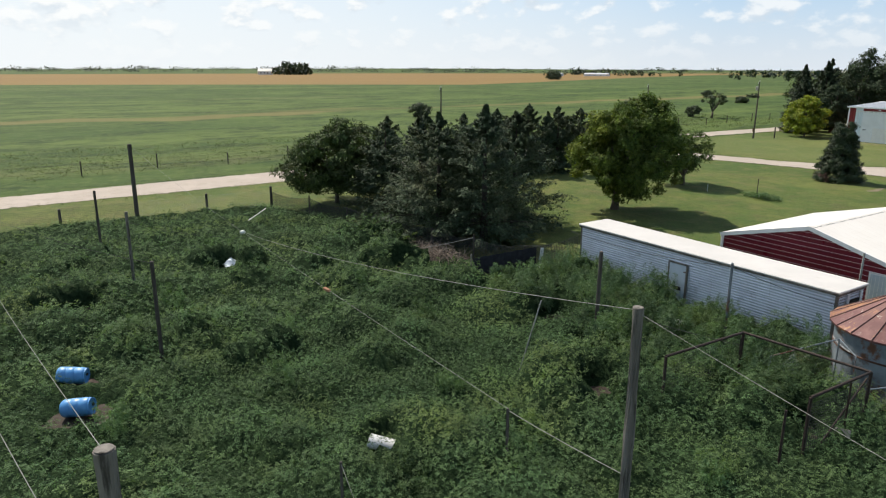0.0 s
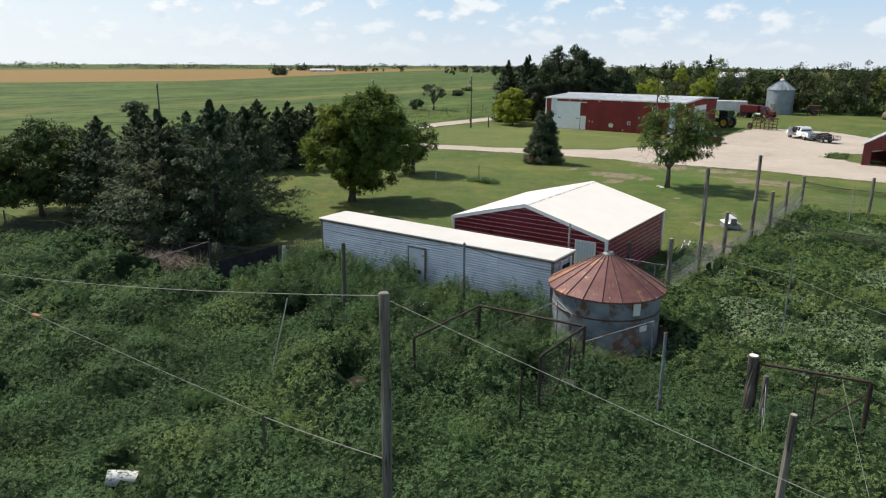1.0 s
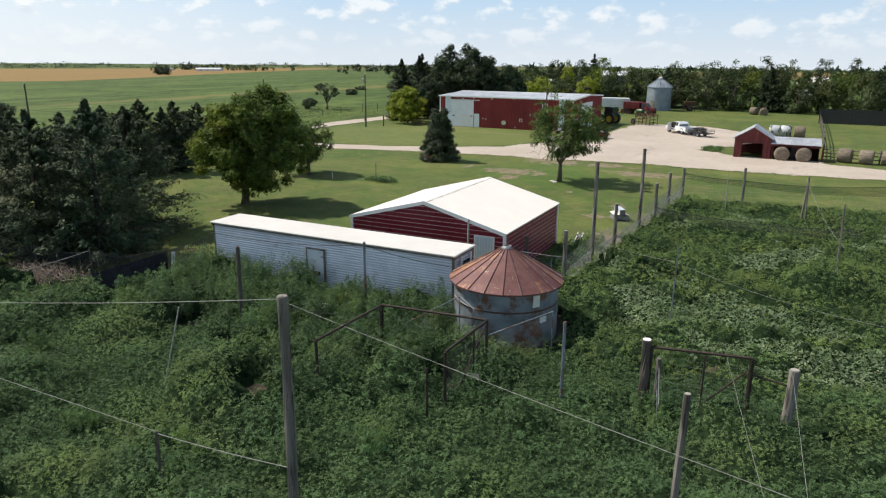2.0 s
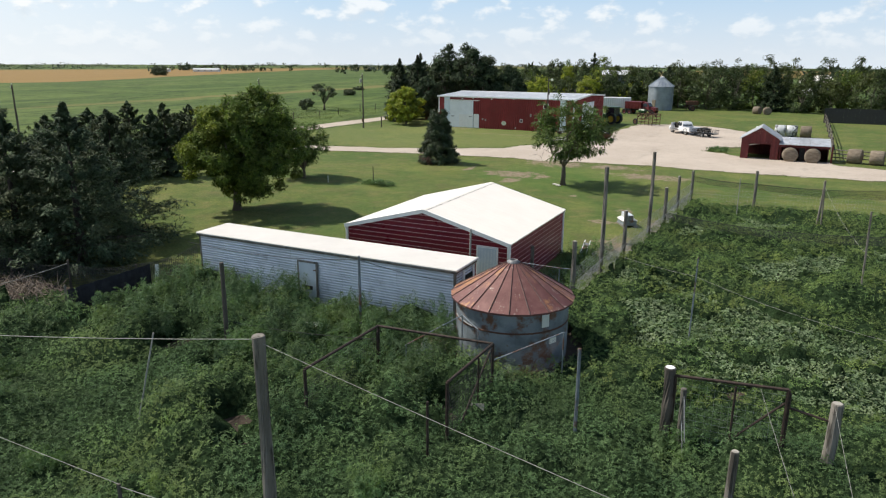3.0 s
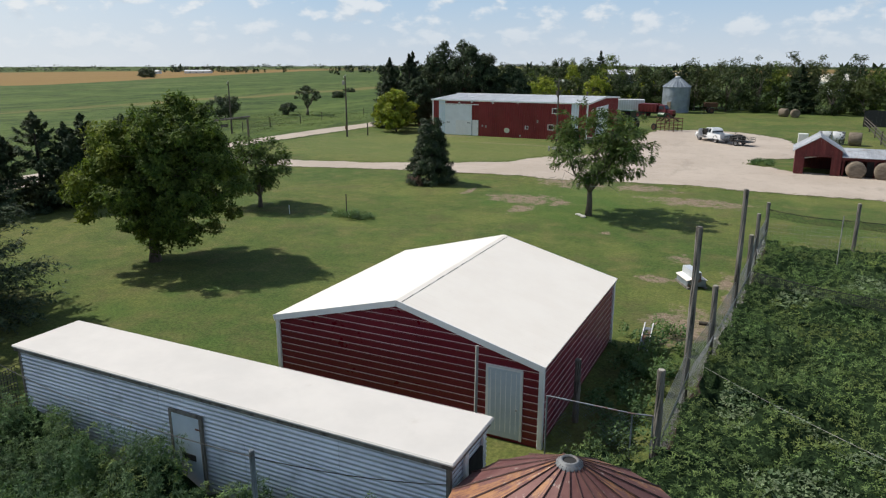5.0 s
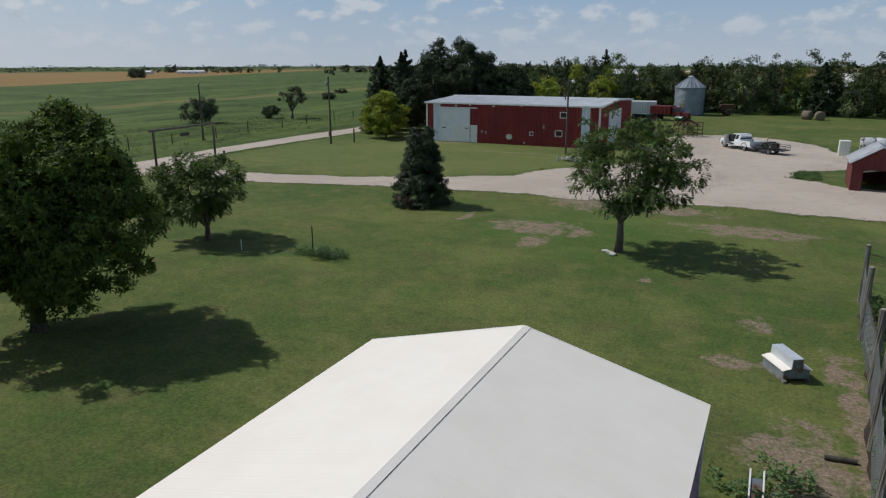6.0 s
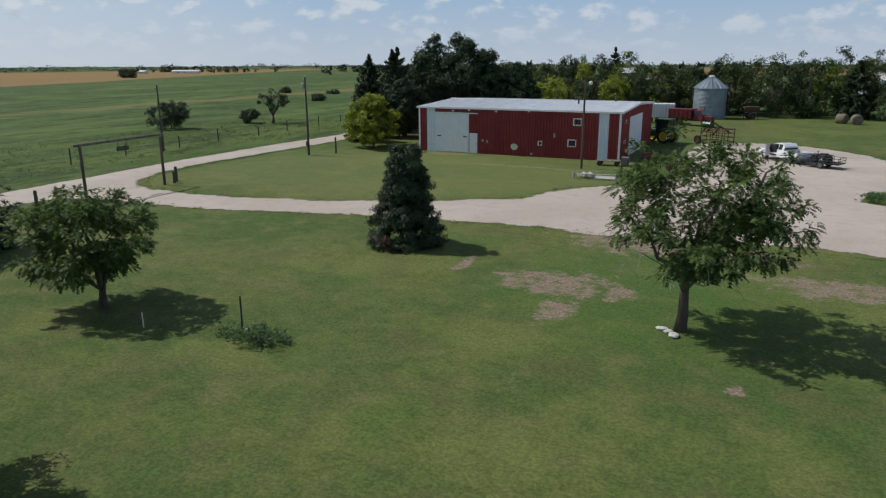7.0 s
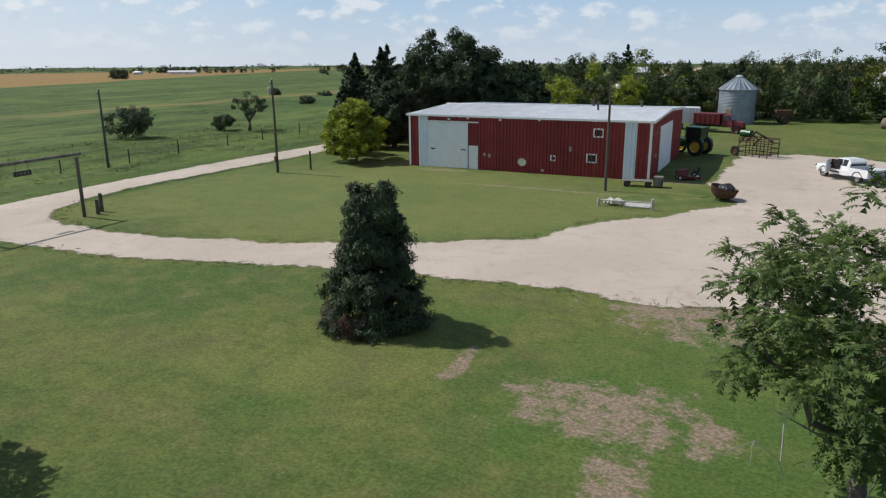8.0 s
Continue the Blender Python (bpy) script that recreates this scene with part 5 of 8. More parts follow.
def conifer(base, height, radius, material, seed, branches=170, per=60, leaf=(0.22, 0.07), label="", name="conifer", lift=0.25, low=0.03, power=0.75, blunt=0.0, group="", tops=1, plume=1.0, fans=20):
    """A conifer: leader, tiers of upswept boughs, and flat drooping sprays along each bough."""
    rng = np.random.default_rng(seed)
    t = thing(name, (base[0], base[1], 0), label, "tree", group)
    wood = bmesh.new()
    tr = height * 0.022 + 0.05
    lead = [(0, 0)] + [(rng.normal(0, radius * 0.3), rng.normal(0, radius * 0.3)) for _ in range(tops - 1)]
    chain(wood, [(0, 0, -0.05), (0.03, 0, height * 0.5), (0, 0, height * 0.97)], tr, 7, [tr * 1.2, tr * 0.6, 0.015])
    part("trunk", wood, M["bark_dark"], t, smooth=True)
    k = rng.integers(0, tops, branches)
    htop = height * np.where(k == 0, 1.0, rng.uniform(0.78, 0.95, tops)[k])
    u = rng.uniform(0, 1, branches)
    z = (low + (1 - low) * u) * htop
    ln = radius * (0.04 + blunt + (0.96 - blunt) * (1 - u)) ** power * rng.uniform(0.72, 1.06, branches) * np.where(k == 0, 1, 0.75) + 0.08
    ln *= np.clip(0.5 + u * 5, 0, 1) * np.clip((1.02 - u) * 4.5, 0.12, 1)
    az = rng.uniform(0, 2 * np.pi, branches)
    cx = np.array([l[0] for l in lead])[k] * np.clip(z / height * 1.5, 0, 1)
    cy = np.array([l[1] for l in lead])[k] * np.clip(z / height * 1.5, 0, 1)
    dirs = np.stack([np.cos(az), np.sin(az), np.zeros(branches)], 1)
    side = np.stack([-np.sin(az), np.cos(az), np.zeros(branches)], 1)
    rise = lift * (u * 1.4 - 0.5)
    # fans of flat sprays, drooping at their tips
    fb = np.repeat(np.arange(branches), fans)
    fw = rng.uniform(0.05, 0.97, len(fb)) ** 0.75
    fan = rng.choice([-1.0, 1.0], len(fb)) * rng.uniform(0.25, 0.95, len(fb)) * (1.15 - 0.6 * fw)
    fdir = dirs[fb] * np.cos(fan)[:, None] + side[fb] * np.sin(fan)[:, None]
    flen = (0.16 + 0.30 * ln[fb] * plume * (1.15 - 0.85 * fw)) * rng.uniform(0.7, 1.25, len(fb)) * np.clip(1.3 - u[fb], 0.35, 1.0)
    root = np.stack([cx, cy, z], 1)[fb] + dirs[fb] * (ln[fb] * fw)[:, None]
    root[:, 2] += ln[fb] * (rise[fb] * fw - 0.22 * fw + 0.34 * fw ** 2.5) + rng.normal(0, 0.035, len(fb))
    own = np.repeat(np.arange(len(fb)), max(per // fans, 3))
    w = rng.uniform(0.0, 1.0, len(own))
    c = root[own] + fdir[own] * (flen[own] * w)[:, None]
    c[:, 2] -= 0.30 * flen[own] * w * w
    across = np.stack([-fdir[:, 1], fdir[:, 0], np.zeros(len(fb))], 1)
    c += across[own] * (rng.normal(0, 0.13, len(own)) * flen[own] * (1.1 - 0.7 * w))[:, None]
    c[:, 2] = np.maximum(c[:, 2] + rng.normal(0, 0.03, len(own)), 0.05)
    out = fdir[own] * 1.1
    out[:, 2] += 0.25 - 0.6 * w
    face = dirs[fb][own] * 0.45 + np.array([0, 0, 1.0])
    v, f = leaves(rng, c, out, leaf[0], leaf[1], droop=0.05, face=face, loose=0.20, tri=True)
    part("crown", raw_mesh("crown", v, f, material), None, t)
    for i in np.argsort(-ln)[:12]:
        a = Vector((cx[i], cy[i], z[i]))
        e = a + Vector(dirs[i]) * float(ln[i]) * 0.85 + Vector((0, 0, float(ln[i] * rise[i] * 0.8)))
        part("bough", tube(bmesh.new(), a, e, 0.035, 0.01, 5, False), M["bark_dark"], t)
    return t


broadleaf((-35.95, 38.5), 8.9, 4.55, 0.5, 0.28, M["ash"], 17, 330, 62, 0.21, "broad round-crowned green ash tree on the lawn", "shade_tree", lobes=16, shift=(0.7, 0.5), clump=0.135, taper=0.22, twigs=60, core=0.12, floor=-0.95)
broadleaf((-18.2, 59.4), 7.7, 4.0, 1.9, 0.20, M["locust"], 29, 200, 44, 0.27, "open-crowned walnut tree with a forked dark trunk", "shade_tree", lobes=22, shift=(0.5, 0.5), clump=0.115, frond=4, twigs=180, taper=-0.05, core=0.12, floor=-0.95, dead=5)
broadleaf((-40.2, 51.9), 5.3, 3.1, 0.7, 0.16, M["locust"], 38, 230, 34, 0.26, "small spreading lawn tree with several stems", "shade_tree", lobes=20, clump=0.12, shift=(-0.4, 0), frond=4, twigs=140, taper=0.0, core=0.12, floor=-0.9)
blunt_spruce((-33.7, 66.3), 5.45, M["spruce"], 41, "dark blunt-topped spruce on the lawn")
# cedars between the coop and the road
CEDARS = "cedars by the coop"
for i, (x, y, h, r, mt) in enumerate(((-33.2, 24.0, 8.3, 4.0, "cedar"), (-36.4, 22.8, 7.7, 4.2, "cedar"), (-36.4, 29.0, 7.6, 4.6, "cedar"), (-40.6, 24.0, 7.2, 4.2, "cedar"), (-44.4, 23.4, 6.6, 3.8, "cedar"), (-41.0, 29.6, 7.0, 4.2, "cedar"))):
    conifer((x, y), h, r, M[mt], 60 + i, 300, 150, (0.19, 0.072), "dense dark green cedar beside the pen", "cedar", lift=0.34, power=0.72, group=CEDARS, tops=1 if i < 3 else 2, plume=1.0)
broadleaf((-49.5, 21.8), 6.5, 5.0, 0.2, 0.16, M["hedge"], 71, 190, 48, 0.24, "bushy dark green hedge tree beside the road", "hedge_tree", lobes=9, clump=0.15, taper=0.2)
ROW = "cedars in the row by the road"
for i, (x, y, h, r) in enumerate(((-57.5, 39.6, 5.7, 3.3), (-55.2, 42.0, 6.2, 3.3), (-53.4, 44.6, 6.8, 3.2), (-52.2, 47.4, 6.5, 2.9), (-54.4, 52.6, 6.0, 3.8), (-55.0, 55.4, 5.2, 3.6), (-59.8, 36.6, 5.8, 2.9), (-62.0, 33.4, 5.4, 2.8))):
    conifer((x, y), h, r, M["cedar"], 80 + i, 240, 110, (0.30, 0.11), "dark cedar in a row beside the road", "cedar", lift=0.5, power=0.72, group=ROW, tops=2, plume=0.9, fans=14)
broadleaf((-58.3, 103.4), 6.3, 4.1, -0.3, 0.12, M["bush_yellow"], 91, 130, 36, 0.30, "ragged yellow-green bush beside the barn", "bush", lobes=26, clump=0.13, taper=0.55, core=0.12)
BACK = "trees behind the barn"
for i, (x, y, h, r) in enumerate(((-70.0, 122, 10.4, 3.6), (-67.6, 126, 11.4, 4.2), (-65.0, 120, 11.0, 3.6), (-64.2, 112.5, 8.2, 3.2), (-62.5, 108.0, 7.0, 2.7))):
    conifer((x, y), h, r, M["spruce"], 100 + i, 250, 110, (0.36, 0.13), "tall dark conifer behind the barn", "conifer", group=BACK, power=0.75, lift=0.4, tops=1, fans=14)
for i, (x, y, h, r) in enumerate(((-61.8, 126, 13.2, 4.8), (-57.0, 125.5, 14.2, 4.5), (-53.6, 126, 11.8, 3.6), (-49.0, 127, 10.6, 3.0), (-60.0, 114.0, 8.8, 3.4))):
    broadleaf((x, y), h, r, -0.5, 0.3, M["pine"], 110 + i, 150, 30, 0.34, "tall dark pine with a ragged crown behind the barn", "pine", group=BACK, lobes=12, clump=0.20, taper=0.45, core=0.4, twigs=10)
# shelterbelt along the north side
BELT = "shelterbelt trees"
rng_b = random.Random(5)


def belt_height(x):
    """The belt is tall west of the silo, drops to a gap, and rises again behind the yard."""
    return float(np.interp(x, [-110, -66, -60, -46, -43, -34, -31, -24, 20, 90], [8.5, 9.5, 13.0, 13.6, 9.6, 9.2, 10.6, 11.6, 12.4, 11.6]))


for k in range(96):
    x = -104 + k * 2.05 + rng_b.uniform(-1.2, 1.2)
    row = k % 3
    y = (180 if x < -34 else 167) + row * 6 + rng_b.uniform(-2.0, 2.0)
    if x > 12:
        y += (x - 12) * 0.12
    h, r = belt_height(x) * rng_b.uniform(0.80, 1.04) * (0.86, 0.95, 1.03)[row], rng_b.uniform(3.0, 4.3)
    if k % 11 == 4:
        conifer((x, y), h - 0.5, r, M["pine"], 200 + k, 220, 54, (0.50, 0.17), "dark conifer in the shelterbelt", "conifer", group=BELT, lift=0.35, power=0.75, fans=9)
    else:
        mt = M["bush_yellow"] if k in (24, 33) else (M["poplar"] if -62 < x < -45 and row == 2 else (M["ash"] if k % 9 == 1 else M["belt"]))
        broadleaf((x, y), h, r, -1.2, 0.16, mt, 200 + k, 66, 22, 0.36, "leafy tree in the shelterbelt", "shelterbelt_tree", group=BELT, lobes=10, twigs=3, clump=0.27, core=0.6, blades=4, floor=-1.0, taper=0.35)
# lower scrub before the belt, some of it yellow-green
for i, (x, y, h, r) in enumerate(((-62.0, 165, 6.6, 4.0), (-55.5, 163, 7.8, 4.0), (-49.5, 166, 8.2, 3.6), (-44.0, 164, 8.4, 3.4), (-40.0, 166, 7.6, 3.4), (-35.5, 169, 7.4, 3.2))):
    broadleaf((x, y), h, r, -1.2, 0.16, M["bush_yellow"] if i in (1, 3) else M["belt"], 340 + i, 70, 22, 0.36, "yellow-green leafy tree before the shelterbelt" if i in (1, 3) else "leafy tree before the shelterbelt", "shelterbelt_tree", group=BELT, lobes=8, twigs=3, clump=0.22, core=0.45, blades=4)
# bushes out on the pasture
for i, (x, y, h, r, n) in enumerate(((-97.1, 110.0, 4.7, 3.6, 40), (-122.3, 74.6, 3.2, 3.0, 34), (-394, 358, 6.0, 7.5, 40), (-150, 205, 1.9, 2.4, 20), (-134, 206, 1.6, 2.2, 16), (-118, 176, 2.0, 2.2, 18))):
    broadleaf((x, y), h, r, -0.4, 0.10, M["scrub"], 300 + i, n * 2, 22, 0.28 if x > -300 else 0.7, "grey-green bush out on the pasture", "bush", group="pasture bushes", lobes=6, clump=0.2)
broadleaf((-88.9, 123.2), 6.0, 3.4, 1.4, 0.22, M["scrub"], 320, 26, 26, 0.26, "half-bare gnarled tree on the pasture", "pasture_tree", lobes=6, clump=0.16)
broadleaf((-92.5, 122.0), 2.6, 2.6, -0.2, 0.08, M["scrub"], 321, 30, 26, 0.26, "low scrub beside the gnarled tree", "bush", lobes=5, clump=0.2)


# ---- woods on the horizon ----
def far_woods():
    rng = np.random.default_rng(17)
    cs, hs = [], []
    for k in range(900):
        a = radians(rng.uniform(-12, 100))
        d = rng.uniform(1500, 3600)
        cs.append((-d * math.sin(a), d * math.cos(a), 0))
        hs.append(rng.uniform(5, 11) * (1 + 0.6 * (rng.random() < 0.12)))
    for x, y, h, n, sp in ((-820, 330, 14, 26, 34), (-700, 690, 7, 26, 60), (-560, 640, 6, 16, 50), (-330, 620, 8, 40, 70), (-250, 520, 8, 30, 60), (-160, 420, 8, 30, 50), (-420, 700, 7, 24, 60), (-60, 520, 8, 30, 90), (60, 420, 9, 30, 70), (-640, 566, 4, 6, 10)):
        for _ in range(n):
            cs.append((x + rng.normal(0, sp * 0.5), y + rng.normal(0, sp * 0.35), 0))
            hs.append(h * rng.uniform(0.6, 1.1))
    cs, hs = np.array(cs), np.array(hs)
    per = 30
    own = np.repeat(np.arange(len(cs)), per)
    off = rng.normal(0, 1, (len(own), 3))
    off /= np.linalg.norm(off, axis=1, keepdims=True)
    far = np.hypot(cs[:, 0], cs[:, 1]) > 1400
    wide = np.where(far, 3.0, 0.8)
    off *= (rng.uniform(0.2, 1, len(own)) ** 0.4)[:, None] * (hs[own] * 0.5)[:, None]
    off[:, :2] *= wide[own][:, None]
    c = cs[own] + off
    c[:, 2] += hs[own] * 0.48 - np.where(far, 2.0, 0)[own] + fall(cs[:, 0], cs[:, 1])[own]
    v, f = leaves(rng, c, off / (np.linalg.norm(off, axis=1, keepdims=True) + 1e-6), hs[own] * 0.42, hs[own] * 0.26, tri=True)
    ob = new("far_woods", raw_mesh("far_woods", v, f, M["grove"]))
    tagged(ob, "low dark tree lines and groves along the flat horizon", "woods", kind="stuff")


far_woods()


# ---- weeds ----
def inside(px, py, loop):
    hit = np.zeros(len(px), bool)
    n = len(loop)
    for i in range(n):
        x0, y0 = loop[i]
        x1, y1 = loop[(i + 1) % n]
        c = ((y0 > py) != (y1 > py)) & (px < (x1 - x0) * (py - y0) / (y1 - y0 + 1e-12) + x0)
        hit ^= c
    return hit


PEN = [(-51.6, -8), (-51.3, 7.2), (-50.3, 16.4), (-40, 19.9), (-30.6, 21.0), (-25.2, 23.9), (-11.7, 23.9), (-11.7, 26.2), (-11.2, 29.2), (-8.8, 29.4), (-8.2, 38), (-7.5, 46), (-7.0, 55.4), (-2.6, 55.8), (6.0, 57.2), (14, 58), (14, 8), (4, 4), (-2, -8)]
HOLLOWS = ((-14.8, 15.0, 0.95), (-13.5, 13.9, 0.75), (-22.4, 0.3, 1.3), (-24.8, 0.6, 0.7), (-20.7, 18.6, 1.1), (-13.5, 22.0, 0.5), (-32.7, 1.7, 1.1), (-15.3, 7.0, 0.55), (-36.2, 9.0, 0.6), (-1.6, 23.6, 0.5),
           (-16.5, 20.9, 0.45), (-17.6, 16.9, 0.45), (-9.6, 18.3, 0.8), (-28.2, 18.8, 1.5), (-30.2, 17.8, 1.0), (-32.6, 19.2, 1.5), (-34.6, 18.6, 1.2), (-36.8, 18.4, 1.0), (-31.0, 17.0, 0.9))


def weed_points(rng, spacing, x0, x1, y0, y1):
    st = 1 / math.sqrt(spacing)
    gx, gy = np.meshgrid(np.arange(x0, x1, st), np.arange(y0, y1, st))
    x, y = gx.ravel() + rng.uniform(-0.46, 0.46, gx.size) * st, gy.ravel() + rng.uniform(-0.46, 0.46, gx.size) * st
    ok = inside(x, y, PEN) & (np.hypot(x + 9.5, y - 24.0) > 2.35)
    for hx, hy, r in HOLLOWS:
        ok &= np.hypot((x - hx), (y - hy)) > r * (0.65 + 0.7 * ripple(x, y, 31, 1.6))
    return x[ok], y[ok]


def vine_zone(x, y):
    bed = (x > -7.2 + 0.32 * (31.5 - y)) & (y > 23.3 + 0.8 * np.maximum(0.0, -2.4 - x)) & (y < 34.3 - 0.55 * (x + 6)) & (ripple(x, y, 77, 0.9) > 0.36)
    return bed | ((x > -6.5) & (y > 36) & (ripple(x, y, 78, 0.8) > 0.70))


def tall_zone(x, y):
    return (y > 17.2 + 0.06 * (x + 25)) & (x < -10.6) & (x > -26.3)


def plants(name, x, y, h, stems, per_stem, leaf, material, label, seed, lean=0.5, droop=0.1, flat=0.35, low=0.18):
    """Bushy weeds: several leaning stems to a plant, leaves all along them."""
    rng = np.random.default_rng(seed)
    n = len(x)
    k = stems * per_stem
    own = np.repeat(np.arange(n), k)
    st = np.tile(np.repeat(np.arange(stems), per_stem), n)
    az = rng.uniform(0, 2 * np.pi, (n, stems))[own, st]
    ln = (rng.uniform(0.1, 1.0, (n, stems)) * lean)[own, st]
    hh = (h[:, None] * rng.uniform(0.6, 1.1, (n, stems)))[own, st]
    w = low + (1 - low) * rng.uniform(0, 1, len(own)) ** 0.75
    r = hh * ln * w ** 1.3
    c = np.stack([x[own] + r * np.cos(az), y[own] + r * np.sin(az), hh * w], 1)
    ang = rng.uniform(0, 2 * np.pi, len(own))
    out = np.stack([np.cos(ang), np.sin(ang), rng.uniform(-0.1, 0.7, len(own))], 1)
    size = (1.15 - 0.5 * w)
    c[:, :2] += out[:, :2] * (leaf[0] * 0.9 * size)[:, None]
    v, f = leaves(rng, c, out, leaf[0] * size, leaf[1] * size, droop=droop, flat=flat)
    ob = new(name, raw_mesh(name, v, f, material))
    tagged(ob, label, "weeds", kind="stuff")


def mounds():
    """Single bushes of weeds: place, spread and height."""
    rng = np.random.default_rng(19)
    n = 900
    x, y = rng.uniform(-52, 12, n), rng.uniform(-8, 58, n)
    ok = inside(x, y, PEN)
    x, y = x[ok], y[ok]
    r = rng.uniform(0.6, 2.1, len(x))
    tz = tall_zone(x, y)
    r = np.where(tz, np.minimum(r, 1.25), r)
    h = np.where(tz, rng.uniform(1.0, 1.75, len(x)), rng.uniform(0.6, 1.5, len(x)) * (0.45 + 0.9 * ripple(x, y, 43, 0.35))) * np.where((x > -8.5) & (y > 36), 0.6, 1.0) * np.interp(x, [-46, -34], [0.45, 1.0])
    hol = [h_ for h_ in HOLLOWS if h_[2] > 0.55 and h_[1] > 1.0]
    for dx, dy in ((-1.0, 0.0), (-0.75, 0.85), (-0.75, -0.8), (0.1, 1.1)):
        x = np.append(x, [q[0] + dx * (q[2] + 0.55) for q in hol])
        y = np.append(y, [q[1] + dy * (q[2] + 0.55) for q in hol])
        r = np.append(r, [1.0 for q in hol])
        h = np.append(h, [1.5 + 0.2 * dx * dy for q in hol])
    return x, y, r, h


MOUNDS = mounds()


def bare_strip(x, y):
    """Shaded soil under the cedars' edge, where little grows."""
    return (x < -25.7) & (x > -36.5) & (y > 18.8 + 0.4 * np.sin(x * 1.7))


def weed_height(x, y):
    """How tall the weeds stand: lumpy bushes over a knee-high floor, head-high along the coop, low in the garden."""
    mx, my, mr, mh = MOUNDS
    h = 0.30 + 0.30 * ripple(x, y, 41, 1.4) + np.where(tall_zone(x, y), 0.25, 0.0)
    for i in range(0, len(x), 4000):
        d2 = ((x[i:i + 4000, None] - mx) ** 2 + (y[i:i + 4000, None] - my) ** 2) / mr ** 2
        h[i:i + 4000] = np.maximum(h[i:i + 4000], (np.maximum(0.0, 1 - d2) ** 0.5 * mh).max(axis=1))
    h = np.where((x > -9) & (x < -6.0 + 0.5 * np.sin(y)) & (y > 26), h * 1.25 + 0.25, h)
    h = np.where(vine_zone(x, y), 0.14 + 0.18 * h, h)
    for hx, hy, r in HOLLOWS:
        d = np.hypot(x - hx, y - hy) / r
        h = h * np.clip(0.05 + (d - 0.6) * 1.8, 0.03, 1.0)
    return np.where(bare_strip(x, y), 0.15 * h, h)


def slope_of(x, y, e=0.2):
    gx = (weed_height(x + e, y) - weed_height(x - e, y)) / (2 * e)
    gy = (weed_height(x, y + e) - weed_height(x, y - e)) / (2 * e)
    return np.stack([-np.clip(gx, -1.3, 1.3), -np.clip(gy, -1.3, 1.3), np.ones(len(x))], 1)


def weed_tops(name, x, y, wide, tall, per, size, material, label, seed, blades=5):
    """Close-set weed plants: each a small spire of leaf rosettes standing up to the height of the growth there."""
    rng = np.random.default_rng(seed)
    n = len(x)
    h = np.maximum(weed_height(x, y), 0.12) * rng.uniform(0.82, 1.18, n) + rng.uniform(-0.04, 0.16, n)
    hill = slope_of(x, y)
    own = np.repeat(np.arange(n), per)
    m = len(own)
    az = rng.uniform(0, 2 * np.pi, m)
    u = rng.uniform(0.0, 1.0, m) ** 0.8
    r = wide * rng.uniform(0.75, 1.3, n)[own] * np.sqrt(np.clip(1 - u * u, 0.03, 1)) * rng.uniform(0.55, 1.0, m)
    drop = np.minimum(tall, h)[own] * (1 - u)
    lean = hill[own][:, :2] * 0.10 * u[:, None]
    c = np.stack([x[own] + r * np.cos(az) + lean[:, 0], y[own] + r * np.sin(az) + lean[:, 1], np.maximum(h[own] - drop, 0.04)], 1)
    face = np.stack([np.cos(az) * (1 - u) * 0.75, np.sin(az) * (1 - u) * 0.75, 0.35 + 0.6 * u], 1) + unit(hill)[own] * 0.6
    v, f = tufts(rng, c, face, size * (1.15 - 0.35 * u), blades, 0.36, 0.28, 0.28)
    tagged(new(name, raw_mesh(name, v, f, material)), label, "weeds", kind="stuff")


def weed_bushes(name, x, y, h, r, per, size, material, label, seed, blades=5):
    """Tall feathery bushes: many upright plumes, each a column of rosettes, making a ragged dome."""
    rng = np.random.default_rng(seed)
    n, plumes = len(x), 15
    own = np.repeat(np.arange(n), plumes)
    m = len(own)
    az, q = rng.uniform(0, 2 * np.pi, m), rng.uniform(0, 1, m) ** 0.5
    top = np.stack([x[own] + r[own] * q * np.cos(az), y[own] + r[own] * q * np.sin(az), h[own] * (0.55 + 0.45 * np.sqrt(1 - 0.9 * q * q)) * rng.uniform(0.85, 1.12, m)], 1)
    k = np.repeat(np.arange(m), per)
    u = rng.uniform(0, 1, len(k)) ** 0.75
    a2 = rng.uniform(0, 2 * np.pi, len(k))
    rad = 0.17 * np.sqrt(np.clip(1.04 - u * u, 0, 1)) * rng.uniform(0.5, 1.1, len(k))
    c = top[k]
    c[:, 2] *= 0.22 + 0.78 * u
    pull = 1 - 0.35 * (1 - u)
    c[:, 0] = x[own][k] + (c[:, 0] - x[own][k]) * pull + rad * np.cos(a2)
    c[:, 1] = y[own][k] + (c[:, 1] - y[own][k]) * pull + rad * np.sin(a2)
    out = np.stack([np.cos(az) * q, np.sin(az) * q, np.zeros(m)], 1)[k]
    face = out * 0.7 + np.stack([np.cos(a2) * 0.6, np.sin(a2) * 0.6, 0.25 + 0.6 * u], 1)
    v, f = tufts(rng, c, face, size * (1.2 - 0.45 * u), blades, 0.26, 0.35, 0.25)
    tagged(new(name, raw_mesh(name, v, f, material)), label, "weeds", kind="stuff")


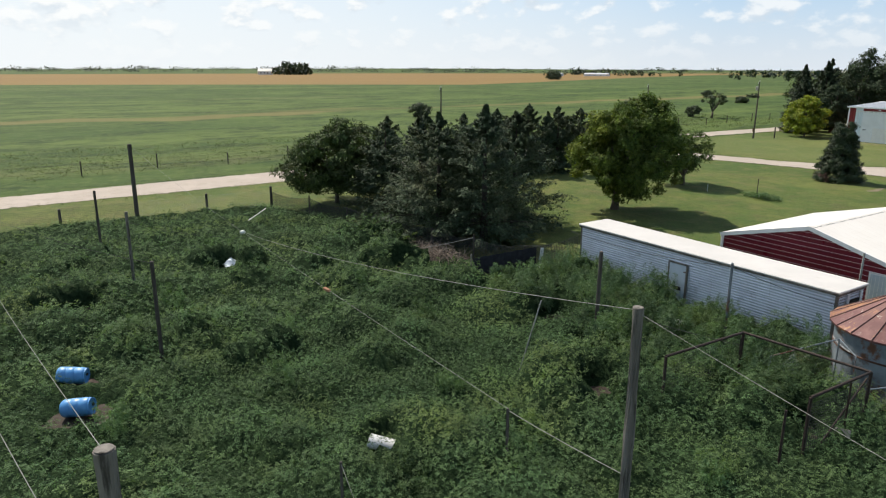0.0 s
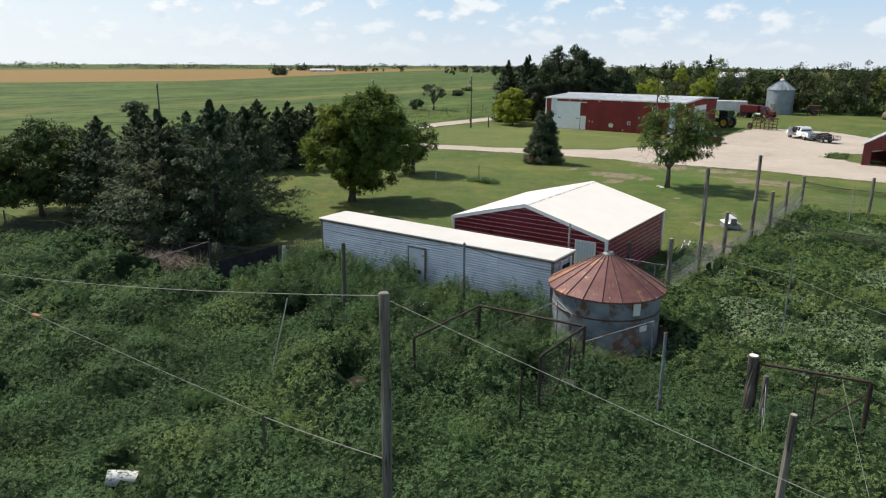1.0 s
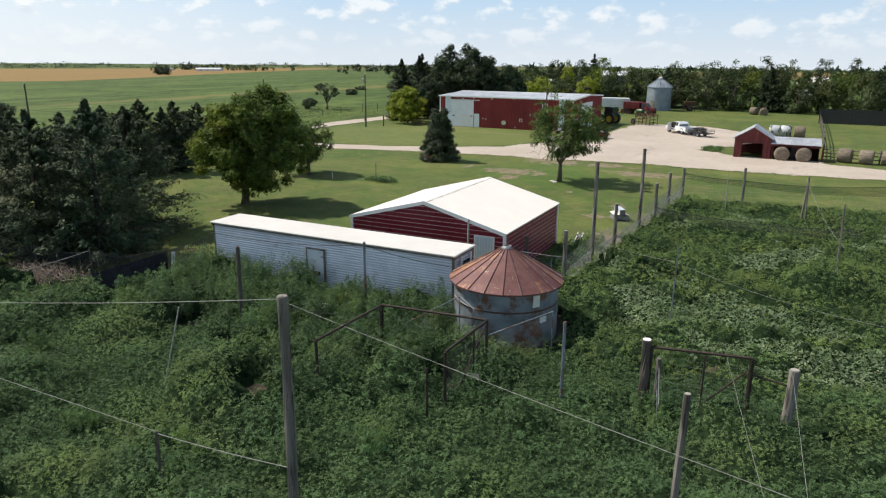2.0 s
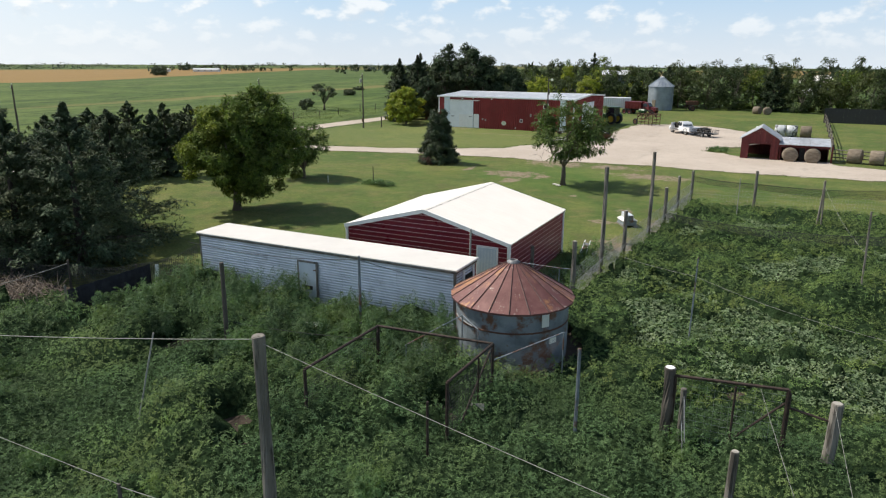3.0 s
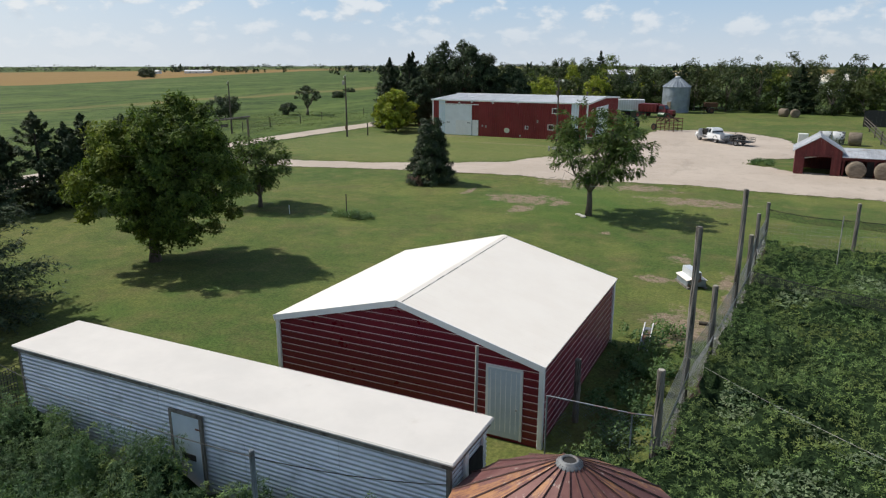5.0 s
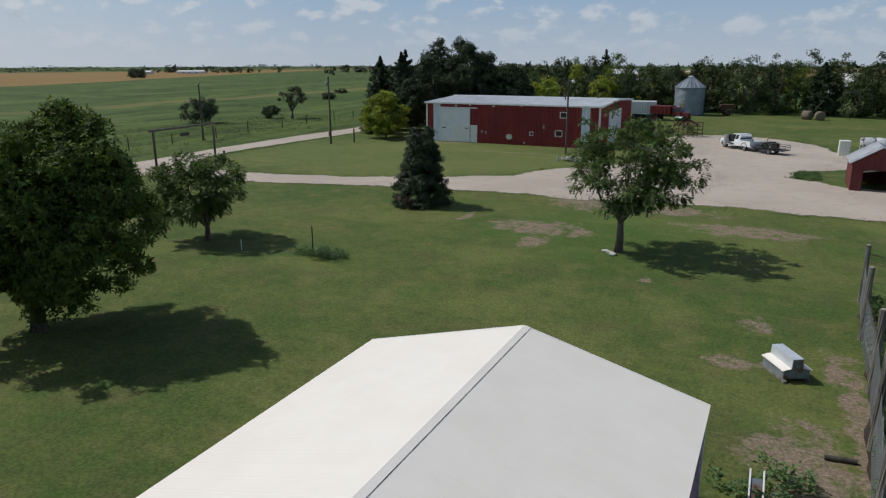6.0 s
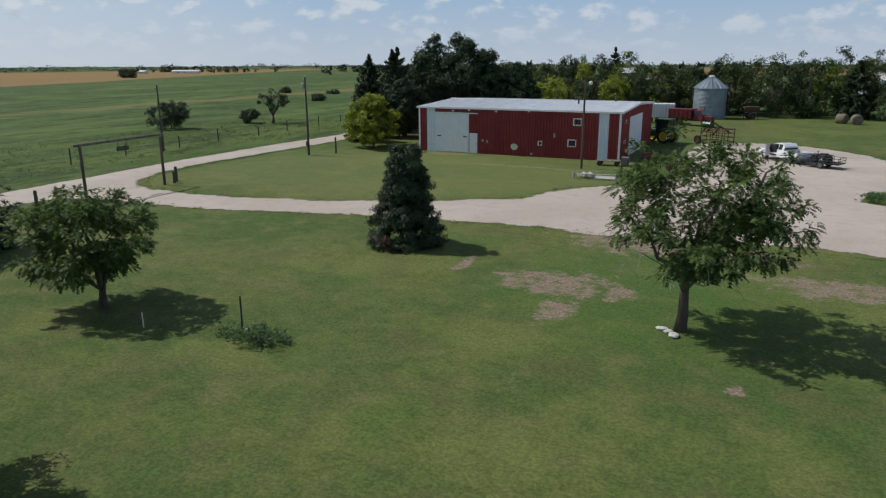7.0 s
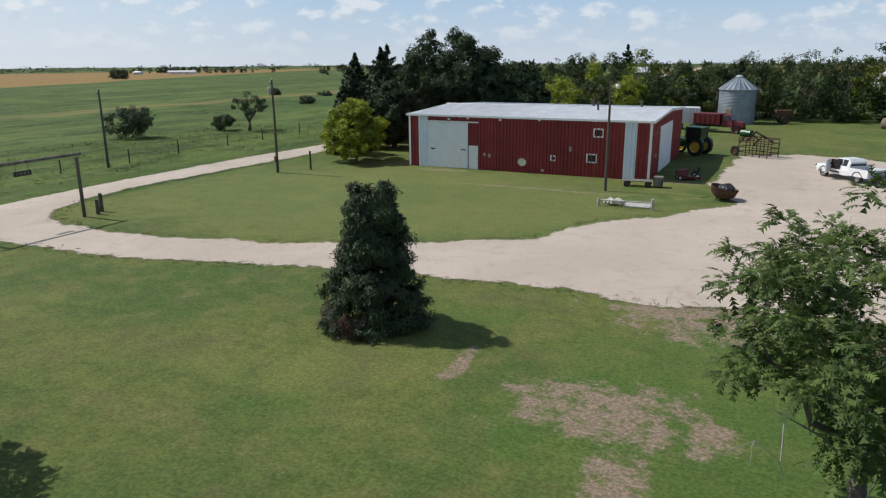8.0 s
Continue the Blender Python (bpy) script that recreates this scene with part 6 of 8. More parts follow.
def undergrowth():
    """The close leafy floor under the weeds, as a lumpy shade-dark sheet."""
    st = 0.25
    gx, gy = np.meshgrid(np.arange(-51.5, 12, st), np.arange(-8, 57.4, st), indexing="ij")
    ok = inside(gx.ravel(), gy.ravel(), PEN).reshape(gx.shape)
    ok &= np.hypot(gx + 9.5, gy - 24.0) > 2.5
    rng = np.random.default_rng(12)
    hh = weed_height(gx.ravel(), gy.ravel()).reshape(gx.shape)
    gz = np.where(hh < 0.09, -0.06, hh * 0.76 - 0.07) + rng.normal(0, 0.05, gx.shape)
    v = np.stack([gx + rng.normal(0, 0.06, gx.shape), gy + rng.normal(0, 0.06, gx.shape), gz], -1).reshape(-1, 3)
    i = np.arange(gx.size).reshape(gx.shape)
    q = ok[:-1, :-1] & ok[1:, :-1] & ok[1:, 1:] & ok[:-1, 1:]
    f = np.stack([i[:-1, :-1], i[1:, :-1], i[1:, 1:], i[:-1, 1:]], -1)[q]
    tagged(new("undergrowth", raw_mesh("undergrowth", v, f, M["under"])), "leafy undergrowth sheet between the weeds, its green darkened to stand for shade in the gaps", "weeds", kind="stuff")


def weeds():
    undergrowth()
    rng = np.random.default_rng(2)
    groups = ((25.0, -24, 6, 2, 22, 0.120, 0.34, 8, 0.066), (13.0, -32, 8, -7, 26, 0.165, 0.38, 8, 0.092), (10.0, -12, 14, 22, 58, 0.17, 0.30, 7, 0.10), (8.0, -52, -27, -8, 24, 0.21, 0.42, 7, 0.12))
    for i, (den, x0, x1, y0, y1, wide, tall, per, size) in enumerate(groups):
        x, y = weed_points(rng, den, x0, x1, y0, y1)
        near = (x > -24) & (x < 6) & (y > 2) & (y < 22)
        keep = ~vine_zone(x, y) | (rng.random(len(x)) < 0.12)
        keep &= (np.hypot(x, y + 1) > 9.5) & (x < 0.11 * y + 1.6) & (y > -6.5)
        keep &= ~tall_zone(x, y) | (rng.random(len(x)) < 0.8)
        keep &= ~bare_strip(x, y) | (rng.random(len(x)) < 0.15)
        if i == 1:
            keep &= ~near & (x > -27 - 2 * ripple(x, y, 15, 1.0)) & ~((y > 22) & (x > -12))
        if i == 3:
            keep &= x < -27
        x, y = x[keep], y[keep]
        weed_tops("weeds", x, y, wide, tall, per, size, M["garden_weed"] if i == 2 else M["weed"], "patchy yellow-green weeds over the old garden" if i == 2 else "dense knee-high green weeds filling the pen", 50 + i)
    x, y = weed_points(rng, 1.0, -30, -10.6, 15, 24)
    tz = tall_zone(x, y) & ~bare_strip(x, y) & (rng.random(len(x)) < 0.62 + 0.9 * ripple(x, y, 91, 0.8))
    x, y = x[tz], y[tz]
    h = rng.uniform(1.15, 2.05, len(x)) * np.where(x < -25, 0.7, 1.0)
    weed_bushes("tall_weeds", x, y, h, rng.uniform(0.5, 0.85, len(x)), 30, 0.115, M["weed_tall"], "tall feathery grey-green weeds along the coop", 58)
    x, y = weed_points(rng, 0.035, -30, 1, 2, 30)
    ok = ~tall_zone(x, y) & ~vine_zone(x, y) & ~bare_strip(x, y) & (np.hypot(x, y + 1) > 10.0) & (x < 0.11 * y + 1.0)
    x, y = x[ok], y[ok]
    weed_bushes("bushy_weeds", x, y, rng.uniform(0.9, 1.35, len(x)), rng.uniform(0.5, 0.9, len(x)), 22, 0.11, M["weed"], "rounded waist-high green weed bushes in the pen", 59)
    x, y = weed_points(rng, 42.0, -7.5, 12, 22, 50)
    z = vine_zone(x, y) & (x < 0.11 * y + 1.6)
    x, y = x[z], y[z]
    hill = 0.22 + 0.40 * ripple(x, y, 60, 1.5) + rng.uniform(-0.05, 0.06, len(x))
    e = 0.1
    up = np.stack([-(ripple(x + e, y, 60, 1.5) - ripple(x - e, y, 60, 1.5)) * 2, -(ripple(x, y + e, 60, 1.5) - ripple(x, y - e, 60, 1.5)) * 2, np.full(len(x), 0.8)], 1)
    v, f = tufts(rng, np.stack([x, y, hill], 1), up, 0.105, 5, 0.62, 0.05, 0.25)
    tagged(new("vines", raw_mesh("vines", v, f, M["vine"])), "pale leafy ground vines sprawling over the garden", "vines", kind="stuff")


weeds()


def dry_brush():
    rng = np.random.default_rng(9)
    n = 800
    c = np.stack([rng.normal(-31.9, 1.15, n), rng.normal(19.7, 0.5, n), rng.uniform(0.05, 0.6, n)], 1)
    out = np.stack([rng.normal(0, 1, n), rng.normal(0, 1, n), rng.uniform(0.3, 1.4, n)], 1)
    v, f = leaves(rng, c, out, 0.7, 0.022)
    tagged(new("dry_brush", raw_mesh("dry_brush", v, f, M["dry"])), "heap of bleached dry brush under the cedars", "brush", kind="stuff")


dry_brush()


# ---- grass fringe along the gravel ----
def fringe():
    rng = np.random.default_rng(33)
    near = [(-59.3, 67.9), (-49.1, 68.6), (-40.1, 71.2), (-28.2, 72.9), (-20.7, 73.2), (-8.6, 73.6), (6.2, 74.2), (22, 75.5)]
    far = [(-27.3, 89.6), (-30.8, 86.2), (-32.7, 81.0), (-38.3, 77.9), (-45.5, 74.6), (-50.6, 73.4), (-55.7, 72.6), (-59.9, 72.9), (-62.3, 73.4), (-64.0, 75.2), (-65.6, 78.4), (-66.3, 84.5), (-65.9, 93.7), (-65.2, 100.0), (-65.0, 107.0)]
    east = [(-24.4, 122.0), (-18.6, 125.2), (-12.5, 124.0), (-7.0, 118.0), (-4.0, 108.0), (-4.5, 97.0), (-8.8, 94.0), (-9.6, 90.2), (-7.2, 88.6)]
    west = [(-66.2, -1), (-67.0, 10), (-69.2, 50), (-70.3, 76), (-71.0, 87), (-70.2, 112)]
    verge = [(-60.6, -1), (-60.9, 9.5), (-61.2, 21), (-62.2, 50), (-62.6, 65)]
    xs, ys = [], []
    for line, wide in ((near, 0.35), (far, 0.35), (east, 0.5), (west, 0.9), (verge, 0.9)):
        for (x0, y0), (x1, y1) in zip(line, line[1:]):
            n = int(math.hypot(x1 - x0, y1 - y0) * 9)
            w = rng.uniform(0, 1, n)
            xs.append(x0 + (x1 - x0) * w + rng.normal(0, wide, n))
            ys.append(y0 + (y1 - y0) * w + rng.normal(0, wide, n))
    x, y = np.concatenate(xs), np.concatenate(ys)
    plants("grass_fringe", x, y, rng.uniform(0.03, 0.08, len(x)), 4, 2, (0.12, 0.03), M["grass"], "ragged grass along the edges of the gravel", 34, lean=0.9, low=0.5)
    n = 5000
    x, y = rng.uniform(-98, -73, n), rng.uniform(-10, 130, n)
    plants("pasture_grass", x, y, rng.uniform(0.15, 0.4, n), 3, 2, (0.4, 0.05), M["grass"], "tall tufts of pasture grass beyond the road", 35, lean=0.8, low=0.5)


fringe()
# ---- posts, fences, cords ----
def wood_post(x, y, h, r=0.08, material="post", label="weathered round fence post", category="post", group="", cut=False, lean=(0, 0), name="fence_post", seg=9):
    bm = bmesh.new()
    chain(bm, [(0, 0, -0.1), (lean[0] * 0.5 + r * 0.15, lean[1] * 0.5, h * 0.5), (lean[0], lean[1], h - 0.02), (lean[0], lean[1], h)], r, seg, [r * 1.08, r, r * 0.95, r * 0.84])
    if cut:
        t = thing(name, (x, y, 0), label, category, group)
        part("shaft", bm, M[material], t)
        part("cut_end", tube(bmesh.new(), (lean[0], lean[1], h - 0.005), (lean[0], lean[1], h + 0.006), r * 0.78, r * 0.74, seg), M["trim_white" if r > 0.16 else "cut"], t, "pale sawn end")
        return t
    return solid(name, bm, M[material], label, category, group, at=pose(x, y, 0))


def steel_stake(x, y, h, material="pipe", label="thin dark steel stake", lean=(0, 0), r=0.03, group=""):
    bm = bmesh.new()
    q = Matrix.Identity(4)
    tube(bm, (0, 0, -0.1), (lean[0], lean[1], h), r, r * 0.9, 5)
    return solid("stake", bm, M[material], label, "stake", group, at=pose(x, y, 0))


def net(name, p0, p1, h0, h1, gap, wire, material, label, sag=0.0, z0=0.05, z1=None, category="fence", diagonal=False, sagx=0.0):
    """Mesh netting between two posts, every strand a thin bar."""
    a, b = Vector((*p0, 0)), Vector((*p1, 0))
    L = (b - a).length
    nx, nz = max(2, int(L / gap)), max(2, int(max(h0, h1) / gap))
    side = Vector((-(b - a).y, (b - a).x, 0)).normalized()
    z1 = z0 if z1 is None else z1
    vs, fs = [], []

    def at(u, w):
        p = a + (b - a) * u + side * sagx * math.sin(math.pi * w)
        bottom = z0 + (z1 - z0) * u - (sag * math.sin(math.pi * u) if z0 > 0.3 else 0)
        topz = bottom + (h0 + (h1 - h0) * u) - (sag * math.sin(math.pi * u) if z0 <= 0.3 else 0)
        return p + Vector((0, 0, bottom + (topz - bottom) * w))

    def bar(p, q):
        d = (q - p).normalized()
        o = d.cross(side).normalized() * wire * 0.5
        o2 = side * wire * 0.5
        i = len(vs)
        vs.extend([p + o, p - o * 0.5 + o2, p - o * 0.5 - o2, q + o, q - o * 0.5 + o2, q - o * 0.5 - o2])
        fs.extend([(i, i + 1, i + 4, i + 3), (i + 1, i + 2, i + 5, i + 4), (i + 2, i, i + 3, i + 5)])

    if diagonal:
        for k in range(-nz, nx + 1):
            for s in (1, -1):
                ua, ub = (k, k + nz) if s == 1 else (k + nz, k)
                pts = []
                for w in np.linspace(0, 1, 3):
                    u = (ua + (ub - ua) * w) / nx
                    if 0 <= u <= 1:
                        pts.append(at(u, w))
                for p, q in zip(pts, pts[1:]):
                    bar(p, q)
    else:
        for k in range(nx + 1):
            bar(at(k / nx, 0), at(k / nx, 1))
        seg = max(3, int(L / 1.5))
        for j in range(nz + 1):
            for k in range(seg):
                bar(at(k / seg, j / nz), at((k + 1) / seg, j / nz))
    me = raw_mesh(name, np.array([tuple(v) for v in vs]), np.array(fs), material)
    return tagged(new(name, me), label, category)


def cord(p0, p1, sag=0.3, r=0.005, material="cord", label="pale cord strung between posts", n=14):
    a, b = Vector(p0), Vector(p1)
    bm = bmesh.new()
    chain(bm, [a + (b - a) * (i / n) + Vector((0, 0, -4 * sag * (i / n) * (1 - i / n))) for i in range(n + 1)], r, 4)
    return solid("cord", bm, M[material], label, "cord", "cords over the pens")


EAST = "posts of the garden fence"
F = [(-8.80, 29.70, 2.98, 0.11), (-8.67, 34.26, 5.61, 0.11), (-8.28, 37.63, 2.87, 0.11), (-7.85, 42.40, 5.44, 0.11), (-7.57, 46.23, 2.78, 0.12), (-7.47, 51.02, 2.82, 0.11), (-7.14, 55.76, 2.55, 0.11), (-2.77, 55.57, 2.90, 0.11), (7.2, 56.6, 2.3, 0.11)]
for i, (x, y, h, r) in enumerate(F):
    wood_post(x, y, h, r, "post", "tall weathered grey fence pole" if h > 4 else "weathered grey round fence post", "post", EAST, cut=h < 4)
wood_post(1.24, 51.3, 3.17, 0.07, "post", "pair of thin grey garden poles tied at the top", "post", EAST, lean=(0.15, 0))
wood_post(1.5, 51.2, 3.1, 0.05, "post", "thin leaning garden pole", "post", EAST, lean=(-0.12, 0))
for p, q in zip(F[:6], F[1:7]):
    net("wire_fence", p[:2], q[:2], 1.65, 1.65, 0.13, 0.009, M["wire"], "grey welded wire fence between wooden posts", diagonal=False)
    net("wire_fence", (p[0] + 0.12, p[1]), (q[0] + 0.12, q[1]), 1.1, 1.1, 0.11, 0.008, M["wire"], "second run of poultry wire along the fence", diagonal=True, sagx=0.1)
net("bird_netting", F[6][:2], F[7][:2], 0.45, 0.40, 0.06, 0.013, M["netting"], "black bird netting sagging between garden posts", sag=0.12, z0=1.75, z1=1.55)
net("bird_netting", F[7][:2], F[8][:2], 0.40, 0.7, 0.06, 0.013, M["netting"], "black bird netting sagging between garden posts", sag=0.25, z0=1.55, z1=1.5)
net("wire_fence", F[6][:2], F[7][:2], 1.3, 1.3, 0.2, 0.006, M["wire"], "thin wire fence along the garden's end")
net("wire_fence", F[7][:2], F[8][:2], 1.3, 1.3, 0.2, 0.006, M["wire"], "thin wire fence along the garden's end")
cord((F[6][0], F[6][1], 0.95), (F[7][0] + 4.5, F[7][1] + 0.4, 1.75), 0.35)
for a, b, sg in (((*F[6][:2], 2.15), (*F[7][:2], 1.95), 0.12), ((*F[7][:2], 1.95), (*F[8][:2], 2.2), 0.25), ((-7.4, 45.0, 1.45), (4.0, 41.5, 1.95), 0.35)):
    cord(a, b, sg, 0.014, "netting", "dark edge cord of the bird netting")
# garden stakes
steel_stake(-3.66, 52.38, 2.78, "cord", "pale thin garden stake")
steel_stake(-3.53, 27.16, 3.59, "bin_wall", "thin galvanised garden stake", (0.05, 0))
steel_stake(2.75, 36.5, 4.1, "post", "tall pale leaning garden pole", (-0.1, 0.1), 0.05)
cord((-8.67, 34.2, 1.55), (-3.5, 27.16, 2.85), 0.1)
cord((-3.5, 27.16, 2.85), (5.0, 24.0, 2.4), 0.35)
net("bird_netting", (-7.4, 45.0), (4.0, 41.5), 0.35, 0.45, 0.07, 0.016, M["netting"], "sagging black netting hung across the garden", sag=0.35, z0=1.05, z1=1.5)
cord((1.24, 51.3, 3.1), (2.9, 36.5, 2.0), 0.4, 0.008)

# near pen: tall pole, gate posts, stakes
PENS = "posts of the poultry pens"
wood_post(-8.79, 9.58, 5.97, 0.125, "post", "tall grey utility pole standing in the weeds", "post", PENS, lean=(0.0, 0.0), name="pen_pole", seg=12)
wood_post(-7.7, -0.55, 6.60, 0.13, "post", "tall grey wooden pole with a split side", "post", PENS, name="pen_pole", seg=12)
wood_post(-3.21, 19.70, 2.36, 0.17, "post_dark", "thick dark log post with a white-painted end", "post", PENS, cut=True, name="gate_post", seg=12)
wood_post(0.81, 19.57, 2.28, 0.15, "post", "thick grey log post of the pen gate", "post", PENS, cut=True, name="gate_post", seg=12, lean=(0.06, 0))
wood_post(-2.78, 19.5, 1.9, 0.09, "post", "grey split post beside the gate", "post", PENS, name="gate_post")
wood_post(-1.3, 12.0, 4.44, 0.075, "post", "crooked grey pole standing in the weeds", "post", PENS, lean=(0.10, 0.1), name="pen_pole", cut=True)
wood_post(-5.47, 18.5, 2.94, 0.055, "bin_wall", "plain grey steel post in the weeds", "post", PENS, name="pen_post")
wood_post(-18.48, 18.68, 3.6, 0.08, "post_dark", "dark leaning pen post before the coop", "post", PENS, lean=(0.05, 0), name="pen_post")
wood_post(-14.71, 21.77, 3.54, 0.055, "bin_wall", "grey steel post before the coop", "post", PENS, name="pen_post")
wood_post(-25.2, 3.3, 3.96, 0.075, "post_dark", "dark wooden pole in the weeds", "post", PENS, name="pen_pole")
wood_post(-34.6, 4.1, 3.98, 0.075, "post", "grey wooden pole in the weeds", "post", PENS, name="pen_pole")
wood_post(-43.7, 3.95, 3.6, 0.08, "post_dark", "dark wooden pole in the weeds", "post", PENS, name="pen_pole")
wood_post(-51.5, 7.4, 5.3, 0.15, "post_dark", "stout dark corner pole by the road", "post", PENS, name="pen_pole")
for x, y, h in ((-52.3, 2.7, 1.15), (-51.7, 12.3, 1.35), (-50.5, 16.8, 1.65), (-52.5, -3.5, 1.2)):
    wood_post(x, y, h, 0.10, "post_dark", "short dark fence post by the road", "post", PENS)
steel_stake(-12.6, 9.35, 2.05, "post_dark", "dark steel stake holding a cord", r=0.045)
steel_stake(-12.7, 4.6, 2.05, "post_dark", "dark steel stake holding a cord", r=0.04)
steel_stake(-8.69, 15.66, 1.9, "pipe", "short dark steel stake", r=0.04)
steel_stake(-17.2, 13.5, 3.0, "cord", "leaning pale stick in the weeds", (0.62, 0.45), 0.026)


def pipe_rail(name, posts, label, drop=(), steel="pipe", thick=1.0):
    t = thing(name, (posts[0][0], posts[0][1], 0), label, "pipe frame")
    o = Vector((posts[0][0], posts[0][1], 0))
    for x, y, h in posts:
        part("upright", tube(bmesh.new(), Vector((x, y, -0.1)) - o, Vector((x, y, h)) - o, 0.05 * thick, seg=7), M[steel], t)
    for a, b in zip(posts, posts[1:]):
        part("rail", tube(bmesh.new(), Vector(a) - o, Vector(b) - o, 0.045 * thick, seg=7), M[steel], t)
    for (a, b) in drop:
        part("brace", tube(bmesh.new(), Vector(a) - o, Vector(b) - o, 0.03, seg=6), M["pipe"], t)
    return t


pipe_rail("pipe_frame", [(-12.55, 15.55, 2.05), (-12.53, 19.5, 1.98), (-8.48, 19.65, 2.06), (-8.6, 16.66, 2.03)], "rusty steel pipe frame of a pen standing in the weeds",
          [((-8.55, 17.5, 0.4), (-8.5, 19.5, 1.9)), ((-12.4, 19.2, 0), (-12.4, 19.2, 1.9)), ((-8.5, 18.6, 0), (-8.5, 18.6, 2.0))])
net("wire_fence", (-12.53, 19.5), (-12.55, 15.6), 1.6, 1.6, 0.12, 0.007, M["netting"], "dark wire netting on the pen frame", z0=0.3)
net("wire_fence", (-8.6, 16.7), (-8.48, 19.6), 1.5, 1.5, 0.10, 0.012, M["netting"], "dark wire netting on the pen frame", z0=0.3)
pipe_rail("pen_gate", [(-3.05, 19.68, 2.15), (-0.25, 19.6, 2.38)], "rusty pipe gate between two log posts", [((-0.2, 19.6, 0.1), (-0.2, 19.6, 2.3)), ((-0.3, 19.6, 2.0), (-1.6, 19.6, 0.5)), ((-1.5, 19.6, 0.2), (-1.5, 19.6, 2.2)), ((-0.25, 19.6, 1.9), (0.75, 19.57, 1.75))])
net("wire_fence", (-2.75, 19.4), (-2.55, 18.6), 1.5, 1.2, 0.09, 0.012, M["wire"], "curl of grey wire netting at the gate", z0=0.2, diagonal=True)
net("wire_fence", (-3.2, 19.7), (-0.2, 19.6), 1.8, 1.9, 0.2, 0.005, M["wire"], "thin wire mesh on the pen gate", z0=0.3)
# yard of the bin: pipe-topped chain-link
pipe_rail("pen_railing", [(-8.48, 19.65, 1.5), (-7.0, 22.3, 1.75)], "grey pipe-topped pen fence beside the grain bin", (), "bin_wall", 0.5)
net("wire_fence", (-8.48, 19.65), (-7.0, 22.3), 1.4, 1.6, 0.10, 0.005, M["bin_wall"], "chain-link beside the grain bin", diagonal=True)
pipe_rail("pen_railing", [(-11.6, 19.7, 1.4), (-10.6, 22.0, 1.85), (-9.9, 21.8, 1.5)], "grey pipe-topped pen fence before the grain bin", (), "bin_wall", 0.5)
net("wire_fence", (-11.6, 19.7), (-10.6, 22.0), 1.3, 1.7, 0.10, 0.005, M["bin_wall"], "chain-link before the grain bin", diagonal=True)
# link between shed and fence
pipe_rail("pen_railing", [(-11.6, 29.5, 1.75), (-9.4, 29.6, 1.7), (-8.9, 29.7, 1.7)], "chain-link fence rail between shed and garden", (), "bin_wall", 0.5)
net("wire_fence", (-11.6, 29.5), (-8.9, 29.7), 1.6, 1.6, 0.10, 0.005, M["bin_wall"], "chain-link between shed and garden", diagonal=True)
wood_post(-11.35, 31.6, 2.0, 0.10, "post", "short grey post beside the shed", "post", EAST)
# lumber leaning on the coop's end
steel_stake(-13.1, 28.2, 3.3, "cord", "pale board standing behind the coop", (-0.05, 0.2), 0.05)

# netting along the north side of the pen
NORTH = [(-50.5, 16.8), (-46.5, 18.2), (-42.0, 19.0), (-37.5, 19.9), (-33.8, 20.6), (-30.4, 21.2), (-27.6, 22.6), (-25.1, 24.0)]
for i, (p, q) in enumerate(zip(NORTH, NORTH[1:])):
    if i:
        wood_post(p[0], p[1], 1.25 + 0.2 * (i % 2), 0.05, "post_dark", "thin dark net post under the cedars", "post", PENS)
    net("bird_netting", p, q, 1.2, 2.1 if i == 6 else 1.2, 0.085, 0.020, M["netting"], "black netting fence sagging along the cedars", sag=0.22)
net("wire_fence", (-51.5, 7.4), (-50.5, 16.8), 1.2, 1.3, 0.16, 0.007, M["wire"], "thin wire fence along the road verge")
net("bird_netting", (-52.5, -12), (-51.5, 7.4), 1.2, 1.2, 0.12, 0.010, M["netting"], "dark netting along the road verge")

solid("shade_cloth", profile_sheet(4.2, 1.30, 0.7, 0.07, upright=True, wave=True), M["shade_cloth"], "dark shade cloth hung along the pen under the cedars", "cloth", at=pose(-26.9, 18.6, 0.02, 0, 0, 90))
solid("white_plank", boxed(-0.09, 0.09, -0.02, 0.02, 0, 1.25, 0.006), M["trim_white"], "short white plank at the end of the dark cloth", "board", at=pose(-26.8, 22.95, 0, 0, 6, 60))
wood_post(-26.95, 18.5, 1.6, 0.05, "post", "short grey stick holding the dark cloth", "post", PENS, lean=(0.2, -0.1))
# cords
cord((-8.79, 9.58, 5.9), (-36.0, 9.95, 1.95), 0.35, 0.007)
cord((-36.0, 9.95, 1.95), (-51.5, 7.5, 5.1), 0.15, 0.007)
cord((-36.0, 9.95, 1.95), (-12.6, 9.35, 2.05), 0.05, 0.007)
cord((-12.6, 9.35, 2.0), (-8.85, 9.5, 2.1), 0.03, 0.010)
cord((-8.79, 9.58, 5.85), (12.0, 6.3, 4.8), 0.2)
cord((-7.7, -0.55, 6.55), (-24.9, -1.56, 4.1), 0.1)
cord((-7.98, -1.25, 6.0), (-11.83, -1.79, 5.91), 0.02)
cord((-11.83, -1.79, 5.91), (-24.9, -3.5, 5.4), 0.05)
cord((-7.98, -1.25, 6.0), (-4.0, -0.9, 6.1), 0.02)
cord((-12.7, 4.6, 2.0), (-9.0, 4.0, 0.8), 0.02)
cord((0.81, 19.57, 2.2), (1.6, 12.0, 0.6), 0.05)
cord((-0.9, 19.5, 2.3), (0.8, 13.6, 0.6), 0.05)
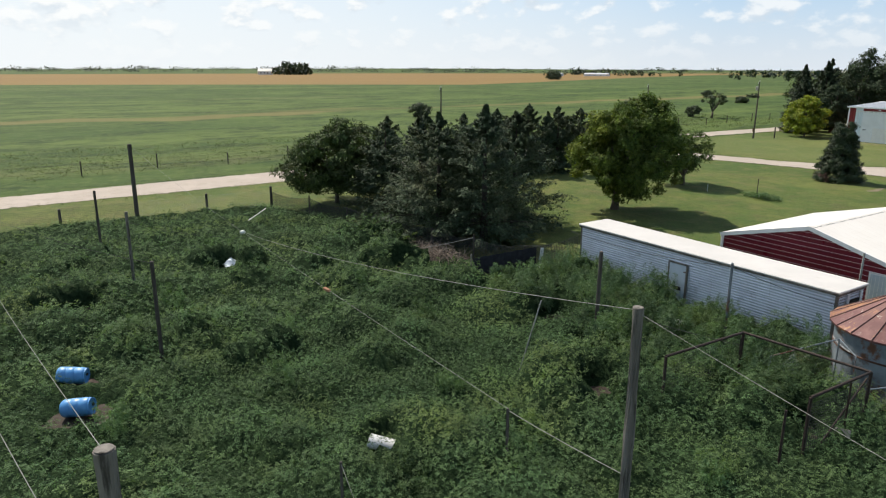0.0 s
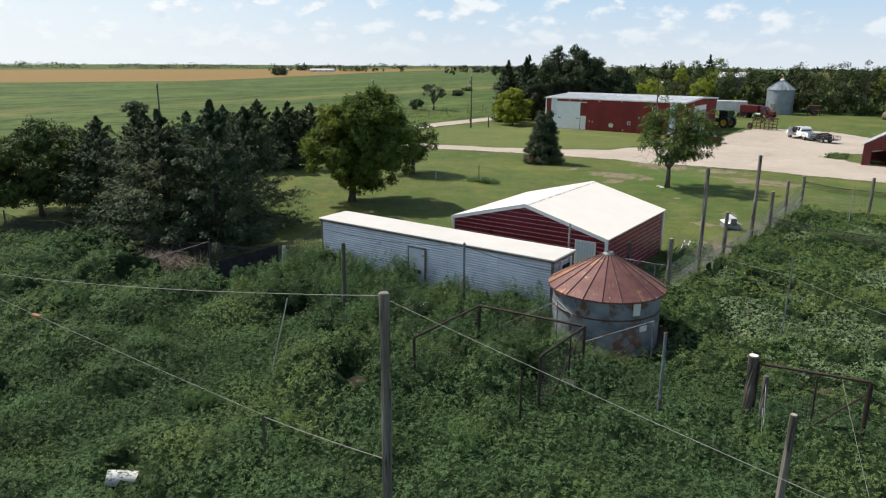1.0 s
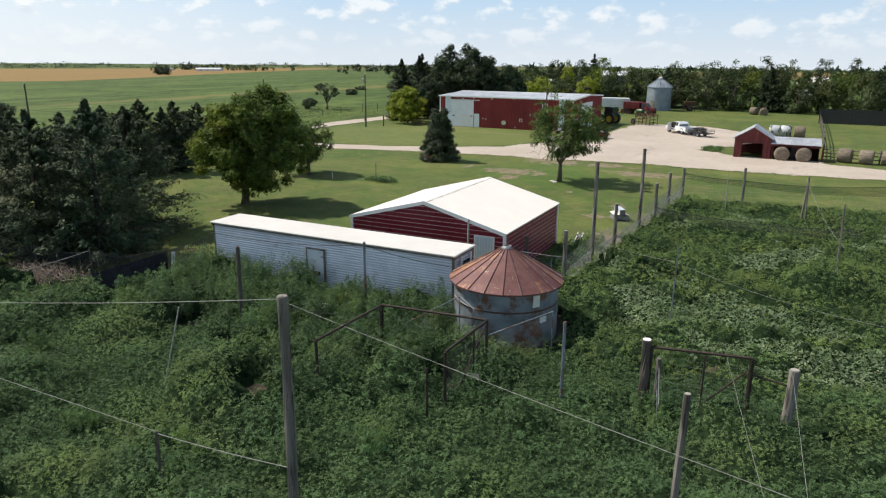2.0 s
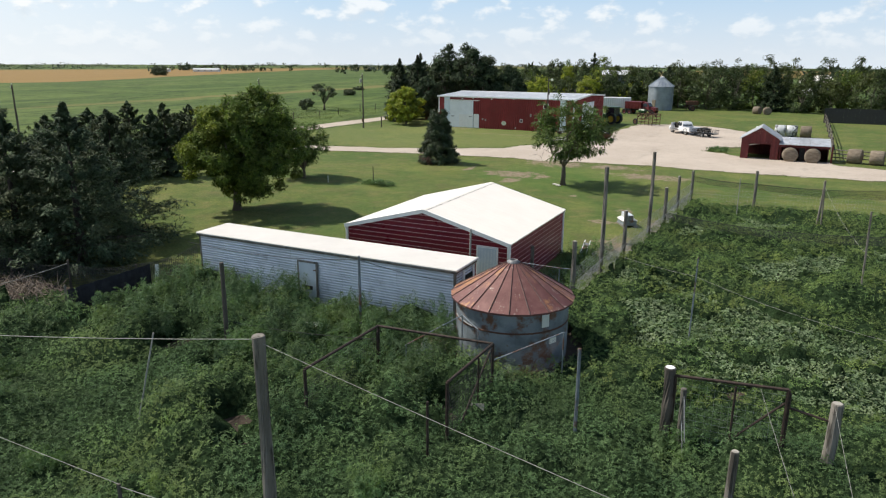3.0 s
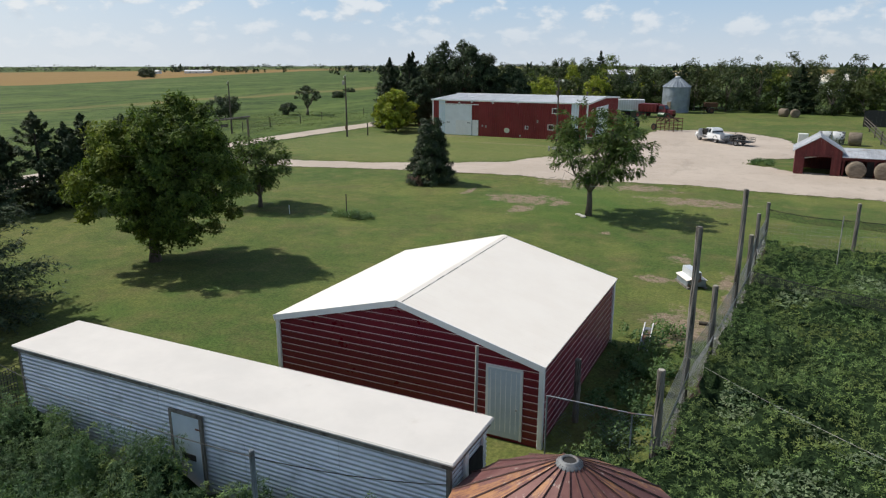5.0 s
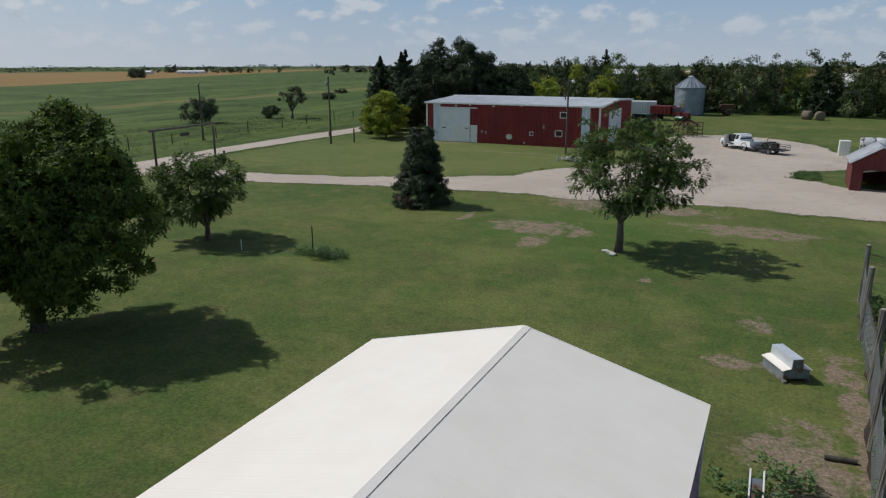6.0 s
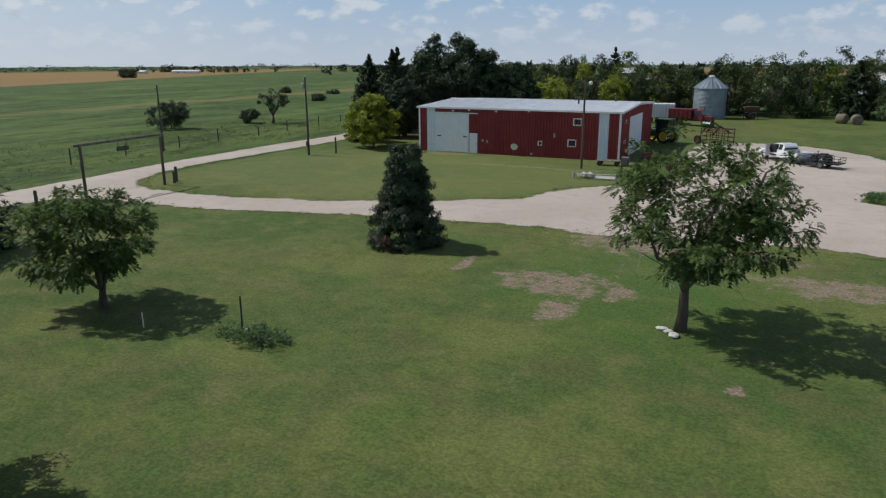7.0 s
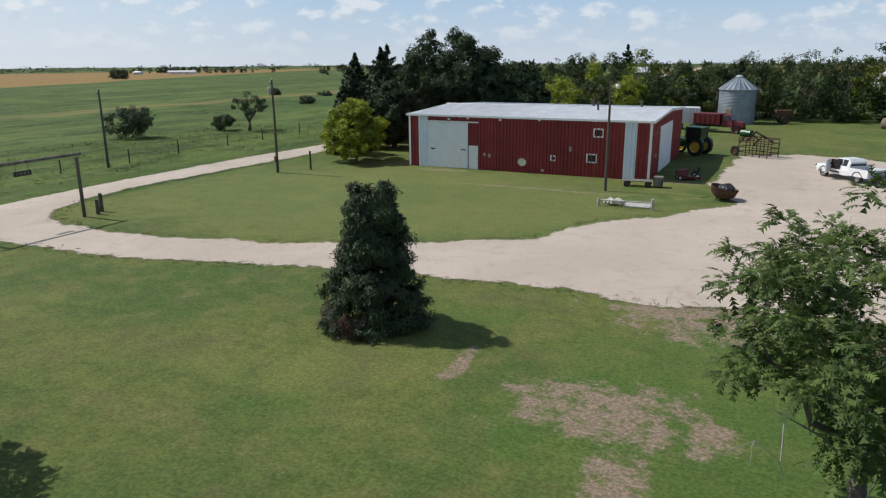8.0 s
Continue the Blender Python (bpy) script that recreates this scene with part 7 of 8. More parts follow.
cord((-25.2, 3.3, 3.9), (-43.7, -2.0, 3.2), 0.3, 0.008, "netting", "thin dark cord over the pen")
cord((-34.6, 4.1, 3.5), (-36.0, 9.95, 1.65), 0.2, 0.008, "netting", "thin dark cord over the pen")
cord((-25.2, 23.6, 2.4), (-14.71, 21.77, 3.4), 0.25, 0.012, "netting", "thin dark cord before the coop")
cord((-14.71, 21.77, 3.4), (-11.9, 24.0, 2.3), 0.1, 0.012, "netting", "thin dark cord before the coop")
cord((-30.4, 21.2, 1.3), (-33.5, 17.5, 0.35), 0.12, 0.014)
cord((-18.48, 18.68, 1.4), (-12.55, 19.5, 1.5), 0.1, 0.01, "netting", "thin dark cord before the coop")

solid("insulator", lathe(bmesh.new(), [(0.0, -0.10), (0.10, -0.09), (0.16, -0.02), (0.13, 0.05), (0.05, 0.10), (0.0, 0.11)], 14), M["bucket"], "pale plastic cord insulator over the pen", "insulator", at=pose(-36.0, 9.95, 1.95), smooth=True)
solid("wooden_float", boxed(-0.22, 0.22, -0.07, 0.07, -0.06, 0.06, 0.03), M["float"], "orange-brown wooden block strung on a cord", "block", at=pose(-24.6, 9.66, 1.93, 0, 0, 5))
solid("white_stick", tube(bmesh.new(), (0, 0, 0), (-1.9, 1.84, 0.25), 0.035, 0.03, 7), M["trim_white"], "white stick lying on the weeds", "stick", at=pose(-43.9, 12.85, 0.75))
solid("loose_board", boxed(-0.2, 0.2, -0.02, 0.02, 0, 0.62, 0.006), M["cut"], "pale board leaning by the pen frame", "board", at=pose(-8.35, 18.2, 0.05, -22, 0, 20))
# pasture fence beyond the road
for k in range(30):
    y = -22 + k * 7.2
    wood_post(-75.0 - 0.035 * y - (0.6 if k % 2 else 0), y, 1.25 + 0.15 * (k % 3), 0.07, "post_dark", "small dark pasture fence post", "post", "pasture fence posts")
pf = bmesh.new()
for z in (0.45, 0.8, 1.1):
    tube(pf, (-75.0 + 0.035 * 22, -22, z), (-75.0 - 0.035 * 190, 190, z), 0.006, seg=4)
solid("fence_wire", pf, M["pipe"], "rusty strands of the pasture fence", "fence")


# ---- utility poles, gate, lamp ----
def utility_pole(x, y, h, box_on=False):
    t = thing("utility_pole", (x, y, 0), "tall slim wooden utility pole by the road", "utility pole", "utility poles")
    part("shaft", chain(bmesh.new(), [(0, 0, -0.1), (0.02, 0, h * 0.5), (0, 0, h)], 0.12, 9, [0.14, 0.12, 0.085]), M["pole"], t)
    part("insulator", tube(tube(bmesh.new(), (0, 0, h), (0, 0, h + 0.18), 0.04), (-0.2, 0, h - 0.25), (-0.2, 0, h - 0.05), 0.04), M["bucket"], t, "pale insulator")
    part("bracket", boxed(-0.25, 0.0, -0.03, 0.03, h - 0.32, h - 0.26), M["pipe"], t)
    if box_on:
        part("transformer", lathe(bmesh.new(), [(0, 0), (0.17, 0.02), (0.18, 0.5), (0.12, 0.58), (0, 0.6)], 12), M["concrete"], t, "grey transformer can", at=pose(-0.32, 0, h - 1.2))
        part("meter_box", boxed(-0.12, 0.12, -0.26, -0.13, 1.0, 1.5, 0.02), M["rusty"], t)
    return t


utility_pole(-60.9, 94.4, 8.1, True)
utility_pole(-77.6, 90.2, 7.2)
utility_pole(-78.0, 50.4, 7.5)
wood_post(-59.2, 97.0, 1.7, 0.10, "post_dark", "short dark post by the road", "post")


def ranch_gate():
    t = thing("ranch_gate", (-60.8, 70.9, 0), "tall timber gate frame over the driveway with a hanging sign", "gate")
    for y, r in ((-3.65, 0.12), (3.65, 0.12)):
        part("post", tube(bmesh.new(), (0, y, -0.1), (0, y, 3.9), r, r * 0.9, 10), M["pole"], t)
    part("beam", tube(bmesh.new(), (0, -4.1, 4.02), (0, 4.0, 4.10), 0.11, 0.10, 10), M["post"], t, "grey log crossbeam")
    s = part("sign", boxed(-0.02, 0.02, -0.55, 0.55, 3.25, 3.55, 0.01), M["black"], t, "small black cut-out sign")
    for k in range(4):
        part("bar", boxed(0.022, 0.03, -0.45 + k * 0.25, -0.30 + k * 0.25, 3.33, 3.47), M["post"], s)
    for y in (-0.4, 0.4):
        part("chain", tube(bmesh.new(), (0, y, 3.55), (0, y, 3.95), 0.012, seg=5), M["pipe"], t)


ranch_gate()
for x, y, h in ((-61.2, 76.2, 1.25), (-60.7, 75.5, 1.0), (-62.9, 64.8, 1.0)):
    wood_post(x, y, h, 0.13, "pole", "stubby brown gate stump", "post", "stumps by the gate")


def yard_lamp():
    t = thing("yard_lamp", (-32.05, 97.2, 0), "dark yard light pole with a white globe lamp", "street lamp")
    part("pole", tube(bmesh.new(), (0, 0, -0.1), (0, 0, 8.1), 0.11, 0.08, 10), M["post_dark"], t)
    part("arm", tube(bmesh.new(), (0, 0, 7.75), (0.45, 0, 7.85), 0.03, seg=6), M["chrome"], t)
    part("lamp_head", lathe(bmesh.new(), [(0, 0.18), (0.12, 0.16), (0.17, 0.0), (0.15, -0.12), (0, -0.18)], 14), M["bucket"], t, "white globe lamp", at=pose(0.5, 0, 7.75), smooth=True)
    part("cross_piece", boxed(-0.5, 0.0, -0.04, 0.04, 7.6, 7.68), M["post_dark"], t)


yard_lamp()
# ---- silo ----
def silo():
    R, ez, az = 2.6, 5.0, 6.95
    t = thing("grain_silo", (-27.1, 160.6, 0), "round grey galvanised silo with a ribbed conical roof", "silo")
    rows, seg = 6, 10
    for r in range(rows):
        z0, z1 = ez * r / rows, ez * (r + 1) / rows
        for k in range(seg):
            a0, a1 = 360 * k / seg, 360 * (k + 1) / seg
            p = [(R + 0.03 * (q % 2), z0 + (z1 - z0) * q / 8) for q in range(9)]
            part("wall_sheet", lathe(bmesh.new(), p, 4, "Z", a0, a1 + 0.3), M["silo_wall"], t)
    n = 22
    for k in range(n):
        a0, a1 = 2 * math.pi * k / n, 2 * math.pi * (k + 1) / n
        bm = bmesh.new()

        def at(r, a, z):
            return bm.verts.new((r * math.cos(a), r * math.sin(a), z))
        bm.faces.new([at(0.4, a0, az - 0.15), at(R + 0.18, a0, ez - 0.05), at(R + 0.18, a1, ez - 0.05), at(0.4, a1, az - 0.15)])
        s = [at(0.4, a0 - 0.05, az - 0.14), at(R + 0.18, a0 - 0.02, ez - 0.04), at(R + 0.18, a0, ez + 0.07), at(0.4, a0, az - 0.05), at(R + 0.18, a0 + 0.02, ez - 0.04), at(0.4, a0 + 0.05, az - 0.14)]
        bm.faces.new(s[:4])
        bm.faces.new((s[3], s[2], s[4], s[5]))
        part("roof_sheet", bm, M["silo_wall"], t)
    part("cap", lathe(bmesh.new(), [(0.5, az - 0.2), (0.48, az - 0.02), (0.3, az + 0.06), (0, az + 0.1)], 16), M["grey_roof"], t)
    part("hatch", boxed(-0.4, 0.4, -0.05, 0.05, 0.4, 2.2), M["hay"], t, "tan wooden hatch", at=pose((R + 0.06) * math.cos(radians(-110)), (R + 0.06) * math.sin(radians(-110)), 0, 0, 0, -20))


silo()


# ---- vehicles ----
def wheel(parent, x, y, r, w, rim="grey_rim", seg=18):
    tyre = part("wheel", lathe(bmesh.new(), [(r * 0.62, -w / 2), (r * 0.95, -w / 2), (r, -w * 0.35), (r, w * 0.35), (r * 0.95, w / 2), (r * 0.62, w / 2)], seg, "Y"), M["rubber"], parent, "black tyre", at=pose(x, y, r))
    part("rim", lathe(bmesh.new(), [(0.0, -w * 0.30), (r * 0.2, -w * 0.36), (r * 0.5, -w * 0.26), (r * 0.63, -w * 0.44), (r * 0.63, w * 0.44), (r * 0.5, w * 0.26), (r * 0.2, w * 0.36), (0.0, w * 0.30)], seg, "Y"), M[rim], tyre)
    return tyre


def hull(bm, sections):
    """A body through rings of (x, [(y, z), ...])."""
    rings = [[bm.verts.new((x, y, z)) for y, z in pts] for x, pts in sections]
    n = len(rings[0])
    for a, b in zip(rings, rings[1:]):
        for i in range(n):
            j = (i + 1) % n
            bm.faces.new((a[i], a[j], b[j], b[i]))
    bm.faces.new(rings[0])
    bm.faces.new(list(reversed(rings[-1])))
    return bm


def pickup():
    t = thing("pickup_truck", pose(-15.1, 110.2, 0.03, 0, 0, 130), "white extended-cab pickup truck with an open door", "truck")

    def ring(w, z0, z1, r=0.06):
        return [(-w, z0), (w, z0), (w + 0.03, z0 + (z1 - z0) * 0.5), (w - r, z1), (-w + r, z1), (-w - 0.03, z0 + (z1 - z0) * 0.5)]
    part("body", hull(bmesh.new(), [(2.75, ring(0.82, 0.55, 0.92)), (2.6, ring(0.90, 0.42, 1.02)), (1.3, ring(0.93, 0.42, 1.12)), (1.2, ring(0.93, 0.42, 1.14)), (-0.75, ring(0.93, 0.42, 1.14)), (-0.8, ring(0.93, 0.42, 1.10))]), M["truck_white"], t)
    bed = bmesh.new()
    box(bed, -2.75, -0.8, -0.95, -0.86, 0.5, 1.12)
    box(bed, -2.75, -0.8, 0.86, 0.95, 0.5, 1.12)
    box(bed, -2.78, -2.70, -0.86, 0.86, 0.5, 1.12)
    part("bed", bed, M["truck_white"], t)
    part("bed_floor", boxed(-2.7, -0.8, -0.86, 0.86, 0.5, 0.62), M["black"], t, "black bed liner")
    cab = hull(bmesh.new(), [(1.25, [(-0.86, 1.12), (0.86, 1.12), (0.84, 1.14), (-0.84, 1.14)]), (0.55, [(-0.88, 1.12), (0.88, 1.12), (0.70, 1.72), (-0.70, 1.72)]), (-0.55, [(-0.88, 1.12), (0.88, 1.12), (0.70, 1.74), (-0.70, 1.74)]), (-0.82, [(-0.88, 1.12), (0.88, 1.12), (0.76, 1.5), (-0.76, 1.5)])])
    part("cab", cab, M["truck_white"], t)
    for s in (1, -1):
        for xa, xb in ((0.55, 0.0), (-0.08, -0.55)):
            g = bmesh.new()
            g.faces.new([g.verts.new(v) for v in ((xa + (0.28 if xa > 0.3 else 0), s * 0.885, 1.17), (xb, s * 0.885, 1.17), (xb, s * 0.735, 1.66), (xa, s * 0.735, 1.66))])
            part("window", g, M["glass"], t)
    ws = bmesh.new()
    ws.faces.new([ws.verts.new(v) for v in ((1.18, -0.80, 1.165), (1.18, 0.80, 1.165), (0.60, 0.66, 1.70), (0.60, -0.66, 1.70))])
    part("windshield", ws, M["glass"], t)
    rw = bmesh.new()
    rw.faces.new([rw.verts.new(v) for v in ((-0.845, -0.74, 1.2), (-0.845, 0.74, 1.2), (-0.80, 0.68, 1.5), (-0.80, -0.68, 1.5))])
    part("rear_window", rw, M["glass"], t)
    d = part("door", boxed(0, 1.05, -0.03, 0.03, 0.5, 1.6, 0.03), M["truck_white"], t, "front door standing open", at=pose(1.05, 0.95, 0, 0, 0, 118))
    part("door_opening", boxed(0.05, 1.0, 0.935, 0.95, 0.55, 1.6), M["dark"], t, "dark open doorway")
    for x in (1.75, -1.75):
        for y in (-0.80, 0.80):
            wheel(t, x, y, 0.39, 0.26)
            part("wheel_arch", lathe(bmesh.new(), [(0.46, -0.02), (0.52, -0.02), (0.52, 0.04), (0.46, 0.04)], 14, "Y", 0, 180), M["black"], t, at=pose(x, math.copysign(0.93, y), 0.39))
    part("bumper", boxed(2.7, 2.85, -0.85, 0.85, 0.45, 0.66, 0.04), M["chrome"], t, "chrome front bumper")
    part("bumper", boxed(-2.92, -2.78, -0.85, 0.85, 0.45, 0.62, 0.04), M["chrome"], t, "chrome rear bumper")
    part("grille", boxed(2.74, 2.79, -0.5, 0.5, 0.66, 0.9), M["black"], t)
    for y in (-0.7, 0.7):
        part("headlight", boxed(2.66, 2.78, y - 0.17, y + 0.17, 0.72, 0.92, 0.02), M["glass"], t)
    for s in (1, -1):
        part("mirror", boxed(0.85, 1.0, s * 1.0 - 0.09, s * 1.0 + 0.09, 1.12, 1.32, 0.03), M["black"], t)


pickup()


def utility_trailer():
    h = 156
    t = thing("utility_trailer", pose(-11.8, 106.9, 0.03, 0, 0, h), "low black railed trailer hitched behind the pickup", "trailer")
    part("deck", boxed(-1.6, 1.5, -0.85, 0.85, 0.42, 0.52), M["black"], t)
    for s in (1, -1):
        for z in (0.75, 0.98):
            part("rail", tube(bmesh.new(), (-1.6, s * 0.86, z), (1.5, s * 0.86, z), 0.025, seg=6), M["black"], t)
        for k in range(7):
            x = -1.6 + k * 3.1 / 6
            part("rail_post", tube(bmesh.new(), (x, s * 0.86, 0.5), (x, s * 0.86, 1.0), 0.022, seg=6), M["black"], t)
        wheel(t, -0.1, s * 0.98, 0.33, 0.2)
    for z in (0.75, 0.98):
        part("rail", tube(bmesh.new(), (-1.6, -0.86, z), (-1.6, 0.86, z), 0.025, seg=6), M["black"], t)
        part("rail", tube(bmesh.new(), (1.5, -0.86, z), (1.5, 0.86, z), 0.025, seg=6), M["black"], t)
    part("drawbar", tube(tube(bmesh.new(), (1.5, -0.6, 0.45), (2.5, 0, 0.5), 0.04), (1.5, 0.6, 0.45), (2.5, 0, 0.5), 0.04), M["black"], t)
    q = thing("quad_bike", pose(-12.0, 107.0, 0.55, 0, 0, h), "dark quad bike strapped on the trailer", "quad bike")
    part("body", hull(bmesh.new(), [(0.75, [(-0.2, 0.35), (0.2, 0.35), (0.22, 0.6), (-0.22, 0.6)]), (0.2, [(-0.3, 0.3), (0.3, 0.3), (0.2, 0.72), (-0.2, 0.72)]), (-0.7, [(-0.28, 0.35), (0.28, 0.35), (0.22, 0.62), (-0.22, 0.62)])]), M["black"], q)
    part("seat", boxed(-0.55, 0.15, -0.17, 0.17, 0.66, 0.78, 0.04), M["rubber"], q)
    part("handlebar", tube(tube(bmesh.new(), (0.35, -0.38, 0.95), (0.35, 0.38, 0.95), 0.02), (0.4, 0, 0.6), (0.35, 0, 0.95), 0.03), M["black"], q)
    for s in (1, -1):
        for x in (0.55, -0.55):
            wheel(q, x, s * 0.42, 0.29, 0.24, "rubber", 14)
            part("fender", boxed(x - 0.32, x + 0.32, s * 0.42 - 0.16, s * 0.42 + 0.16, 0.6, 0.65, 0.02), M["black"], q)


utility_trailer()


def tractor():
    t = thing("farm_tractor", pose(-28.6, 121.4, 0, 0, 0, 160), "green farm tractor with yellow wheels and a dark cab", "tractor")
    part("hood", hull(bmesh.new(), [(2.5, [(-0.38, 0.8), (0.38, 0.8), (0.36, 1.5), (-0.36, 1.5)]), (2.3, [(-0.42, 0.75), (0.42, 0.75), (0.38, 1.62), (-0.38, 1.62)]), (0.4, [(-0.45, 0.75), (0.45, 0.75), (0.42, 1.85), (-0.42, 1.85)])]), M["tractor_green"], t)
    cab = part("cab", hull(bmesh.new(), [(0.45, [(-0.75, 1.3), (0.75, 1.3), (0.72, 2.65), (-0.72, 2.65)]), (-1.1, [(-0.8, 1.3), (0.8, 1.3), (0.74, 2.65), (-0.74, 2.65)])]), M["glass"], t, "dark glazed cab")
    for x in (0.46, -1.1):
        for y in (-0.75, 0.75):
            part("pillar", tube(bmesh.new(), (x, y, 1.3), (x, y * 0.97, 2.66), 0.05, seg=6), M["tractor_green"], cab)
    part("cab_roof", boxed(-1.25, 0.6, -0.85, 0.85, 2.66, 2.86, 0.06), M["tractor_green"], t)
    part("exhaust", tube(bmesh.new(), (0.75, 0.35, 1.7), (0.75, 0.35, 2.7), 0.05), M["black"], t)
    for s in (1, -1):
        wheel(t, -0.75, s * 0.95, 0.88, 0.5, "yellow", 24)
        wheel(t, 1.75, s * 0.85, 0.58, 0.34, "yellow", 20)
        part("fender", lathe(bmesh.new(), [(0.93, -0.25), (0.97, -0.25), (0.97, 0.25), (0.93, 0.25)], 12, "Y", 10, 150), M["tractor_green"], t, at=pose(-0.75, s * 0.92, 0.88))
    part("loader_arm", chain(bmesh.new(), [(-0.1, 0.62, 1.5), (1.4, 0.62, 1.7), (2.9, 0.62, 0.8)], 0.08), M["tractor_green"], t)
    part("loader_arm", chain(bmesh.new(), [(-0.1, -0.62, 1.5), (1.4, -0.62, 1.7), (2.9, -0.62, 0.8)], 0.08), M["tractor_green"], t)
    part("bucket", hull(bmesh.new(), [(2.8, [(-1.0, 0.35), (1.0, 0.35), (1.0, 1.0), (-1.0, 1.0)]), (3.4, [(-1.0, 0.2), (1.0, 0.2), (1.0, 0.3), (-1.0, 0.3)])]), M["black"], t)


tractor()


def grain_truck():
    t = thing("grain_truck", pose(-28.6, 145.6, 0, 0, 0, -14), "old dull red grain truck with a high box", "truck")
    part("box", hull(bmesh.new(), [(-2.6, [(-1.15, 1.1), (1.15, 1.1), (1.2, 2.45), (-1.2, 2.45)]), (0.9, [(-1.15, 1.1), (1.15, 1.1), (1.2, 2.45), (-1.2, 2.45)])]), M["truck_red"], t)
    for k in range(6):
        x = -2.5 + k * 0.66
        for s in (1, -1):
            part("stake", boxed(x, x + 0.07, s * 1.2 - 0.03, s * 1.2 + 0.03, 1.1, 2.5), M["truck_red"], t)
    part("cab", hull(bmesh.new(), [(1.1, [(-0.95, 0.9), (0.95, 0.9), (0.8, 2.35), (-0.8, 2.35)]), (2.0, [(-0.95, 0.9), (0.95, 0.9), (0.8, 2.3), (-0.8, 2.3)]), (2.45, [(-0.95, 0.9), (0.95, 0.9), (0.9, 1.6), (-0.9, 1.6)])]), M["truck_red"], t)
    part("hood", hull(bmesh.new(), [(2.45, [(-0.8, 0.8), (0.8, 0.8), (0.7, 1.55), (-0.7, 1.55)]), (3.7, [(-0.7, 0.8), (0.7, 0.8), (0.6, 1.4), (-0.6, 1.4)])]), M["truck_red"], t)
    ws = bmesh.new()
    ws.faces.new([ws.verts.new(v) for v in ((2.47, -0.8, 1.65), (2.47, 0.8, 1.65), (2.06, 0.7, 2.25), (2.06, -0.7, 2.25))])
    part("windshield", ws, M["glass"], t)
    for s in (1, -1):
        g = bmesh.new()
        g.faces.new([g.verts.new(v) for v in ((1.2, s * 0.90, 1.6), (2.1, s * 0.90, 1.6), (1.95, s * 0.83, 2.2), (1.2, s * 0.83, 2.2))])
        part("window", g, M["glass"], t)
        for x in (3.0, -1.6, -2.7):
            wheel(t, x, s * 0.95, 0.5, 0.3, "truck_red")
        part("fender", lathe(bmesh.new(), [(0.58, -0.2), (0.64, -0.2), (0.64, 0.2), (0.58, 0.2)], 10, "Y", 0, 180), M["truck_red"], t, at=pose(3.0, s * 0.9, 0.5))
    part("chassis", boxed(-2.9, 3.6, -0.4, 0.4, 0.75, 1.1), M["black"], t)


grain_truck()


def stock_trailer():
    t = thing("stock_trailer", pose(-34.0, 148.5, 0, 0, 0, 8), "white ribbed enclosed trailer behind the barn", "trailer")
    part("body", boxed(-3.0, 3.0, -1.2, 1.2, 0.9, 3.0, 0.06), M["grey_roof"], t)
    for k in range(14):
        part("rib", boxed(-2.9 + k * 0.43, -2.82 + k * 0.43, -1.235, -1.2, 0.95, 2.95), M["door_white"], t)
    for x in (-0.6, 0.5):
        for s in (1, -1):
            wheel(t, x, s * 1.05, 0.42, 0.25)


stock_trailer()


def bale_feeder():
    t = thing("machinery_rack", pose(-22.4, 122.0, 0, 0, 0, -32) @ Matrix.Diagonal((1.15, 1.3, 1.25, 1)), "rusty steel rack of bars with old machinery", "rack")
    for x in (-1.4, -0.7, 0, 0.7, 1.4):
        for y in (-0.7, 0.7):
            part("upright", tube(bmesh.new(), (x, y, 0), (x, y, 1.5), 0.045, seg=6), M["rusty"], t)
    for z in (0.35, 0.75, 1.15, 1.5):
        for y in (-0.7, 0.7):
            part("rail", tube(bmesh.new(), (-1.5, y, z), (1.5, y, z), 0.04, seg=6), M["rusty"], t)
        for x in (-1.4, 1.4):
            part("rail", tube(bmesh.new(), (x, -0.7, z), (x, 0.7, z), 0.04, seg=6), M["rusty"], t)
    for k, (x, z) in enumerate(((-0.9, 1.7), (-0.2, 1.85), (0.5, 1.6))):
        part("arm", chain(bmesh.new(), [(x - 0.8, -0.3, z - 0.7), (x - 0.2, 0, z + 0.1), (x + 0.6, 0.3, z - 0.4)], 0.09), M["pipe"], t)
    part("drum", lathe(bmesh.new(), [(0, -0.5), (0.3, -0.5), (0.32, 0), (0.3, 0.5), (0, 0.5)], 14, "X"), M["tractor_green"], t, "green painted drum", at=pose(-1.3, 0, 1.75))
    wheel(t, -1.6, -0.9, 0.4, 0.2, "rusty")


bale_feeder()


def old_implement(x, y, turn, label):
    t = thing("farm_implement", pose(x, y, 0, 0, 0, turn), label, "implement", "parked implements")
    part("frame", box(boxed(-1.6, 1.6, -0.06, 0.06, 0.7, 0.85), -0.06, 0.06, -1.2, 1.2, 0.7, 0.85), M["rusty"], t)
    part("hopper", hull(bmesh.new(), [(-1.2, [(-0.5, 1.2), (0.5, 1.2), (0.7, 2.0), (-0.7, 2.0)]), (1.2, [(-0.5, 1.2), (0.5, 1.2), (0.7, 2.0), (-0.7, 2.0)])]), M["rusty"], t)
    for s in (1, -1):
        wheel(t, 0, s * 1.0, 0.55, 0.25, "rusty")
    for x2 in (-1.1, 1.1):
        part("leg", tube(bmesh.new(), (x2, 0, 0.0), (x2, 0, 1.3), 0.05, seg=6), M["pipe"], t)


old_implement(-20.6, 161.5, 20, "old rusty hopper implement parked under the trees")


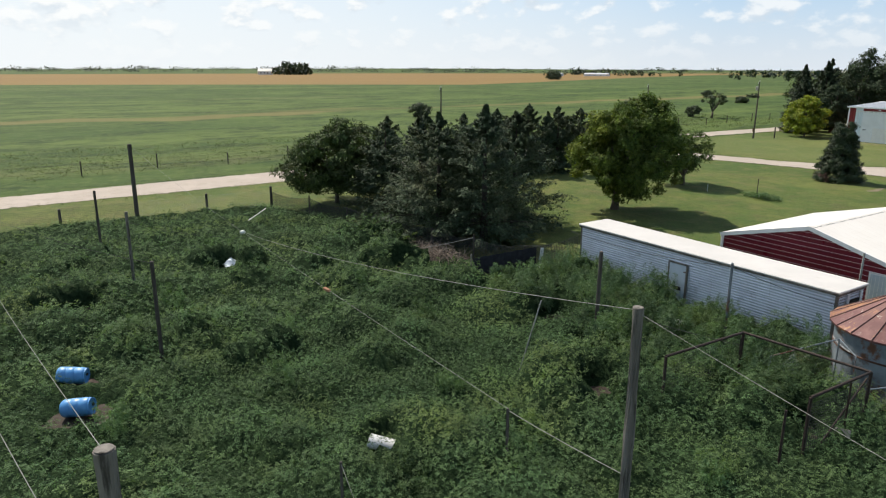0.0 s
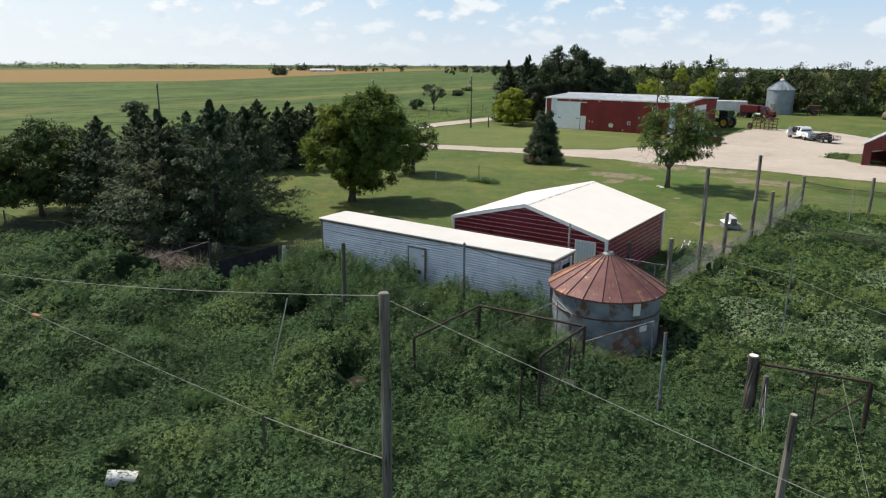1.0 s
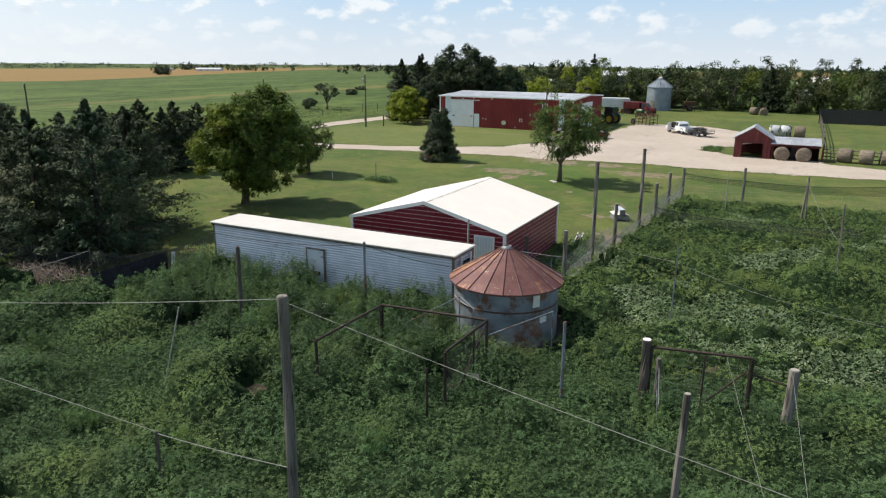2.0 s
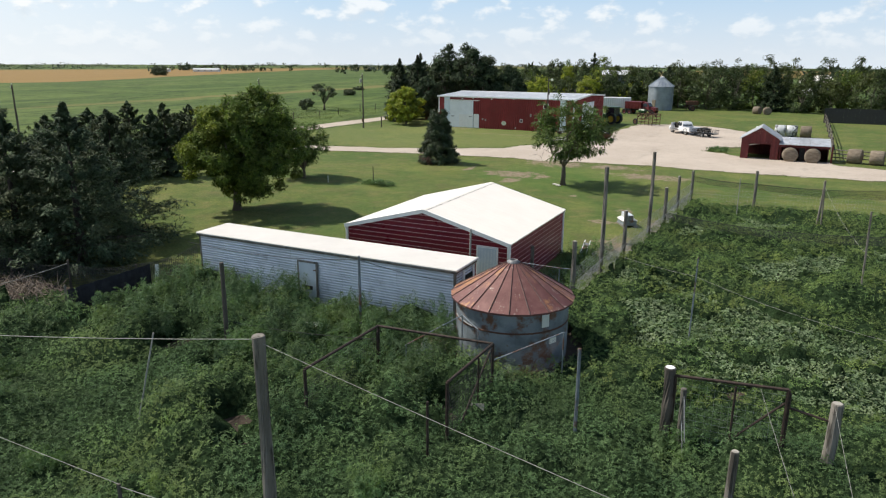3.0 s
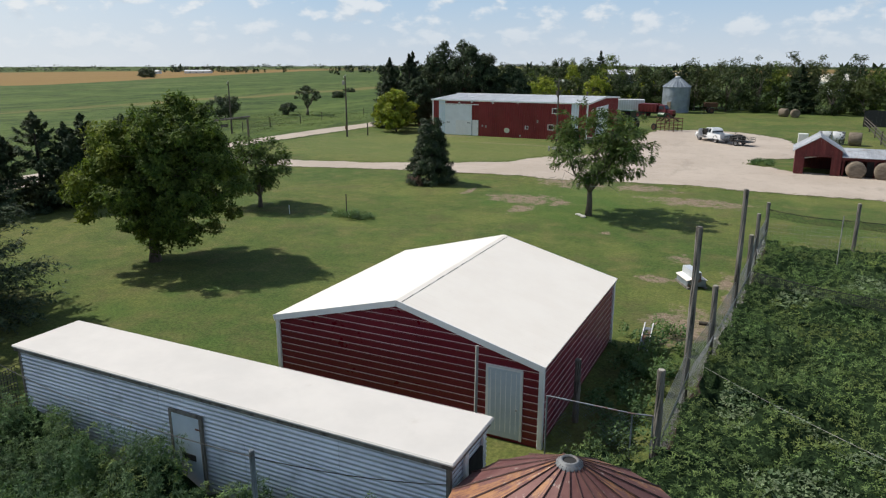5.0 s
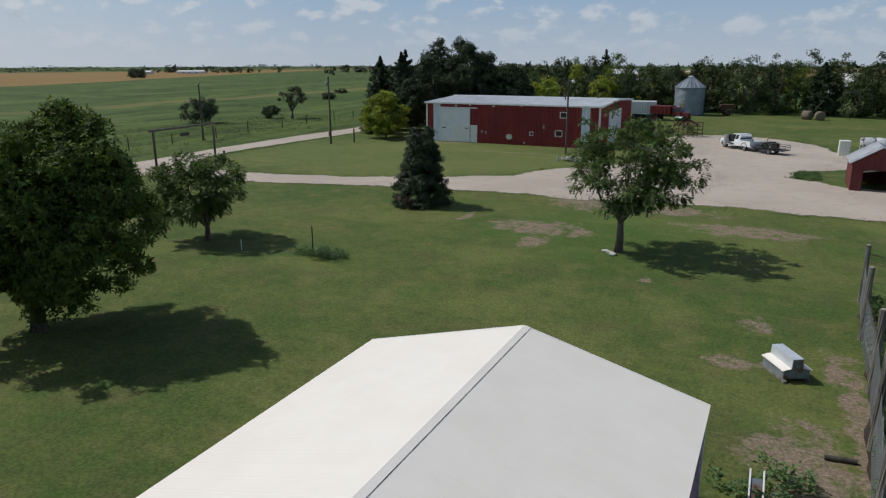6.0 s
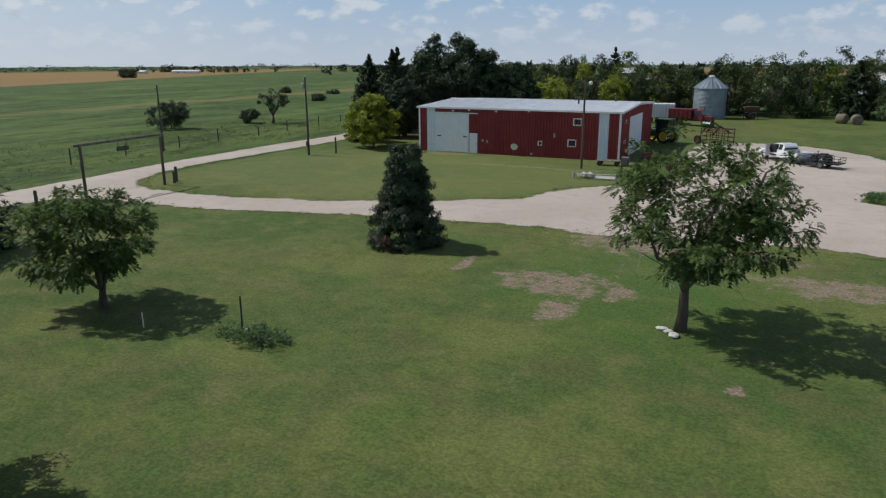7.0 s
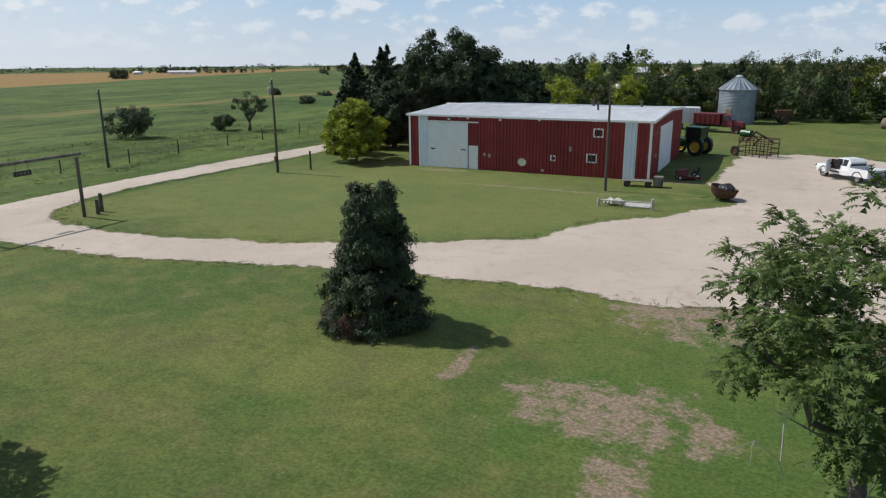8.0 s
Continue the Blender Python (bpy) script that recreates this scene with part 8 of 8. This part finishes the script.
# ---- red open shed with hay ----
def loafing_shed():
    t = thing("loafing_shed", (-5.72, 85.5, 0), "old red gabled shed with an open front and lean-to", "shed")
    w, d, ez, rz = 3.8, 4.6, 2.25, 3.45
    board = mesh_from("board", boxed(0, 0.20, 0, 0.03, 0, ez, 0.005), M["old_red"])
    for k in range(int(d / 0.21)):
        part("board", board, None, t, at=pose(0.0, 0.0 + (k + 1) * 0.21, 0, 0, 0, -90))
        part("board", board, None, t, at=pose(w, 0.0 + k * 0.21, 0, 0, 0, 90))
    for k in range(int(w / 0.21)):
        part("board", board, None, t, at=pose(k * 0.21, d, 0))
    for k in range(19):
        x = k * 0.2
        top = ez + (rz - ez) * (1 - abs(x + 0.1 - w / 2) / (w / 2))
        z0 = 1.75 if 0.75 < x < 2.95 else 0
        part("board", boxed(x, x + 0.195, -0.03, 0.0, z0, top), M["old_red"], t)
    part("lintel", boxed(0.5, 3.2, -0.07, -0.032, 1.68, 1.84), M["old_red"], t)
    part("torn_board", boxed(0, 1.9, -0.05, 0.0, 0, 0.12), M["cut"], t, "pale broken board hanging in the opening", at=pose(0.75, 0.15, 1.45, 0, -10, 0))
    sl = math.degrees(math.atan2(rz - ez, w / 2))
    ln = math.hypot(w / 2, rz - ez) + 0.25
    me = mesh_from("roof_sheet", ribbed_slab(ln, d / 5 + 0.06, 0.04, 4, 0.025, 0.03), M["old_roof"])
    for k in range(5):
        part("roof_sheet", me, None, t, at=pose(w / 2, -0.2 + k * (d + 0.3) / 5, rz) @ pose(0, 0, 0, 0, sl, 0))
        part("roof_sheet", me, None, t, at=pose(w / 2, -0.2 + (k + 1) * (d + 0.3) / 5, rz) @ pose(0, 0, 0, 0, 0, 180) @ pose(0, 0, 0, 0, sl, 0))
    # lean-to
    lw = 8.75
    for k in range(int((lw - w) / 0.21)):
        part("board", boxed(w + k * 0.21, w + k * 0.21 + 0.2, 3.0, 3.03, 0, 1.95), M["old_red"], t)
    for k in range(3):
        part("lean_to_post", boxed(w + 0.1 + k * 2.5, w + 0.26 + k * 2.5, 0.1, 0.26, 0, 1.72), M["old_red"], t)
    # added dark panels behind the boards keep light from coming through their gaps
    part("back_sheet", boxed(w, lw - 0.1, 3.035, 3.06, 0, 1.95), M["post_dark"], t)
    part("back_sheet", boxed(0.05, w - 0.05, d + 0.035, d + 0.06, 0, ez), M["post_dark"], t)
    part("side_wall", boxed(lw - 0.14, lw - 0.1, 0.2, 3.0, 0, 1.75), M["old_red"], t)
    part("front_board", boxed(w + 0.02, lw, 0.06, 0.1, 1.45, 1.75), M["old_red"], t)
    part("cross_wall", boxed(w + 2.05, w + 2.6, 0.3, 0.36, 0, 1.6), M["rubber"], t, "black tarp in the lean-to")
    me = mesh_from("roof_sheet", ribbed_slab(3.5, 0.99, 0.04, 5, 0.025, 0.03), M["old_roof"])
    for k in range(5):
        part("roof_sheet", me, None, t, at=pose(w + 0.02 + k * 1.0, 3.2, 2.22) @ pose(0, 0, 0, 8, 0, 0) @ pose(0, 0, 0, 0, 0, -90))


loafing_shed()


def bale(x, y, r=0.78, w=1.3, turn=0, material="hay", label="weathered round hay bale", z=0.0):
    bm = bmesh.new()
    rng = random.Random(int(x * 7 + y * 3))
    lathe(bm, [(0.0, -w / 2 - 0.02), (r * 0.3, -w / 2), (r * 0.6, -w / 2 - 0.015), (r * 0.93, -w / 2), (r, -w / 2 + 0.07), (r * 1.01, 0), (r, w / 2 - 0.07), (r * 0.93, w / 2), (r * 0.5, w / 2 + 0.01), (0.0, w / 2)], 28, "Y")
    for v in bm.verts:
        v.co *= 1 + rng.uniform(-0.018, 0.018)
        if v.co.z < -r * 0.85:
            v.co.z = -r * 0.9
    solid("round_bale", bm, M[material], label, "bale", "round bales", at=pose(x, y, r * 0.9 + z, 0, 0, turn), smooth=True)


for x, y, tn in ((-0.75, 85.4, 4), (1.45, 85.3, -3), (5.5, 86.9, 75), (7.5, 86.5, 80), (9.6, 86.7, 85), (-7.5, 158.2, 60), (-5.6, 157.0, 10)):
    bale(x, y, turn=tn)
for k, (x, y, mt, lb) in enumerate(((-2.3, 113.2, "wrap", "white plastic-wrapped round bale"), (-0.8, 113.4, "wrap", "white plastic-wrapped round bale"), (1.0, 112.9, "hay", "weathered round hay bale"))):
    bale(x, y, 0.84, 1.4, 88, mt, lb)
solid("water_tote", boxed(-0.55, 0.55, -0.5, 0.5, 0, 1.6, 0.06), M["bucket"], "white plastic water tote in a cage", "tank", at=pose(-4.8, 108.6, 0.03))


def corral():
    t = thing("corral_fence", (3.4, 88.0, 0), "grey weathered wooden rail corral", "fence")
    line = [(0, 0), (2.6, -0.6), (5.4, -1.0), (8.2, -1.2), (11.0, -1.2), (14.0, -1.0)]
    for (x0, y0), (x1, y1) in zip(line, line[1:]):
        for z in (0.4, 0.8, 1.2):
            part("rail", tube(bmesh.new(), (x0, y0, z), (x1, y1, z), 0.06, seg=6), M["post"], t)
    for x, y in line:
        part("post", tube(bmesh.new(), (x, y, -0.1), (x, y, 1.45), 0.08, seg=7), M["post"], t)
    line = [(0, 0), (0.3, 9), (0.5, 18), (0.6, 27), (0.7, 36), (0.8, 45), (0.8, 54)]
    for (x0, y0), (x1, y1) in zip(line, line[1:]):
        for z in (0.5, 1.0, 1.4):
            part("rail", tube(bmesh.new(), (x0, y0, z), (x1, y1, z), 0.06, seg=6), M["post_dark"], t)
    for x, y in line:
        part("post", tube(bmesh.new(), (x, y, -0.1), (x, y, 1.7), 0.09, seg=7), M["post_dark"], t)


corral()


def windbreak():
    t = thing("windbreak_fence", (4.0, 142.0, 0), "long black solid windbreak fence of upright boards", "fence")
    for k in range(60):
        part("board", boxed(k * 0.6, k * 0.6 + 0.592, 0, 0.05, 0, 2.5 + 0.03 * (k % 3)), M["black"], t)
    for z in (0.6, 1.9):
        part("rail", boxed(0, 36, 0.052, 0.14, z, z + 0.14), M["post_dark"], t)


windbreak()


# ---- yard clutter ----
def well_box():
    t = thing("well_slab", (-31.2, 92.2, 0), "low concrete well slab with stones and a white pipe", "well")
    part("slab", boxed(1.6, 3.4, -0.4, 0.9, 0, 0.12, 0.03), M["concrete"], t)
    part("curb", tube(bmesh.new(), (0.1, -0.7, 0.42), (3.6, -0.7, 0.5), 0.05, seg=8), M["concrete"], t, "pale grey rail")
    rng = random.Random(3)
    for k in range(9):
        r = rng.uniform(0.14, 0.28)
        bm = bmesh.new()
        bmesh.ops.create_icosphere(bm, subdivisions=1, radius=r)
        for v in bm.verts:
            v.co *= rng.uniform(0.75, 1.15)
        part("stone", bm, M["stone"], t, at=pose(0.35 + (k % 5) * 0.26, -0.2 + (k // 5) * 0.45, 0.16 + r * 0.5))
    part("pipe", tube(bmesh.new(), (3.6, -0.7, 0), (3.6, -0.7, 0.75), 0.09, seg=10), M["concrete"], t, "grey upright pipe")
    part("post", tube(bmesh.new(), (0.0, -0.7, 0), (0.0, -0.7, 0.55), 0.10, seg=10), M["concrete"], t, "grey upright pipe")


well_box()


def fire_bowl():
    t = thing("fire_kettle", (-23.8, 97.0, 0.03), "large rusty iron kettle on gravel with a dark tarp", "kettle")
    part("bowl", lathe(bmesh.new(), [(0.0, 0.0), (0.5, 0.06), (0.85, 0.35), (0.95, 0.8), (0.98, 0.82), (0.9, 0.78), (0.8, 0.36), (0.45, 0.1), (0, 0.05)], 20), M["rusty"], t, at=pose(0, 0, 0.1, 0, 14, 0), smooth=True)
    lump = bmesh.new()
    bmesh.ops.create_icosphere(lump, subdivisions=3, radius=0.62)
    rng = random.Random(11)
    for v in lump.verts:
        v.co = Vector((v.co.x * 0.95, v.co.y * 1.0, v.co.z * 0.62)) * (1 + 0.10 * math.sin(v.co.x * 9) * math.sin(v.co.y * 8 + 1) + rng.uniform(-0.03, 0.03))
    part("tarp", lump, M["black"], t, "crumpled black tarp", at=pose(0.32, 0.05, 0.78))
    for k in range(3):
        a = k * 2.1
        part("foot", tube(bmesh.new(), (0.55 * math.cos(a), 0.55 * math.sin(a), 0), (0.5 * math.cos(a), 0.5 * math.sin(a), 0.3), 0.05, seg=6), M["black"], t)


fire_bowl()


def flat_cart():
    t = thing("flat_cart", pose(-30.2, 100.2, 0, 0, 0, 6), "low flat wooden cart beside the barn", "cart")
    for k in range(6):
        part("plank", boxed(-1.1, 1.1, -0.5 + k * 0.17, -0.35 + k * 0.17, 0.45, 0.5), M["post"], t)
    part("side_box", boxed(1.2, 1.9, -0.4, 0.4, 0.1, 0.85, 0.02), M["post"], t, "weathered crate on the end")
    for x in (-0.8, 0.8):
        for s in (1, -1):
            wheel(t, x, s * 0.5, 0.24, 0.12, "rusty", 12)


flat_cart()


def riding_mower():
    t = thing("riding_mower", pose(-27.0, 105.0, 0.0, 0, 0, 200), "dark red riding mower in the barn's shade", "mower")
    part("hood", hull(bmesh.new(), [(1.0, [(-0.3, 0.35), (0.3, 0.35), (0.26, 0.75), (-0.26, 0.75)]), (0.1, [(-0.34, 0.35), (0.34, 0.35), (0.3, 0.9), (-0.3, 0.9)])]), M["truck_red"], t)
    part("deck", boxed(-0.9, 0.6, -0.6, 0.6, 0.14, 0.32, 0.04), M["truck_red"], t)
    part("seat", box(boxed(-0.8, -0.35, -0.25, 0.25, 0.62, 0.72, 0.03), -0.85, -0.75, -0.25, 0.25, 0.7, 1.1), M["rubber"], t)
    part("steering_wheel", lathe(bmesh.new(), [(0.16, 0), (0.18, 0.015), (0.2, 0), (0.18, -0.015), (0.16, 0)], 14), M["black"], t, at=pose(0.0, 0, 1.0, 0, -30, 0))
    for x, r in ((0.75, 0.2), (-0.6, 0.28)):
        for s in (1, -1):
            wheel(t, x, s * 0.45, r, 0.16, "bucket", 14)


riding_mower()


def hog_feeder():
    t = thing("metal_feeder", pose(-9.96, 46.65, 0, 0, 0, 30), "low galvanised livestock feeder with a hopper between two sloping lids", "feeder")

    def bar(pts, y0, y1, material, name, label=""):
        bm = bmesh.new()
        a = [bm.verts.new((x, y0, z)) for x, z in pts]
        b = [bm.verts.new((x, y1, z)) for x, z in pts]
        n = len(pts)
        bm.faces.new(a)
        bm.faces.new(list(reversed(b)))
        for i in range(n):
            bm.faces.new((a[i], a[(i + 1) % n], b[(i + 1) % n], b[i]))
        part(name, bm, M[material], t, label)
    bar([(-0.44, 0.10), (0.44, 0.10), (0.44, 0.38), (0.19, 0.44), (0.17, 0.76), (-0.17, 0.76), (-0.19, 0.44), (-0.44, 0.38)], -0.62, 0.62, "bin_wall", "body", "dull grey sheet-metal body")
    bar([(-0.185, 0.45), (-0.165, 0.765), (0.165, 0.765), (0.185, 0.45), (0.205, 0.45), (0.185, 0.79), (-0.185, 0.79), (-0.205, 0.45)], -0.64, 0.64, "corrugated", "hopper_cover", "pale galvanised hopper cover")
    for s in (-1, 1):
        bar([(s * 0.21, 0.452), (s * 0.50, 0.385), (s * 0.50, 0.41), (s * 0.21, 0.475)], -0.66, 0.66, "roof_white", "lid", "pale sloping trough lid")
        part("skid", boxed(s * 0.42 - 0.06, s * 0.42 + 0.06, -0.75, 0.75, 0, 0.10, 0.01), M["post"], t, "grey timber skid")


hog_feeder()


def lawn_post():
    steel_stake(-32.87, 52.0, 1.55, "post_dark", "short dark steel post in a weedy ring on the lawn", r=0.04)
    solid("lawn_hydrant", tube(bmesh.new(), (0, 0, 0), (0, 0, 0.35), 0.05, seg=8), M["bucket"], "small pale pipe stub on the lawn", "pipe", at=pose(-32.6, 51.9, 0))
    steel_stake(-36.9, 51.0, 0.6, "bucket", "short pale marker stake on the lawn", r=0.03)
    rng = np.random.default_rng(6)
    n = 60
    x, y = rng.normal(-32.4, 0.75, n), rng.normal(52.0, 0.35, n)
    plants("weed_ring", x, y, rng.uniform(0.25, 0.55, n), 4, 9, (0.20, 0.05), M["weed_tall"], "ring of unmown weeds round the steel post", 71)
    x, y = rng.normal(-8.6, 0.5, n), rng.normal(91.3, 1.0, n)
    plants("weed_tuft", x, y, rng.uniform(0.2, 0.45, n), 4, 9, (0.25, 0.07), M["weed"], "patch of weeds at the edge of the gravel", 72)


lawn_post()
for k, (x, y, r) in enumerate(((-18.85, 59.25, 0.17), (-18.6, 59.05, 0.15), (-18.35, 58.7, 0.20))):
    bm = bmesh.new()
    bmesh.ops.create_icosphere(bm, subdivisions=2, radius=r)
    rr = random.Random(k)
    for v in bm.verts:
        v.co.x *= 1.4
        v.co.z = v.co.z * 0.4
        v.co *= rr.uniform(0.86, 1.1)
    solid("field_stone", bm, M["stone"], "pale limestone rock at the foot of the tree", "rock", "stones by the tree", at=pose(x, y, r * 0.3, 0, 0, k * 50))


# ---- things lying in the pens ----
def barrel(x, y, z, turn, tilt, label):
    t = thing("plastic_barrel", pose(x, y, z, 0, tilt, turn), label, "barrel", "barrels in the pen")
    part("shell", lathe(bmesh.new(), [(0.0, -0.45), (0.24, -0.45), (0.28, -0.40), (0.29, -0.16), (0.275, -0.14), (0.29, -0.12), (0.29, 0.12), (0.275, 0.14), (0.29, 0.16), (0.28, 0.40), (0.25, 0.45), (0.22, 0.42), (0.0, 0.42)], 20, "X"), M["blue"], t, smooth=True)
    part("rim", lathe(bmesh.new(), [(0.24, 0.44), (0.27, 0.44), (0.27, 0.48), (0.24, 0.48), (0.24, 0.44)], 20, "X"), M["blue"], t)
    part("bung", lathe(bmesh.new(), [(0.05, 0.42), (0.05, 0.46), (0.0, 0.46)], 10, "X"), M["rubber"], t, at=pose(0, 0.12, 0))


barrel(-25.1, 0.35, 0.38, 62, 4, "sky blue plastic barrel lying in the weeds")
barrel(-22.5, 0.2, 0.36, 58, -6, "sky blue plastic barrel lying on bare soil")


def tarp(x, y):
    bm = bmesh.new()
    rng = random.Random(7)
    bmesh.ops.create_grid(bm, x_segments=8, y_segments=8, size=0.55)
    for v in bm.verts:
        d = math.hypot(v.co.x, v.co.y)
        v.co.z = max(0.02, 0.75 - d * 0.9) + rng.uniform(-0.05, 0.05)
    solid("tarp", bm, M["clear_panel"], "crumpled pale blue tarp among the weeds", "tarp", at=pose(x, y, 0.05) @ Matrix.Scale(0.7, 4))


tarp(-36.3, 9.3)
t_ = thing("feed_trough", pose(-15.25, 7.1, 0.14, 0, 12, 50), "white half-pipe trough lying tipped in the weeds", "trough")
part("shell", lathe(bmesh.new(), [(0.24, -0.5), (0.26, -0.5), (0.26, 0.5), (0.24, 0.5), (0.24, -0.5)], 16, "X", 180, 360), M["trim_white"], t_, at=pose(0, 0, 0.2, 180))
part("end_plate", lathe(bmesh.new(), [(0.0, 0.49), (0.25, 0.49), (0.25, 0.51), (0.0, 0.51)], 16, "X", 180, 360), M["trim_white"], t_, at=pose(0, 0, 0.2, 180))
part("end_plate", lathe(bmesh.new(), [(0.0, -0.51), (0.25, -0.51), (0.25, -0.49), (0.0, -0.49)], 16, "X", 180, 360), M["trim_white"], t_, at=pose(0, 0, 0.2, 180))
t_ = thing("feed_bucket", (-16.62, 21.35, 0), "white plastic drum with a lid among tall weeds", "bucket")
part("drum", lathe(bmesh.new(), [(0.0, 0.0), (0.25, 0.0), (0.27, 0.3), (0.28, 0.64), (0.0, 0.64)], 18), M["bucket"], t_, smooth=False)
part("lid", lathe(bmesh.new(), [(0.0, 0.70), (0.27, 0.69), (0.31, 0.66), (0.31, 0.62), (0.28, 0.62)], 18), M["bucket"], t_)
t_ = thing("loading_ramp", pose(-10.52, 37.75, 0.02, 25, 0, 2), "narrow grey metal ramp propped in the weeds", "ramp")
part("deck", boxed(-0.14, 0.14, 0.0, 1.15, 0.02, 0.05, 0.004), M["bin_wall"], t_)
for sx in (-0.15, 0.15):
    part("rail", boxed(sx - 0.02, sx + 0.02, -0.05, 1.38, 0.0, 0.09, 0.006), M["trim_white"], t_)
solid("drain_pipe", tube(bmesh.new(), (0, 0, 0.07), (0.75, 0.1, 0.07), 0.07, seg=10), M["post_dark"], "dark plastic pipe lying by the fence", "pipe", at=pose(-9.0, 41.4, 0))

tw = np.random.default_rng(90)
n_ = 90
plants("shade_weeds", tw.normal(-10.2, 0.55, n_), tw.uniform(30.2, 40.2, n_), tw.uniform(0.3, 0.8, n_), 5, 10, (0.17, 0.08), M["weed"], "leafy weeds in the shed's shade along the fence", 91)


# ---- farmsteads far off ----
def far_house(x, y, w, d, h, rise, wall, roof, turn, label):
    t = thing("farm_building", pose(x, y, float(fall(np.float64(x), np.float64(y))), 0, 0, turn), label, "farm building", "far farm buildings")
    bm = bmesh.new()
    box(bm, -w / 2, w / 2, -d / 2, d / 2, 0, h)
    part("wall", bm, M[wall], t)
    r = bmesh.new()
    a = [r.verts.new(v) for v in ((-w / 2 - 0.4, -d / 2 - 0.4, h), (-w / 2 - 0.4, d / 2 + 0.4, h), (-w / 2 - 0.4, 0, h + rise))]
    b = [r.verts.new((w / 2 + 0.4, v.co.y, v.co.z)) for v in a]
    r.faces.new(a)
    r.faces.new(list(reversed(b)))
    for i in range(3):
        j = (i + 1) % 3
        r.faces.new((a[i], b[i], b[j], a[j]))
    part("roof", r, M[roof], t)
    for k in range(3):
        part("window", boxed(-w * 0.3 + k * w * 0.25, -w * 0.3 + k * w * 0.25 + 1.2, -d / 2 - 0.05, -d / 2 - 0.01, h * 0.35, h * 0.7), M["glass"], t)


far_house(-563, 575, 26, 10, 2.2, 1.2, "trim_white", "grey_roof", 30, "long white farm building on the horizon")
far_house(-590, 545, 7, 6, 2.2, 1.2, "grey_roof", "grey_roof", 10, "small grey farm building on the horizon")
far_house(-840, 300, 16, 10, 4, 3, "trim_white", "roof_white", 60, "small white farmhouse by a grove")
far_house(-330, 640, 14, 9, 4, 2.5, "trim_white", "roof_white", 0, "white farm building among far trees")
far_house(-75, 330, 12, 9, 4, 2.0, "bin_wall", "grey_roof", 12, "grey farm building behind the shelterbelt")
far_house(5, 262, 8, 7, 3.6, 2.3, "door_white", "roof_white", 40, "white house roof behind the shelterbelt")
far_house(38, 290, 14, 8, 4.5, 1.2, "trim_white", "grey_roof", 5, "low white building behind the shelterbelt")
